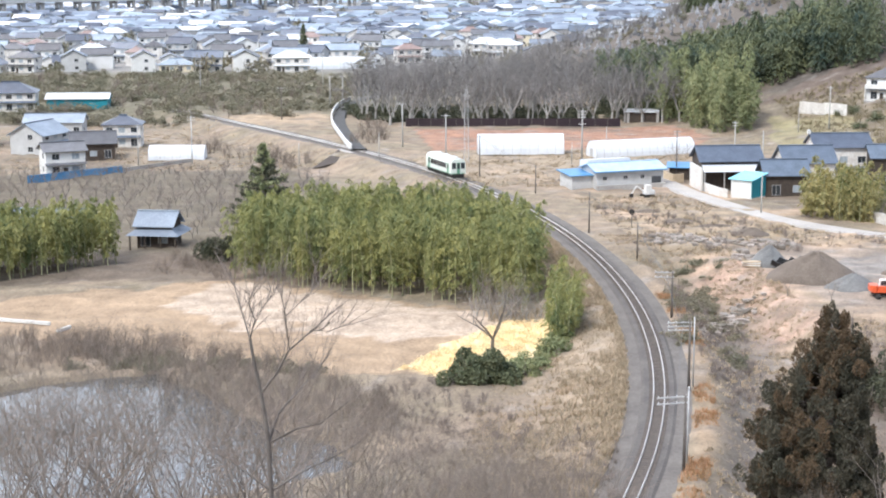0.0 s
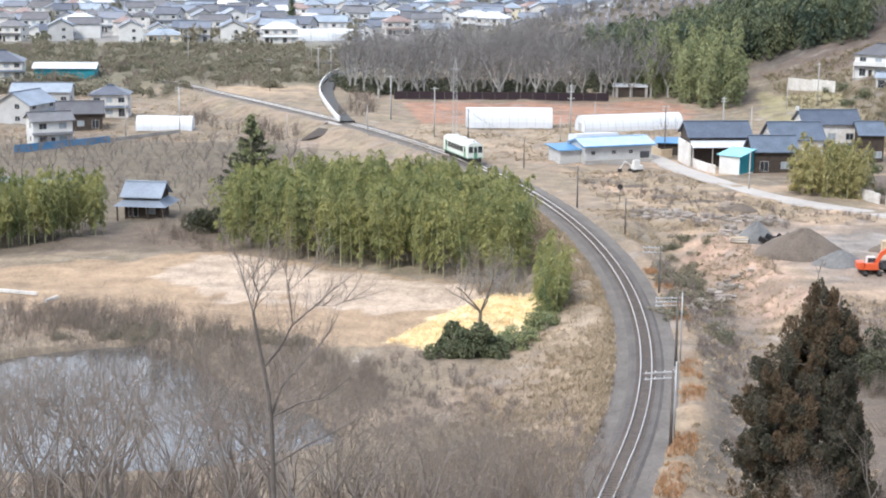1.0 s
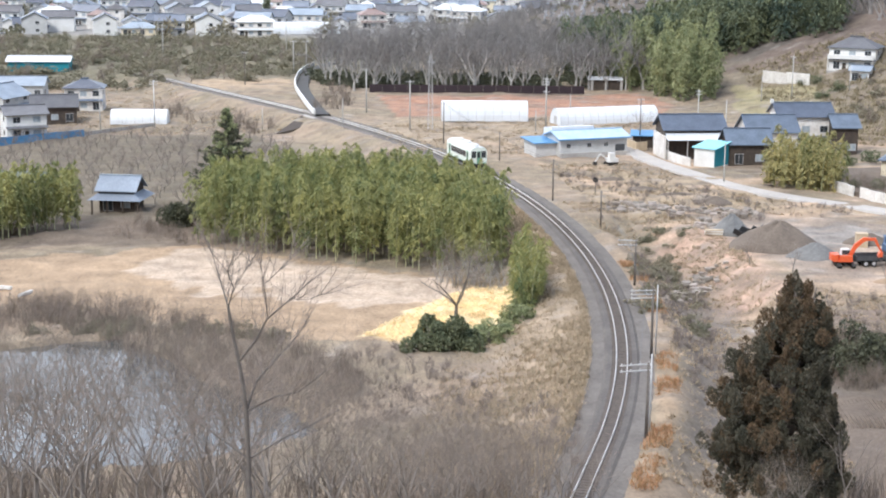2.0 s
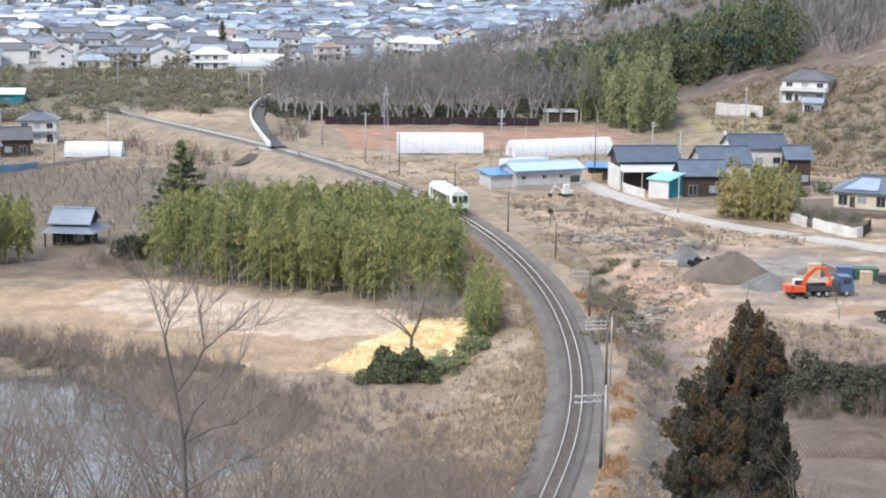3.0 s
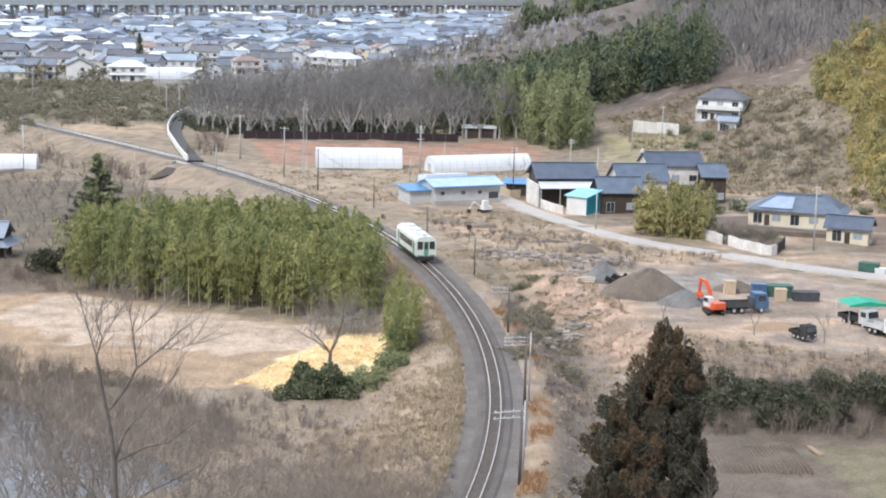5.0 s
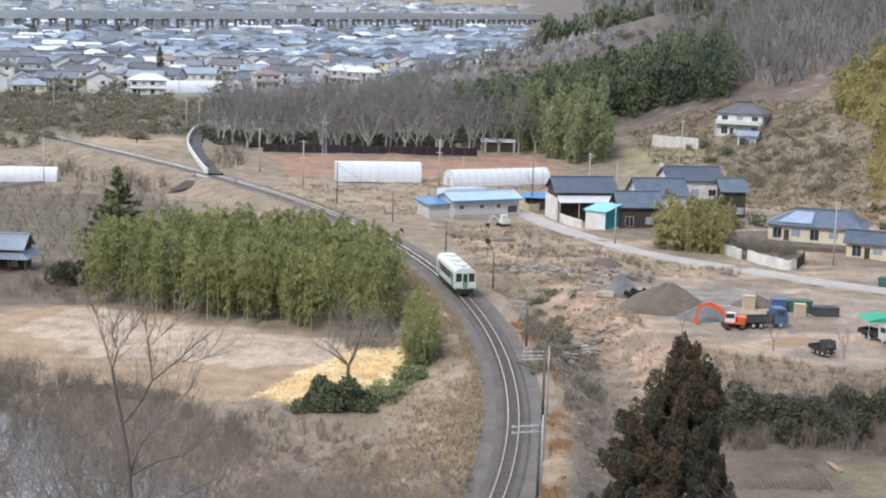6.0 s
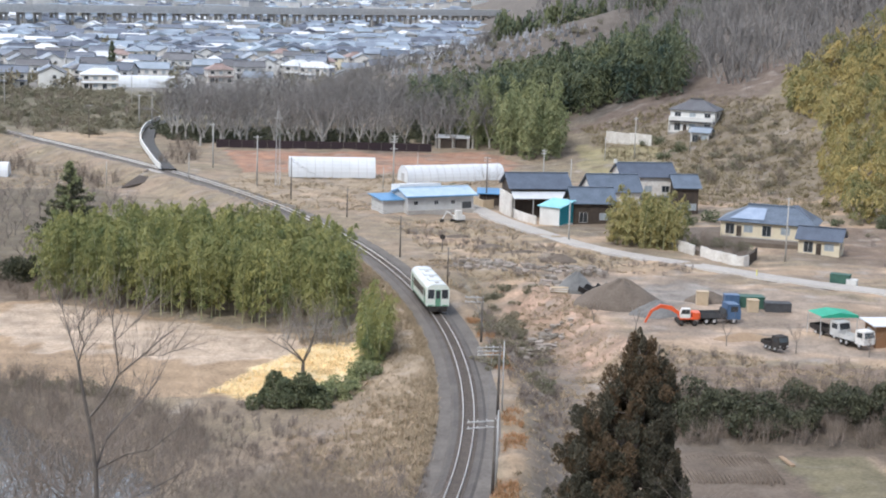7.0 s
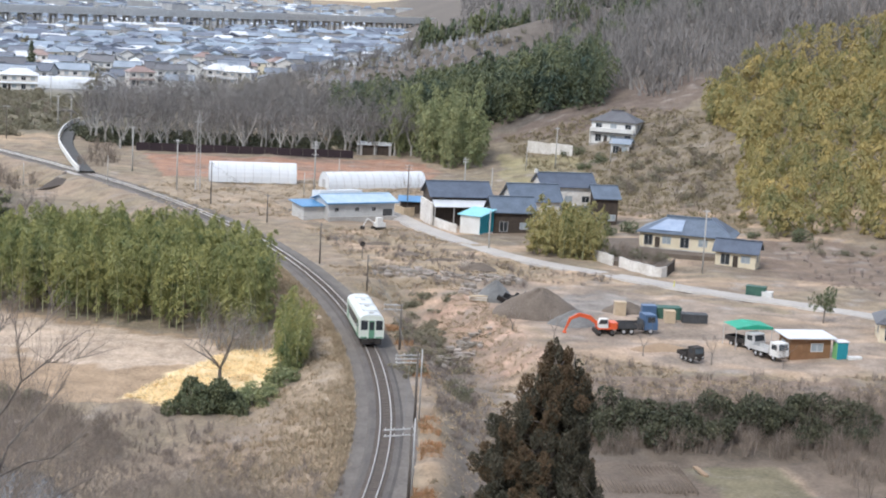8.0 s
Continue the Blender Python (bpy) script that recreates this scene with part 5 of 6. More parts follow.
part("wall", gable_wall(4.3, 5.0, 3.5, 0.9, "slope"), WHITE, hut)
part("end_wall", Shape().sweep([(-2.52, 0.35), (2.52, 0.35), (2.52, 4.36), (-2.52, 3.48)], "x", 2.12, 2.19), TEAL, hut, "teal sheet end wall")
part("roof", roof_shape(4.3, 5.0, 3.56, 0.9, "slope", 0.4, 0.12), CYANROOF, hut)


def farm_wall(pts, h, m, label):
    t = thing("boundary_wall", Matrix.Identity(4), label, "wall")
    for a, b in zip(pts, pts[1:]):
        a, b = Vector(a), Vector(b)
        u = (b - a).normalized()
        nrm = Vector((u.y, -u.x)) * 0.1
        zz = z_at(a.x, a.y)
        part("panel", Shape().prism([tuple(p) for p in (a - nrm, b - nrm, b + nrm, a + nrm)], zz - 0.4, zz + h), m, t)


farm_wall([(49.4, 304), (50.2, 300), (51.2, 296.4), (52.4, 293.5)], 1.7, STAINED, "stained white plaster wall along the lane")
farm_wall([(42.8, 324), (44.2, 319), (45.4, 314.5), (47.6, 315.5)], 1.7, BOARD, "cream plaster wall at the farm gate")
farm_wall([(90.6, 408), (95, 401.2), (99.4, 395.4)], 3.2, STAINED, "weathered pale concrete retaining wall on the slope")

# the white house on the slope
wh = house("white two-storey house with a grey hipped roof on the hillside", 113, 404, -28, 11.5, 8.5, 2, WHITE, GREYTILE, "hip", 2.2, True, 8.2, 6.0)
part("balcony", Shape().box(-5.9, 5.4, -5.3, -4.2, 2.9, 3.95).box(-5.9, -5.7, -5.3, -5.1, -0.4, 2.9).box(5.2, 5.4, -5.3, -5.1, -0.4, 2.9), WHITE, wh)
part("footing", Shape().box(-6, 6, -5.4, 4.4, -4.0, -0.1), CONCRETE, wh)
house("small white outbuilding with a blue roof below the house", 111, 391, -30, 4.4, 3.8, 1, WHITE, PALETILE, "gable", 0.9, True, 6.4, 3.0, category="shed")
house("white boathouse-like open shelter at the wood edge", 53.2, 429.5, -8, 8.2, 5, 1, DARKWOOD, WHITEROOF, "slope", 0.3, False, None, 2.6, category="shelter", name="shelter")
for k in (-3.9, 0, 3.9):
    post = thing("pillar", pose(53.2 + k * 0.99, 426.8 - k * 0.14, z_at(53, 427)), "white concrete pillar in front of the shelter", "pillar")
    part("shaft", Shape().box(-0.35, 0.35, -0.2, 0.2, -0.3, 2.7, 0.04), CONCRETE, post)

# the warehouse and the greenhouses
ware = house("long grey warehouse with a white and blue sheet roof", 35.0, 311.3, 19.5, 14.2, 7.0, 1, GREYWALL, LIGHTBLUE, "gable", 1.0, False, 0.0, 3.5, category="warehouse", name="warehouse")
part("blue_eave", Shape().sweep([(-4.25, 3.2), (-3.2, 3.5), (-3.2, 3.68), (-4.25, 3.38)], "x", -7.8, 7.8), BLUEROOF, ware, "bright blue eave sheet")
part("rear_sheet", Shape().sweep([(0.3, 4.5), (0.3, 5.3), (4.2, 4.9), (4.2, 3.5)], "x", -7.2, 1.8), WHITEROOF, ware, "raised white roof sheet")
part("plinth", Shape().box(-7.3, 7.3, -4.4, -3.52, -0.5, 0.7), CONCRETE, ware)
part("gate", Shape().box(4.6, 6.6, -3.58, -3.5, 0.7, 2.0), SLATE, ware)
for k in (-5.4, -1.0, 2.6):
    window(ware, k, -3.5, 1.7, 0.8, 0.7, "-y")
house("low blue-roofed lean-to at the warehouse end", 25.9, 309.3, 19.5, 4.4, 5.6, 1, GREYWALL, BLUEROOF, "slope", 0.5, False, 0.0, 2.5, category="shed", name="shed")


def greenhouse(x, y, rz, length, width, height, label, m=FILM):
    t = thing("greenhouse", pose(x, y, z_at(x, y), 0, 0, rz), label, "greenhouse")
    n = 14
    arc = [(-width / 2 * math.cos(math.pi * i / n), max(height * math.sin(math.pi * i / n) ** 0.78, 0)) for i in range(n + 1)]
    part("cover", Shape().sweep(arc[::-1], "x", -length / 2, length / 2), m, t)
    k = int(length / 1.8)
    for j in range(k + 1):
        q = -length / 2 + j * length / k
        h = Shape().sweep([(u * 1.012, w * 1.012) for u, w in arc] + [(u * 0.996, w * 0.996) for u, w in arc[::-1]], "x", q - 0.03, q + 0.03)
        part("hoop", h, GALV, t)
    part("door", Shape().box(-0.03, 0.03, -0.8, 0.8, 0, 1.9), GALV, t, "", pose(-length / 2 - 0.02, 0, 0))


greenhouse(17.6, 363.4, 1, 19.4, 6.0, 4.4, "white film greenhouse in the bare field")
greenhouse(44.5, 359.5, 18, 24, 6.0, 3.6, "long white film greenhouse behind the warehouse")
greenhouse(-61.8, 373.5, 0, 13, 5.0, 3.3, "small white film greenhouse beside the orchard")

# houses on the far side of the orchard, and the temple hall
house("white two-storey house with a grey roof by a blue fence", -82.5, 347, 25, 8.5, 7, 2, WHITE, GREYTILE, "gable", 1.4, True, None, 5.6)
house("grey house with a pale blue gabled roof", -97, 386, 70, 11, 9, 2, GREYWALL, PALETILE, "gable", 2.6, True, None, 5.0)
house("two-storey house with a blue tiled roof above the orchard", -79.5, 400, 4, 9, 7.5, 2, STAINED, BLUETILE, "hip", 1.7, True, None, 6.0)
house("dark-roofed timber farmhouse beside the orchard", -82, 376, 12, 10, 7.5, 1, DARKWOOD, GREYTILE, "gable", 2.2, True, None, 4.0)
house("long low house with a pale grey roof", -103, 428, 3, 15, 8, 1, GREYWALL, PALETILE, "gable", 1.8, True, None, 3.6)
house("long white shed with a turquoise base below the scrub", -109, 483, 2, 18, 6, 1, TEAL, WHITEROOF, "gable", 1.2, False, None, 3.0, category="shed")
house("large dark-roofed house at the scrub edge", -128, 478, 8, 15, 10, 2, STAINED, BLUETILE, "hip", 2.6, True, None, 5.8)
house("grey-roofed house behind the orchard houses", -112, 362, 20, 12, 9, 1, STAINED, BLUETILE, "hip", 2.4, True, None, 3.4)
house("white house with a dark roof behind the orchard", -118, 402, 10, 11, 8, 2, WHITE, GREYTILE, "gable", 2.0, True, None, 5.6)
hall = house("old timber temple hall with a two-tiered blue-grey tiled roof", -46.5, 260, -8, 5.8, 5.2, 1, DARKWOOD, PALETILE, "gable", 1.7, True, None, 3.9, category="temple")
skirt = [(-4.4, -4.1, 2.2), (4.4, -4.1, 2.2), (4.4, 4.1, 2.2), (-4.4, 4.1, 2.2), (-3.0, -2.7, 3.2), (3.0, -2.7, 3.2), (3.0, 2.7, 3.2), (-3.0, 2.7, 3.2)]
part("lower_roof", Shape().add(skirt, [(3, 2, 1, 0), (4, 5, 6, 7), (0, 1, 5, 4), (1, 2, 6, 5), (2, 3, 7, 6), (3, 0, 4, 7)]), PALETILE, hall, "broad lower tiled roof")
for px_ in (-3.8, -1.3, 1.3, 3.8):
    part("pillar", Shape().box(px_ - 0.12, px_ + 0.12, -3.7, -3.46, -0.4, 2.4), DARKWOOD, hall)
house("low grey-roofed building behind the dark bamboo", -68, 268, -4, 16, 7, 1, GREYWALL, PALETILE, "gable", 1.8, True, None, 3.0)
fence = thing("blue_fence", Matrix.Identity(4), "bright blue sheet fence along the orchard", "fence")
for i in range(8):
    fx, fy = -86 + i * 2.1, 335.5 + i * 2.0
    part("panel", Shape().box(-1.42, 1.42, -0.05, 0.05, -0.3, 1.5), BLUEROOF, fence, "", pose(fx, fy, z_at(fx, fy), 0, 0, 43))
for i in range(8):
    fx, fy = -69.5 + i * 1.6, 352 + i * 2.0
    part("panel", Shape().box(-1.3, 1.3, -0.08, 0.08, -0.3, 0.9), CONCRETE, fence, "grey concrete wall panel", pose(fx, fy, z_at(fx, fy), 0, 0, 51))


def town():
    """Many small houses in the valley; the nearest are things of their own."""
    r = np.random.RandomState(50)
    walls = [WHITE, STAINED, GREYWALL, WHITE, CREAM, STAINED]
    roofs = [BLUETILE, PALETILE, GREYTILE, GREYTILE, PALETILE, WHITEROOF, BLUETILE, REDROOF]
    kinds = []
    for i in range(14):
        w, d, st = r.uniform(9, 14), r.uniform(7, 9.5), 2 if i % 4 else 1
        t = house("small town house with a tiled roof among many others", 0, 0, 0, w, d, st, walls[i % 6], roofs[(i * 3) % 8] if i % 5 else PALETILE, "hip" if i % 3 == 1 else "gable", d * 0.25, True, 0)
        t["group"] = "houses of the town"
        kinds.append(t)
    spots = []
    for y in np.arange(626, 860, 15.5):
        for x in np.arange(-0.33 * y, min(0.16 * y, 92), 15.0):
            if r.uniform() < 0.3 or (y < 700 and x > 10) or (y < 660 and (x < -178 or x > -50)):
                continue
            spots.append((x + r.normal(0, 2.5), y + r.normal(0, 3)))
    spots = spots[:185]
    for i, (x, y) in enumerate(spots):
        m = pose(x, y, z_at(x, y), 0, 0, r.choice([0, 90, 180, 12, -14, 100]) + r.normal(0, 5))
        if i < len(kinds):
            kinds[i].matrix_basis = m
        else:
            copy_thing(kinds[i % len(kinds)], m)
    far_w, far_r, far_b = Shape(), Shape(), Shape()
    for _ in range(3000):
        y = 835 + 2400 * r.uniform(0, 1) ** 1.4
        x = r.uniform(-0.36, 0.2) * y
        w, d, h = r.uniform(9, 18), r.uniform(7, 11), r.choice([3.2, 5.8, 5.8, 6.5])
        if r.uniform() < 0.08 and y > 1650:
            w, d, h = r.uniform(20, 45), r.uniform(12, 25), r.uniform(7, 15)
        rz = r.choice([0.0, 1.57]) + r.normal(0, 0.15)
        c, s = math.cos(rz), math.sin(rz)

        def T(px_, py_, pz_):
            return (x + px_ * c - py_ * s, y + px_ * s + py_ * c, pz_)

        a, b = w / 2, d / 2
        far_w.add([T(-a, -b, 0), T(a, -b, 0), T(a, b, 0), T(-a, b, 0), T(-a, -b, h), T(a, -b, h), T(a, b, h), T(-a, b, h)], [(0, 1, 5, 4), (1, 2, 6, 5), (2, 3, 7, 6), (3, 0, 4, 7), (4, 5, 6, 7)])
        e = 0.6
        tgt = far_b if r.uniform() < 0.1 else far_r
        rise = d * 0.22 if h < 7 else 0.6
        tgt.add([T(-a - e, -b - e, h), T(a + e, -b - e, h), T(a + e, b + e, h), T(-a - e, b + e, h), T(-a - e, 0, h + rise), T(a + e, 0, h + rise)], [(0, 1, 5, 4), (2, 3, 4, 5), (1, 2, 5), (3, 0, 4)])
    t = thing("distant_town", Matrix.Identity(4), "distant spread of pale houses with blue-grey roofs", "town", "", "stuff")
    FARWALL = mat("far house walls", (0.58, 0.58, 0.57), (0.36, 0.36, 0.37), 30, 0.85, island=0.3, fine=8)
    FARROOF = mat("far roofs", (0.3, 0.35, 0.42), (0.16, 0.19, 0.24), 40, 0.8, island=0.5, fine=10)
    for nm, sh, mt in (("walls", far_w, FARWALL), ("tiled_roofs", far_r, FARROOF), ("white_roofs", far_b, WHITEROOF)):
        me = bpy.data.meshes.new(nm)
        me.from_pydata(sh.v, [], sh.f)
        tagged(part(nm, me, mt, t), kind="stuff")
    places = [(x, y, 0, r.uniform(0, 6.3), r.uniform(3, 6), r.uniform(3, 8)) for x, y in zip(r.uniform(-0.34, 0.15, 420) * 900, r.uniform(610, 1500, 420))]
    scatter("town_trees", [bush_leaves(160 + i, 110, 0.34) for i in range(4)], places, SCRUB, None, "dull winter trees scattered between the town houses", "trees")
    places = [(x, y, 0, r.uniform(0, 6.3), r.uniform(4, 7), r.uniform(4, 8)) for x, y in zip(r.uniform(-0.34, 0.12, 620) * 850, r.uniform(610, 1300, 620))]
    scatter("town_thicket", [twig_bush(360 + i, 8, 2, 3, 0.02, 1, True) for i in range(3)], places, FARTWIG, None, "bare trees scattered between the town houses", "trees")


town()
conifer("cedar_tree", "dark conifer standing among the town houses", -60, 700, 0, 15, 7, 7, DARKBAMBOO, EVERGREEN, 1, 1500, 1.0)
greenhouse(-46, 640, 4, 40, 9, 4.5, "long white film greenhouse at the edge of town", WHITEROOF)


def viaduct():
    t = thing("railway_viaduct", Matrix.Identity(4), "long grey concrete railway viaduct crossing the town", "viaduct")
    a, b = Vector((-420, 1010)), Vector((330, 1640))
    d = (b - a).normalized()
    rz = math.degrees(math.atan2(d.y, d.x))
    length = (b - a).length
    mid = (a + b) / 2
    m = pose(mid.x, mid.y, 0, 0, 0, rz)
    part("deck", Shape().box(-length / 2, length / 2, -5.6, 5.6, 12.4, 14.8), GREYWALL, t, "", m)
    for k in (-5.6, 5.6):
        part("parapet", Shape().box(-length / 2, length / 2, k - 0.15, k + 0.15, 14.8, 18.0), GREYWALL, t, "", m)
    n = int(length / 14)
    for i in range(n + 1):
        p = a.lerp(b, i / n)
        part("pier", Shape().box(-1.0, 1.0, -4.6, -2.6, -0.5, 12.4).box(-1.0, 1.0, 2.6, 4.6, -0.5, 12.4).box(-1.0, 1.0, -4.6, 4.6, 10.6, 12.4), CONCRETE, t, "", pose(p.x, p.y, 0, 0, 0, rz))


viaduct()


def graveyard():
    """Rows of stones on the ridge."""
    r = np.random.RandomState(61)
    GRAVE = mat("gravestone", (0.36, 0.36, 0.37), (0.16, 0.16, 0.17), 3, 0.5, random_object=0.6)
    sh = Shape().box(-0.9, 0.9, -0.8, 0.8, -0.6, 0.5).box(-0.5, 0.5, -0.45, 0.45, 0.5, 0.95).box(-0.28, 0.28, -0.28, 0.28, 0.95, 2.3, 0.05)
    me = sh.mesh("gravestone")
    spots = fill([(46, 596), (54, 576), (108, 562), (126, 590), (112, 612), (60, 612)], 210, 62, 2.2)
    for x, y in spots:
        g = part("gravestone", me, GRAVE, None, "", pose(x, y, z_at(x, y), 0, 0, r.uniform(-10, 10)) @ Matrix.Scale(r.uniform(0.5, 1.0), 4))
        tagged(g, "grey polished gravestone on the hillside cemetery", "gravestone", "stones of the cemetery")


graveyard()
scatter("cemetery_shrubs", [bush_leaves(180 + i, 130, 0.26) for i in range(4)], [(x, y, z_at(x, y), x, 1.6 + 0.6 * math.sin(y), 1.6 + 0.5 * math.sin(3 * x)) for x, y in fill(CEMETERY, 130, 98)], SCRUB, None, "dull olive shrubs between the gravestones", "shrubs")
netting = thing("net_fence", Matrix.Identity(4), "low black netting fence along the wood", "fence")
for i in range(17):
    fx, fy = -8 + i * 3.3, 421.5 - 0.12 * i
    part("panel", Shape().box(-1.62, 1.62, -0.03, 0.03, 0, 2.1), NET, netting, "", pose(fx, fy, 0, 0, 0, -2))
    part("post", Shape().box(-0.05, 0.05, -0.06, 0.06, -0.2, 2.25), DARKPOLE, netting, "", pose(fx - 1.66, fy, 0))

# guard rail of the curving road, bridge and pond rail


def guard(line, side, h, m, label, name="guard_rail", wide=0.16):
    t = thing(name, Matrix.Identity(4), label, "guard rail")
    for i in range(len(line) - 1):
        a, b = Vector(line[i]), Vector(line[i + 1])
        u = (b - a).normalized()
        nrm = Vector((u.y, -u.x))
        a2, b2 = a + nrm * side, b + nrm * side
        ring = [a2 - nrm * wide, b2 - nrm * wide, b2 + nrm * wide, a2 + nrm * wide]
        zz = z_at(a.x, a.y) + (0.45 if name == "guard_rail" else 0)
        part("beam", Shape().prism([tuple(p) for p in ring], zz + 0.1, zz + h), m, t)


guard(RAMP[:34], -2.05, 1.3, WHITE, "white concrete parapet of the curving road")
guard([(-60, 205.2), (-57, 204.2), (-54, 203.2), (-50.6, 202.0)], 0, 0.5, WHITE, "low white rail at the field edge", "field_rail")
guard([(-48.6, 197.5), (-47.6, 200.2)], 0, 0.5, WHITE, "short white pipe at the field edge", "field_pipe")
bridge = thing("rail_bridge", pose(-21.0, 370, 0, 0, 0, 29), "small railway bridge with a dark underpass", "bridge")
part("girder", Shape().box(-2.6, 2.6, -4, 4, -0.75, -0.08), CONCRETE, bridge)
# the dark timber colour stands in for shade on the underpass side wall
wing = [(-29.0, 354.0, -2.2), (-23.0, 356.6, -1.0), (-23.8, 370.2, 0.25), (-29.0, 354.0, -3.2), (-23.0, 356.6, -3.0), (-23.8, 370.2, -3.0)]
wing = [bridge.matrix_basis.inverted() @ Vector(q) for q in wing]
part("wing_wall", Shape().add(wing, [(0, 1, 2), (5, 4, 3), (0, 3, 4, 1), (1, 4, 5, 2), (2, 5, 3, 0)]), DARKWOOD, bridge, "wing wall coloured dark for the underpass shade")
part("abutment", Shape().box(-3.0, -2.4, -3.6, 4, -3.2, -0.7).box(-3.2, 2.8, 3.4, 4.2, -3.2, -0.7), CONCRETE, bridge)


def pole(x, y, h, label, m=PALEPOLE, arms=(), r=0.15, arm_len=1.8, arm_turn=0, arm_side=0.0):
    t = thing("utility_pole", pose(x, y, z_at(x, y), 0, 0, arm_turn), label, "utility pole")
    part("shaft", Shape().tube((0, 0, -0.4), (0, 0, h), r, r * 0.65, 9), m, t, "", None, True)
    for a in arms:
        arm = part("crossarm", Shape().box(-arm_len / 2 + arm_side, arm_len / 2 + arm_side, -0.05, 0.05, h - a - 0.05, h - a + 0.05), GALV, t)
        for k in (-0.45, -0.15, 0.15, 0.45):
            part("insulator", Shape().tube((arm_side + k * arm_len, 0, h - a + 0.05), (arm_side + k * arm_len, 0, h - a + 0.2), 0.05, 0.035, 6), WHITE, arm)
    return t


SIDE = "weathered line-side pole with white crossarms beside the railway"
pole(28.4, 195.4, 5.8, SIDE, DARKPOLE, (0.15, 0.75), 0.16, 2.4, -4, -1.0)
pole(25.4, 161.5, 7.5, SIDE, DARKPOLE, (0.35, 0.75, 1.15), 0.16, 2.6, 8, -1.1)
pole(26.1, 163, 7.4, "slim pale stay pole beside the railway", GALV, (), 0.09)
pole(21.0, 135.1, 6.8, SIDE, DARKPOLE, (0.15, 0.7), 0.16, 2.8, 12, -1.2)
pole(21.5, 136.5, 7.2, "slim pale stay pole beside the railway", GALV, (), 0.09)
pole(23.7, 257.4, 6.7, "dark slim pole beside the railway", DARKPOLE, (), 0.14)
pole(28.8, 234.7, 5.5, "dark slim pole beside the railway", DARKPOLE, (), 0.13)
pole(7.5, 324.4, 8.5, "dark slim pole beside the railway", DARKPOLE, (0.4,), 0.14, 1.2)
pole(17.4, 299, 5.7, "dark slim pole beside the railway", DARKPOLE, (), 0.13)
CON = "tall pale concrete utility pole in the valley"
pole(-9.4, 376.1, 10.3, CON, PALEPOLE, (0.3,), 0.2)
pole(0.7, 343.7, 10.9, CON, PALEPOLE, (0.4,), 0.18)
pole(30, 345, 11.4, CON, PALEPOLE, (0.3, 0.9, 1.5, 3.0), 0.2, 1.5)
pole(27.8, 344.6, 4.6, "short pale post beside the utility pole", PALEPOLE, (), 0.12)
pole(55.1, 275.3, 7.0, CON, PALEPOLE, (), 0.15)
pole(92.8, 385.5, 10.5, CON, PALEPOLE, (0.5,), 0.18, 1.2)
pole(-32.8, 470, 9.8, CON, PALEPOLE, (0.4,), 0.22)
pole(-29.5, 476, 9.5, CON, PALEPOLE, (0.4,), 0.2)
pole(88, 255.9, 10.9, CON, PALEPOLE, (0.3,), 0.16, 1.2)
pole(62, 340, 9.5, CON, PALEPOLE, (0.4, 1.0), 0.16, 1.2)
pole(46.5, 318, 10, CON, DARKPOLE, (0.3, 0.9), 0.15, 1.4)
pole(38, 372, 5, CON, PALEPOLE, (), 0.12)
pole(66, 330, 8.5, CON, PALEPOLE, (), 0.15)
pole(86, 388, 6, CON, PALEPOLE, (), 0.13)
pole(106, 383, 6, CON, PALEPOLE, (), 0.13)
pole(-68.5, 360, 9.5, CON, PALEPOLE, (0.4,), 0.16)
pole(-57, 364, 11, CON, GALV, (0.4, 1.0), 0.14)
pole(-14, 352, 6, CON, PALEPOLE, (), 0.12)
pole(-44, 440, 9, CON, DARKPOLE, (0.4,), 0.14)
pole(-78, 520, 11, CON, PALEPOLE, (0.4,), 0.18)
pole(-40, 540, 12, CON, PALEPOLE, (0.4,), 0.18)
pole(-32.5, 362, 5, CON, PALEPOLE, (), 0.12)
mast = thing("lattice_mast", pose(5.1, 344, 0), "slender grey steel lattice mast in the field", "mast")
for sx, sy in ((-1, -1), (1, -1), (1, 1), (-1, 1)):
    part("leg", Shape().tube((sx * 0.55, sy * 0.55, -0.3), (sx * 0.28, sy * 0.28, 16), 0.06, 0.05, 5), GALV, mast)
for i in range(15):
    z0, f = 0.4 + i * 1.05, 0.55 - 0.27 * i / 15
    part("brace", Shape().tube((-f, -f, z0), (f, -f, z0 + 1.0), 0.03, 0.03, 4).tube((f, f, z0), (-f, f, z0 + 1.0), 0.03, 0.03, 4).tube((-f, -f, z0), (f, -f, z0), 0.03, 0.03, 4), GALV, mast)
part("head", Shape().tube((0, 0, 15.8), (0, 0, 17.2), 0.06, 0.03, 6).box(-0.9, 0.9, -0.05, 0.05, 14.6, 14.75), GALV, mast)


def wires():
    tops = [(20.2, 135.1, 6.6), (24.6, 161.5, 7.1), (27.6, 195.4, 5.6), (28.8, 234.7, 5.4), (23.7, 257.4, 6.6), (17.4, 299, 5.6), (7.5, 324.4, 8.3)]
    for k in (0.0, 0.35):
        for i, (a, b) in enumerate(zip(tops, tops[1:])):
            t = Shape()
            p = [Vector(a).lerp(Vector(b), s / 8) - Vector((0, 0, 1.1 * (s / 8) * (1 - s / 8) * 4 * 0.6 + k)) for s in range(9)]
            for q0, q1 in zip(p, p[1:]):
                t.tube(q0, q1, 0.02, 0.02, 4)
            tagged(part("overhead_wire", t, WIRE), "thin dark wire sagging between the line-side poles", "wire", "wires along the railway")


wires()

# ---- the building yard ----


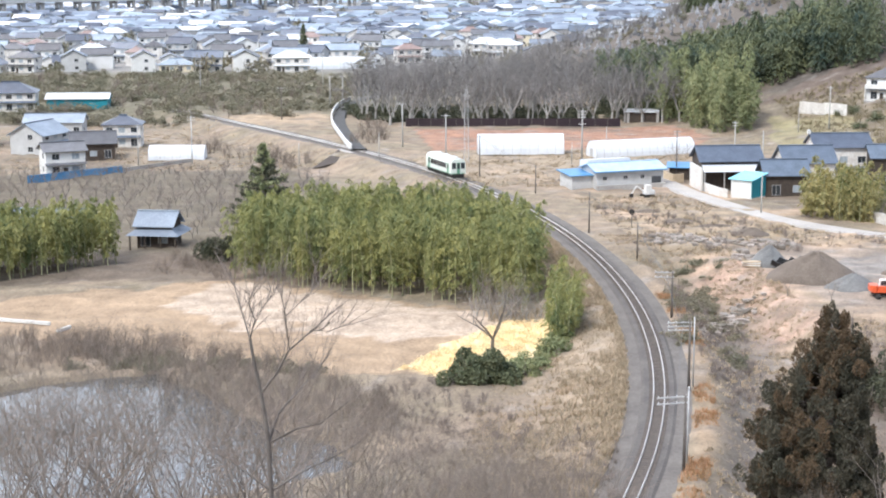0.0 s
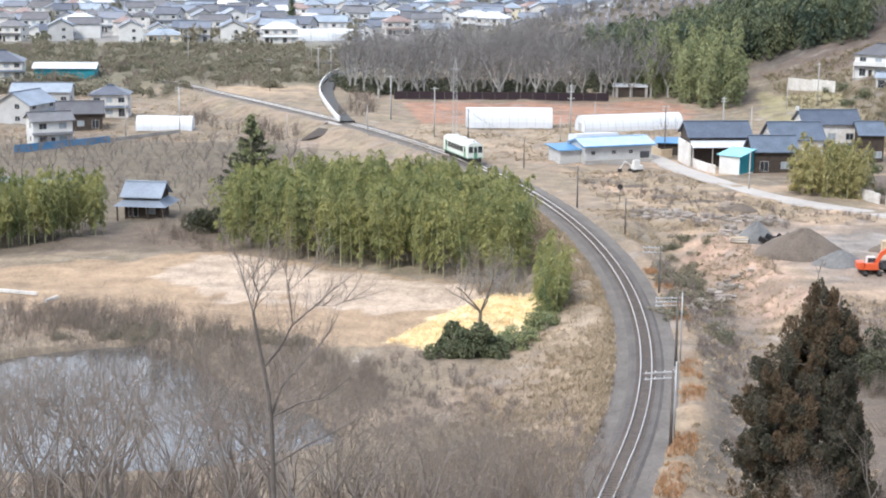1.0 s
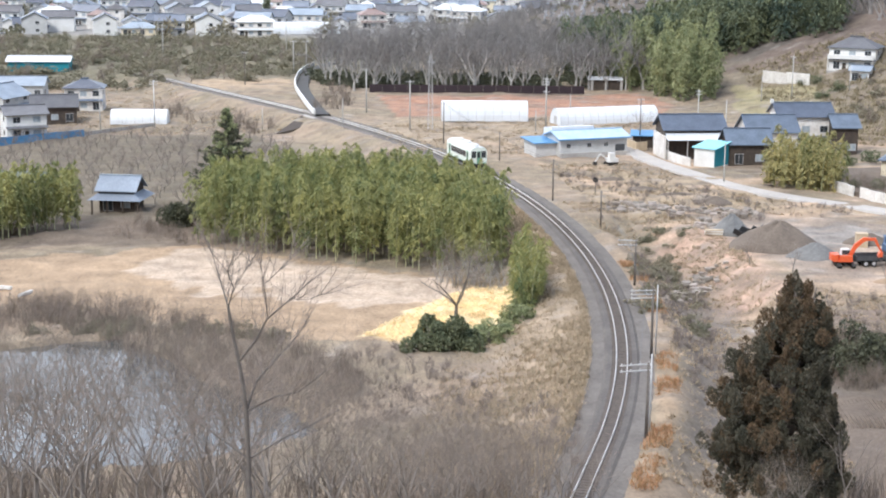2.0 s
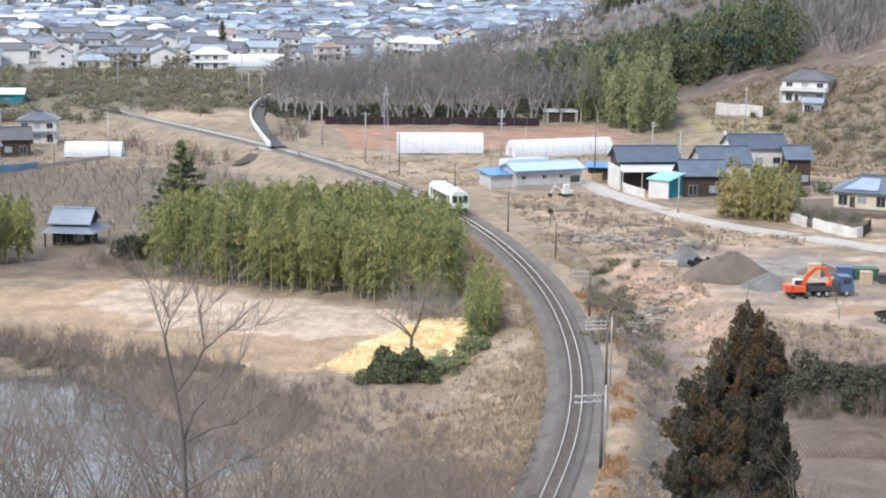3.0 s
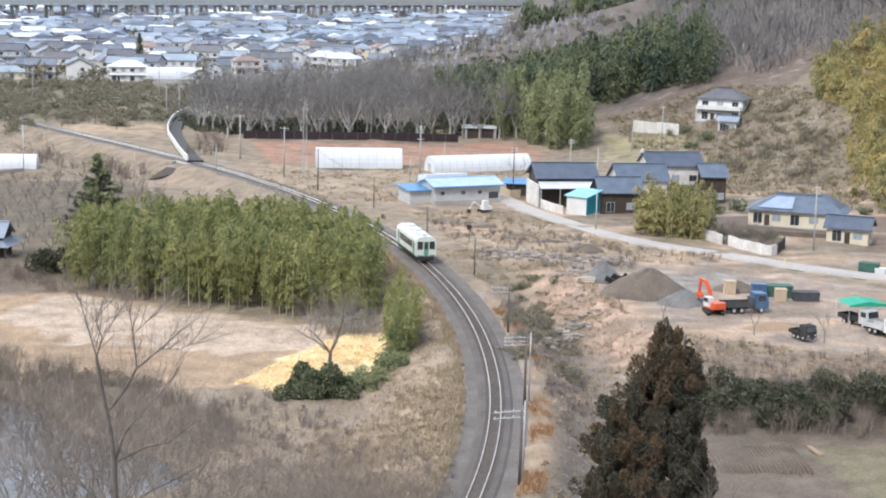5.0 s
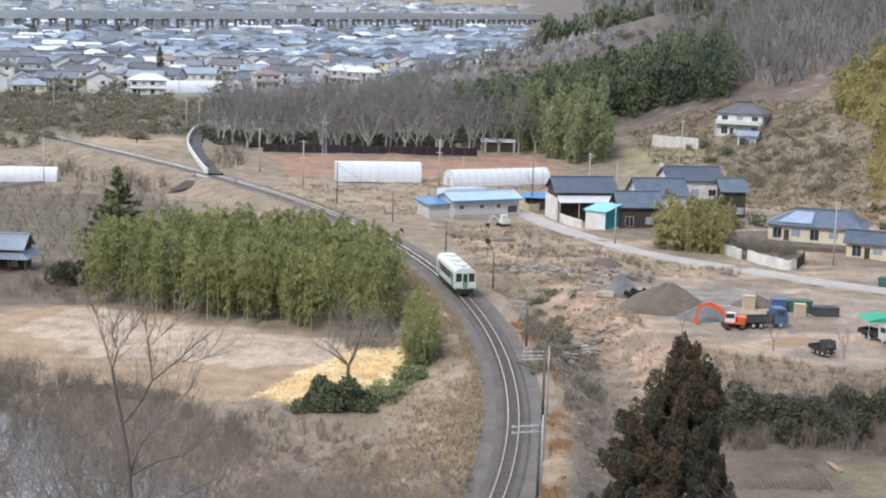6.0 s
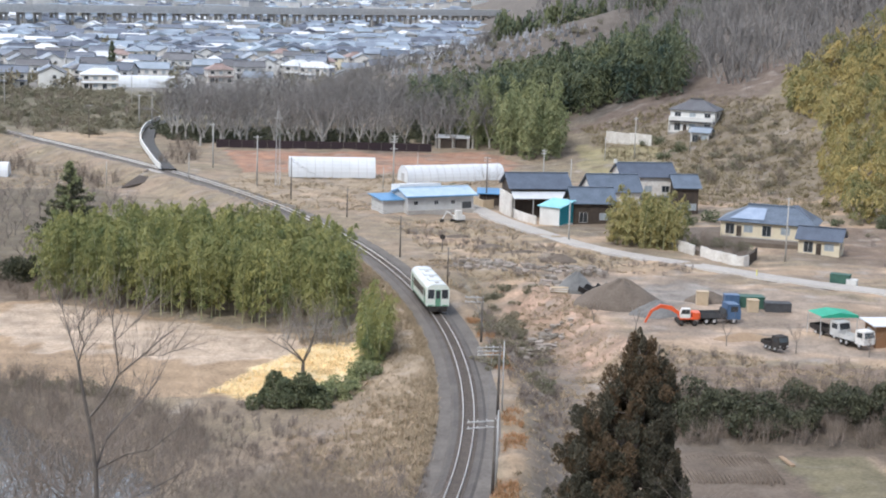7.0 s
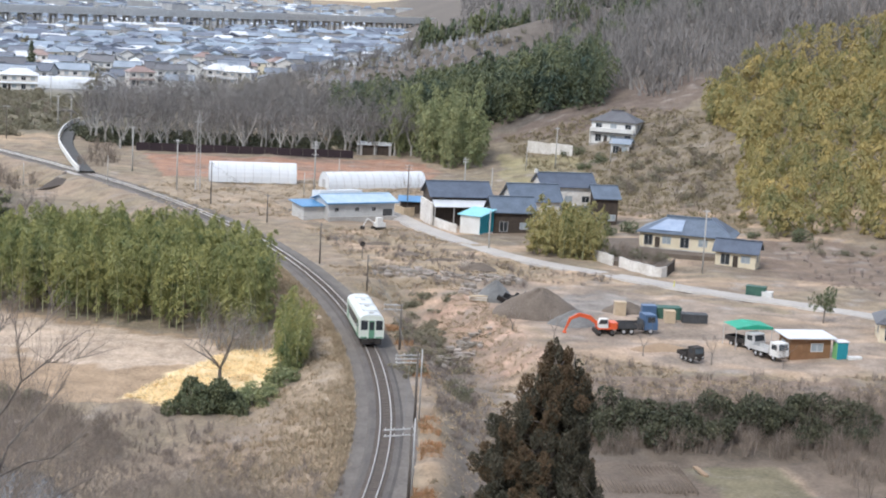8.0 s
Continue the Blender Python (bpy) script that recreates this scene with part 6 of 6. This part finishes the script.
def heap(x, y, rx, ry, h, m, label, seed, category="heap"):
    r = np.random.RandomState(seed)
    n, k = 40, 14
    v, f = [(0, 0, h)], []
    ph = r.uniform(0, 6.28, 6)
    for j in range(1, k + 1):
        s = j / k
        for i in range(n):
            a = i * math.tau / n
            w = 1 + 0.1 * math.sin(2 * a + ph[0]) + 0.07 * math.sin(3 * a + ph[1]) + 0.03 * math.sin(7 * a + ph[2] + s * 3)
            z = h * (1 - s ** 1.35) * (1 + 0.06 * math.sin(5 * a + ph[3] + 6 * s)) - (0.3 if j == k else 0) + r.normal(0, 0.03)
            v.append((rx * s * w * math.cos(a), ry * s * w * math.sin(a), z))
    f += [(0, 1 + i, 1 + (i + 1) % n) for i in range(n)]
    for j in range(k - 1):
        f += [(1 + j * n + i, 1 + (j + 1) * n + i, 1 + (j + 1) * n + (i + 1) % n, 1 + j * n + (i + 1) % n) for i in range(n)]
    ob = part("mound", Shape().add(v, f), m, None, "", pose(x, y, z_at(x, y)), True)
    return tagged(ob, label, category)


heap(51.8, 219.5, 6.4, 5.5, 3.7, SPOIL, "large grey-brown heap of spoil in the yard", 1)
heap(55.2, 212.0, 3.6, 2.8, 2.1, GRAVELGREY, "grey gravel heap beside the excavator", 2)
heap(65.5, 222.5, 3.6, 2.6, 1.4, SPOIL, "low dark heap of earth in the yard", 3)
heap(63.0, 197.5, 4.4, 2.0, 0.8, SANDY, "low ochre heap of sand", 4)
heap(49.5, 254.5, 3.0, 2.2, 1.2, SPOIL, "small brown heap of earth by the lane", 5)
heap(24.4, 317.5, 2.2, 1.4, 0.8, SPOIL, "small dark heap of earth beside the railway", 6)
for i, (x, y, s) in enumerate([(40, 268, 1.8), (45, 262, 2.2), (36, 278, 1.6)]):
    heap(x, y, s * 1.6, s, 0.5, SPOIL, "low mound of brown earth on the waste ground", 10 + i)


def slate_stack():
    heap(47.4, 230.2, 3.0, 2.6, 2.7, GRAVELGREY, "dark grey heap of stone dust in the yard", 9)
    t = thing("sheet_stack", pose(49.0, 228.2, 0, 0, 0, -20), "stack of dark roofing sheets leaning over pale boards", "building material")
    for i in range(6):
        part("sheet", Shape().box(-0.9, 0.9, -0.05, 0.05, 0, 1.5), SLATE, t, "", pose(-0.8 + i * 0.5, 0.3 * i - 0.8, 0, 50 - 20 * (i % 2), 25, 24 * i))
    for i in range(5):
        part("board", Shape().box(-1.3, 1.3, -0.5, 0.5, i * 0.16, i * 0.16 + 0.13), WHITE if i % 2 else BOARD, t, "", pose(-4.2, -1.6, 0, 0, 0, 6 * i))


slate_stack()


def rubble():
    """Broken stones in a row on the waste ground."""
    r = np.random.RandomState(71)
    t = thing("rubble", Matrix.Identity(4), "row of broken pale stones across the waste ground", "rubble", "", "stuff")
    s = Shape()
    for x, y in fill([(31, 250), (34, 256), (46, 249), (56, 247), (54, 242), (40, 244)], 170, 72) + fill([(42, 236), (45, 240), (48, 232), (45, 228)], 25, 73) + fill([(30, 186), (34, 196), (40, 206), (44, 212), (40, 215), (35, 205)], 60, 74):
        q = r.uniform(0.2, 0.6)
        z = z_at(x, y)
        pts = [Vector((x, y, z)) + Vector((a * q * r.uniform(0.6, 1.3), b * q * r.uniform(0.6, 1.3), c * q * r.uniform(0.5, 0.9) + q * 0.2)) for a in (-1, 1) for b in (-1, 1) for c in (-0.5, 1)]
        s.add(pts, [(0, 1, 3, 2), (4, 6, 7, 5), (0, 4, 5, 1), (2, 3, 7, 6), (0, 2, 6, 4), (1, 5, 7, 3)])
    part("stones", s, STONE, t)


rubble()


def wheel(parent, x, y, r=0.42, w=0.26):
    t = part("wheel", Shape().tube((-w / 2, 0, 0), (w / 2, 0, 0), r, r, 16), RUBBER, parent, "", pose(x, y, r))
    part("rim", Shape().tube((-w / 2 - 0.02, 0, 0), (w / 2 + 0.02, 0, 0), r * 0.55, r * 0.55, 12), GALV, t)


def truck(x, y, rz, label, paint, bed_mat, length=7.4, k=1.0, load=None, name="dump_truck"):
    """A tipper with its cab at the +y end."""
    t = thing(name, pose(x, y, z_at(x, y), 0, 0, rz) @ Matrix.Scale(k, 4), label, "truck")
    a = length / 2
    part("chassis", Shape().box(-0.5, 0.5, -a, a - 0.2, 0.55, 0.8), UNDER, t)
    cab = Shape().sweep([(a - 1.9, 0.6), (a, 0.6), (a, 1.6), (a - 0.25, 2.65), (a - 1.9, 2.7)], "x", -1.12, 1.12)
    part("cab", cab, paint, t)
    part("windscreen", Shape().add([(-0.98, a + 0.01, 1.62), (0.98, a + 0.01, 1.62), (0.95, a - 0.22, 2.52), (-0.95, a - 0.22, 2.52)], [(0, 1, 2, 3)]), GLASS, t)
    for s in (-1, 1):
        part("side_window", Shape().box(s * 1.13 - 0.012, s * 1.13 + 0.012, a - 1.5, a - 0.45, 1.65, 2.4), GLASS, t)
        part("headlight", Shape().box(s * 0.8 - 0.16, s * 0.8 + 0.16, a, a + 0.03, 0.85, 1.05), WHITE, t)
    bed = Shape().box(-1.15, 1.15, -a, a - 2.1, 0.85, 1.0).box(-1.15, -1.07, -a, a - 2.1, 1.0, 1.5).box(1.07, 1.15, -a, a - 2.1, 1.0, 1.5).box(-1.07, 1.07, -a, -a + 0.08, 1.0, 1.5).box(-1.07, 1.07, a - 2.2, a - 2.1, 1.0, 2.0)
    part("tipper_bed", bed, bed_mat, t)
    if load:
        part("load", Shape().add([(-1, -a + 0.2, 1.5), (1, -a + 0.2, 1.5), (1, a - 2.3, 1.5), (-1, a - 2.3, 1.5), (0, -0.6, 2.1)], [(0, 1, 4), (1, 2, 4), (2, 3, 4), (3, 0, 4)]), load, t)
    for wy in (a - 1.0, -a + 1.3, -a + 2.4):
        for s in (-1, 1):
            wheel(t, s * 0.98, wy)
    return t


truck(62.2, 207.6, -84, "blue tipper truck standing beside the excavator", STEELBLUE, SLATE, 6.2)
truck(76.6, 194.2, 205, "white tipper truck parked by the site hut", WHITE, GREYWALL, 6.0, 0.85)
truck(75.2, 199.5, 205, "grey flatbed truck under a green tarpaulin", GREYWALL, UNDER, 6.0, 0.9)
truck(65.2, 191.8, 205, "small black pickup truck on the yard", UNDER, UNDER, 4.6, 0.72, None, "pickup_truck")
tarp = thing("tarpaulin_shelter", pose(75.6, 199.8, 0, 0, 0, 14), "green tarpaulin stretched over the parked truck", "shelter")
part("sheet", Shape().add([(-2.9, -1.6, 3.0), (0, -1.6, 3.35), (2.9, -1.6, 2.9), (-2.9, 1.6, 3.2), (0, 1.6, 3.5), (2.9, 1.6, 3.1), (-2.9, -1.6, 2.8), (2.9, -1.6, 2.6)], [(0, 1, 4, 3), (1, 2, 5, 4), (0, 6, 7, 2, 1)]), GREENSHEET, tarp)
for sx in (-2.8, 2.8):
    for sy in (-1.5, 1.5):
        part("post", Shape().tube((sx, sy, -0.2), (sx, sy, 2.95), 0.05, 0.05, 6), GALV, tarp)
cabin = house("brown site hut with a flat white roof", 81.8, 195.2, 2, 5.6, 3.6, 1, BROWNWALL, WHITEROOF, "slope", 0.15, False, 0.0, 2.7, category="site hut", name="site_hut")
window(cabin, 0.9, -1.8, 1.0, 1.6, 1.0, "-y", CURTAIN, WHITE)
window(cabin, -2.8, 0.4, 1.0, 1.0, 1.0, "-x", CURTAIN, WHITE)
toilet = thing("portable_toilet", pose(86.0, 193.4, 0, 0, 0, 4), "turquoise portable toilet with a lime green door", "toilet")
part("body", Shape().box(-0.75, 0.75, -0.7, 0.7, 0.0, 2.35, 0.08), TEAL, toilet)
part("door", Shape().box(-0.8, -0.74, -0.6, 0.6, 0.1, 2.2), LIMEBOX, toilet)
part("roof", Shape().box(-0.85, 0.85, -0.8, 0.8, 2.35, 2.47, 0.1), WHITEROOF, toilet)
tub = thing("water_tank", pose(87.6, 192.4, 0), "low white plastic water tank beside the toilet", "tank")
part("body", Shape().box(-0.9, 0.9, -0.5, 0.5, 0, 0.6, 0.15), WHITE, tub)


def crate(x, y, rz, w, d, h, m, label, name="container"):
    t = thing(name, pose(x, y, z_at(x, y), 0, 0, rz), label, "container")
    part("body", Shape().box(-w / 2, w / 2, -d / 2, d / 2, -0.1, h, 0.04), m, t)
    part("rim", Shape().box(-w / 2 - 0.05, w / 2 + 0.05, -d / 2 - 0.05, d / 2 + 0.05, h - 0.12, h - 0.02), m, t)


crate(63.6, 219.6, -6, 1.6, 1.4, 2.0, BOARD, "pale board crate standing in the yard", "crate")
crate(66.9, 216.4, -6, 2.0, 1.6, 2.2, STEELBLUE, "blue steel container in the yard")
crate(69.8, 217.6, -6, 4.2, 2.2, 1.8, GREENBOX, "dark green steel container in the yard")
crate(69.2, 213.8, -6, 1.5, 1.4, 2.0, BOARD, "pale board crate standing in the yard", "crate")
crate(73.0, 214.4, -10, 3.6, 2.0, 1.5, SLATE, "low dark blue skip in the yard", "skip")
crate(90.4, 236.6, -30, 3.0, 1.8, 1.6, GREENBOX, "teal bin beside the lane", "bin")
crate(91.8, 235.4, -30, 1.6, 1.2, 1.0, WHITE, "white crate beside the lane", "crate")
lone = thing("evergreen_tree", pose(93.4, 216.8, 0), "small dark rounded evergreen tree beside the lane", "tree")
part("trunk", Shape().tube((0, 0, -0.3), (0.1, 0, 2.6), 0.16, 0.1, 8), BARK, lone)
part("crown", fast_mesh("crown", *(lambda q: (q[0] * [1.9, 1.9, 3.0] + [0, 0, 1.7], q[1]))(bush_leaves(171, 900, 0.16, 0.9)), EVERGREEN), EVERGREEN, lone)
cone = thing("marker_post", pose(78.6, 241.6, 0), "bright yellow marker post beside the lane", "post")
part("post", Shape().tube((0, 0, -0.2), (0, 0, 1.2), 0.12, 0.1, 8), mat("yellow paint", (0.7, 0.66, 0.2)), cone)
signal = thing("round_sign", pose(31.2, 262.5, 0, 0, 0, 5), "black round signal disc on a post by the railway", "signal")
part("post", Shape().tube((0, 0, -0.3), (0, 0, 2.6), 0.07, 0.07, 8), DARKPOLE, signal)
part("disc", Shape().tube((0, -0.06, 2.5), (0, 0.06, 2.5), 0.45, 0.45, 20), UNDER, signal)
digger = thing("mini_excavator", pose(38, 296, 0, 0, 0, 110), "small white excavator parked by the warehouse", "excavator")
part("tracks", Shape().box(-1.0, -0.6, -1.1, 1.1, 0, 0.5, 0.15).box(0.6, 1.0, -1.1, 1.1, 0, 0.5, 0.15).box(-0.6, 0.6, -0.5, 0.5, 0.2, 0.55), RUBBER, digger)
part("body", Shape().box(-0.9, 0.9, -1.2, 0.7, 0.55, 1.25, 0.2), WHITE, digger)
part("cab", Shape().box(-0.85, 0.1, -0.5, 0.7, 1.25, 2.3, 0.1), WHITE, digger)
part("boom", Shape().tube((0.2, 0.6, 1.0), (0.2, 2.2, 2.1), 0.15, 0.12, 6).tube((0.2, 2.2, 2.1), (0.2, 3.2, 0.6), 0.12, 0.09, 6), WHITE, digger)
part("bucket", Shape().box(-0.15, 0.55, 2.9, 3.5, 0.1, 0.7, 0.1), UNDER, digger)


def excavator():
    """Crawler excavator whose upper works slew; its arm points along +x."""
    t = thing("excavator", pose(57.7, 206.6, 0.0) @ Matrix.Scale(0.8, 4), "orange crawler excavator loading spoil into a blue truck", "excavator")
    for s in (-1, 1):
        tr = part("track", Shape().sweep([(-1.6, 0.0), (1.6, 0.0), (1.95, 0.4), (1.6, 0.8), (-1.6, 0.8), (-1.95, 0.4)], "x", s * 1.15 - 0.28, s * 1.15 + 0.28), RUBBER, t)
        for k in (-1.3, -0.45, 0.45, 1.3):
            part("roller", Shape().tube((s * 1.15 - 0.3, k, 0.4), (s * 1.15 + 0.3, k, 0.4), 0.24, 0.24, 10), UNDER, tr)
    part("turntable", Shape().tube((0, 0, 0.55), (0, 0, 1.0), 0.75, 0.75, 18).box(-1.0, 1.0, -0.5, 0.5, 0.35, 0.7), UNDER, t)
    up = part("upper_body", Shape().box(-2.0, 1.2, -1.25, 1.25, 1.0, 1.25, 0.1).box(-2.3, -1.0, -1.3, 1.3, 1.15, 2.15, 0.35).box(-1.0, 1.1, -1.25, -0.2, 1.25, 1.95, 0.08), ORANGE, t)
    part("cab", Shape().sweep([(-0.55, 1.25), (1.1, 1.25), (1.15, 2.0), (0.85, 2.85), (-0.5, 2.85)], "y", 0.25, 1.25), WHITE, up, "white cab with dark windows")
    part("cab_window", Shape().sweep([(-0.4, 1.95), (1.12, 1.95), (0.86, 2.7), (-0.4, 2.7)], "y", 0.22, 1.28), GLASS, up)
    boom = part("boom", Shape().sweep([(-0.2, 0.1), (0.25, -0.15), (0.95, 1.9), (2.0, 3.2), (3.55, 3.6), (3.5, 3.95), (1.7, 3.75), (0.35, 2.3)], "y", -0.22, 0.22), ORANGE, up, "", pose(0.7, -0.05, 1.5))
    stick = part("stick", Shape().sweep([(-0.3, 0.15), (0.2, 0.25), (1.0, -2.2), (0.8, -2.3)], "y", -0.16, 0.16).sweep([(0.7, -2.1), (1.15, -2.3), (1.0, -3.0), (0.3, -3.1), (0.25, -2.7)], "y", -0.45, 0.45), ORANGE, up, "", pose(4.2, -0.05, 5.25))
    return t, up, boom, stick


digger_thing, digger_up, digger_boom, digger_stick = excavator()

# ---- the train ----


def railcar():
    """A single diesel railcar, 14 m long; its front is at +y and the rails' top at z = 0."""
    t = thing("railcar", Matrix.Identity(4), "pale green and white single diesel railcar on the curve", "train")
    L, W = 7.0, 1.52
    prof = [(-W, 0.98), (-W, 2.9), (-W + 0.1, 3.3), (-W + 0.42, 3.56), (-0.6, 3.68), (0.6, 3.68), (W - 0.42, 3.56), (W - 0.1, 3.3), (W, 2.9), (W, 0.98)]
    part("body", Shape().sweep(prof, "y", -L + 0.12, L - 0.12), TRAINBODY, t)
    roof = [(-W + 0.06, 3.26), (-W + 0.4, 3.585), (-0.6, 3.71), (0.6, 3.71), (W - 0.4, 3.585), (W - 0.06, 3.26)]
    part("roof", Shape().sweep(roof, "y", -L + 0.1, L - 0.1), TRAINROOF, t)
    for y0, ln in ((3.6, 2.2), (-0.6, 2.2), (-4.6, 1.8)):
        part("roof_unit", Shape().box(-0.85, 0.85, y0 - ln / 2, y0 + ln / 2, 3.7, 3.84, 0.12), TRAINROOF, t)
    for y0 in (1.4, -2.6, 5.8):
        part("roof_vent", Shape().box(-0.28, 0.28, y0 - 0.35, y0 + 0.35, 3.7, 3.86, 0.06), GREYWALL, t)
    for s in (-1, 1):
        x0 = s * (W + 0.004)
        part("green_band", Shape().box(min(x0, x0 + s * 0.01), max(x0, x0 + s * 0.01), -L + 0.14, L - 0.14, 0.98, 1.1), TRAINGREEN, t)
        for k in (-5.3, 5.2):
            d = part("side_door", Shape().box(min(x0, x0 + s * 0.018), max(x0, x0 + s * 0.018), k - 0.5, k + 0.5, 1.02, 2.95), TRAINGREEN, t)
            part("pane", Shape().box(min(x0, x0 + s * 0.028), max(x0, x0 + s * 0.028), k - 0.34, k + 0.34, 1.95, 2.75), GLASS, d)
        for i in range(5):
            k = -3.55 + i * 1.75
            part("side_window", Shape().box(min(x0, x0 + s * 0.02), max(x0, x0 + s * 0.02), k - 0.82, k + 0.82, 1.85, 2.8), GLASS, t)
    for e in (-1, 1):
        f = Shape().sweep([(-W, 0.98), (-W, 2.9), (-W + 0.1, 3.3), (-W + 0.42, 3.56), (0, 3.66), (W - 0.42, 3.56), (W - 0.1, 3.3), (W, 2.9), (W, 0.98)], "y", *sorted((e * (L - 0.13), e * L)))
        end = part("end_panel", f, TRAINBODY, t)
        y0 = e * L
        lo, hi = sorted((y0, y0 + e * 0.02))
        for s in (-1, 1):
            part("cab_window", Shape().box(s * 0.92 - 0.42, s * 0.92 + 0.42, lo, hi, 1.95, 3.05), GLASS, end)
            part("lower_panel", Shape().box(s * 0.95 - 0.4, s * 0.95 + 0.4, lo, hi, 1.0, 1.16), TRAINGREEN, end)
            part("headlight", Shape().tube((s * 0.95, y0, 1.62), (s * 0.95, y0 + e * 0.05, 1.62), 0.12, 0.12, 12), WHITE, end)
        lo2, hi2 = sorted((y0, y0 + e * 0.07))
        part("gangway_frame", Shape().box(-0.47, -0.36, lo2, hi2, 1.0, 3.15).box(0.36, 0.47, lo2, hi2, 1.0, 3.15).box(-0.36, 0.36, lo2, hi2, 3.05, 3.15), TRAINBODY, end)
        part("gangway_door", Shape().box(-0.36, 0.36, lo, hi, 1.0, 3.05), TRAINGREEN, end)
        part("door_pane", Shape().box(-0.26, 0.26, *sorted((y0 + e * 0.02, y0 + e * 0.032)), 1.95, 2.9), GLASS, end)
        part("coupler", Shape().box(-0.2, 0.2, *sorted((y0 - e * 0.3, y0 + e * 0.45)), 0.65, 1.0, 0.05), UNDER, t)
        part("skirt", Shape().box(-1.25, 1.25, *sorted((y0 - e * 0.5, y0 - e * 0.05)), 0.3, 0.98, 0.1), UNDER, t)
    part("underframe", Shape().box(-1.25, 1.25, -3.0, 3.0, 0.35, 0.98, 0.05).box(-1.3, 1.3, -6.6, 6.6, 0.8, 0.99), UNDER, t)
    for k in (-4.7, 4.7):
        bogie = part("bogie", Shape().box(-1.15, -0.95, -1.7, 1.7, 0.3, 0.62, 0.05).box(0.95, 1.15, -1.7, 1.7, 0.3, 0.62, 0.05).box(-0.95, 0.95, -0.3, 0.3, 0.35, 0.7), UNDER, t, "", pose(0, k, 0))
        for q in (-1.05, 1.05):
            part("wheelset", Shape().tube((-0.62, q, 0.43), (-0.5, q, 0.43), 0.43, 0.43, 18).tube((0.5, q, 0.43), (0.62, q, 0.43), 0.43, 0.43, 18).tube((-0.6, q, 0.43), (0.6, q, 0.43), 0.09, 0.09, 8), UNDER, bogie)
    return t


train = railcar()
train.scale = (1.02, 1.0, 1.1)


def train_pose(t):
    """The railcar on the rails, with its front where it is at t seconds."""
    left = 8.0 - t
    front = 195.4 + 15.3 * left

    def on(y):
        return Vector((float(track_x(y)), y))

    a, b = on(front + 2.3), on(front + 11.7)
    d = (a - b).normalized()
    c = (a + b) / 2
    return pose(c.x, c.y, 0.26, 0, 0, math.degrees(math.atan2(-d.x, d.y)))


def motions():
    walk(train, [(i * 0.5, train_pose(i * 0.5)) for i in range(17)])
    slew = [(0.0, -4), (2.5, -2), (3.0, 2), (3.5, 12), (4.0, 38), (4.5, 72), (5.2, 118), (5.8, 152), (6.0, 160), (6.5, 172), (7.0, 176), (8.0, 178)]
    walk(digger_up, [(t, pose(0, 0, 0, 0, 0, a)) for t, a in slew])
    reach = [(0.0, -14), (2.5, -10), (3.0, -4), (3.5, 12), (4.0, 16), (4.5, 14), (6.0, -6), (6.5, -20), (7.0, -22), (7.5, -10), (8.0, -16)]
    lower = [(0.0, 10), (2.5, 8), (3.0, 5), (3.5, 0), (4.0, -2), (4.5, 0), (6.0, 24), (6.5, 38), (7.0, 40), (7.5, 34), (8.0, 36)]
    walk(digger_boom, [(t, pose(0.7, -0.05, 1.5, 0, a, 0)) for t, a in lower])
    rows = []
    for (t, a), (_, b) in zip(reach, lower):
        tip = pose(0.7, -0.05, 1.5, 0, b, 0) @ Vector((3.5, 0, 3.75))
        rows.append((t, pose(tip.x, tip.y, tip.z, 0, a + b * 0.4, 0)))
    walk(digger_stick, rows)


motions()
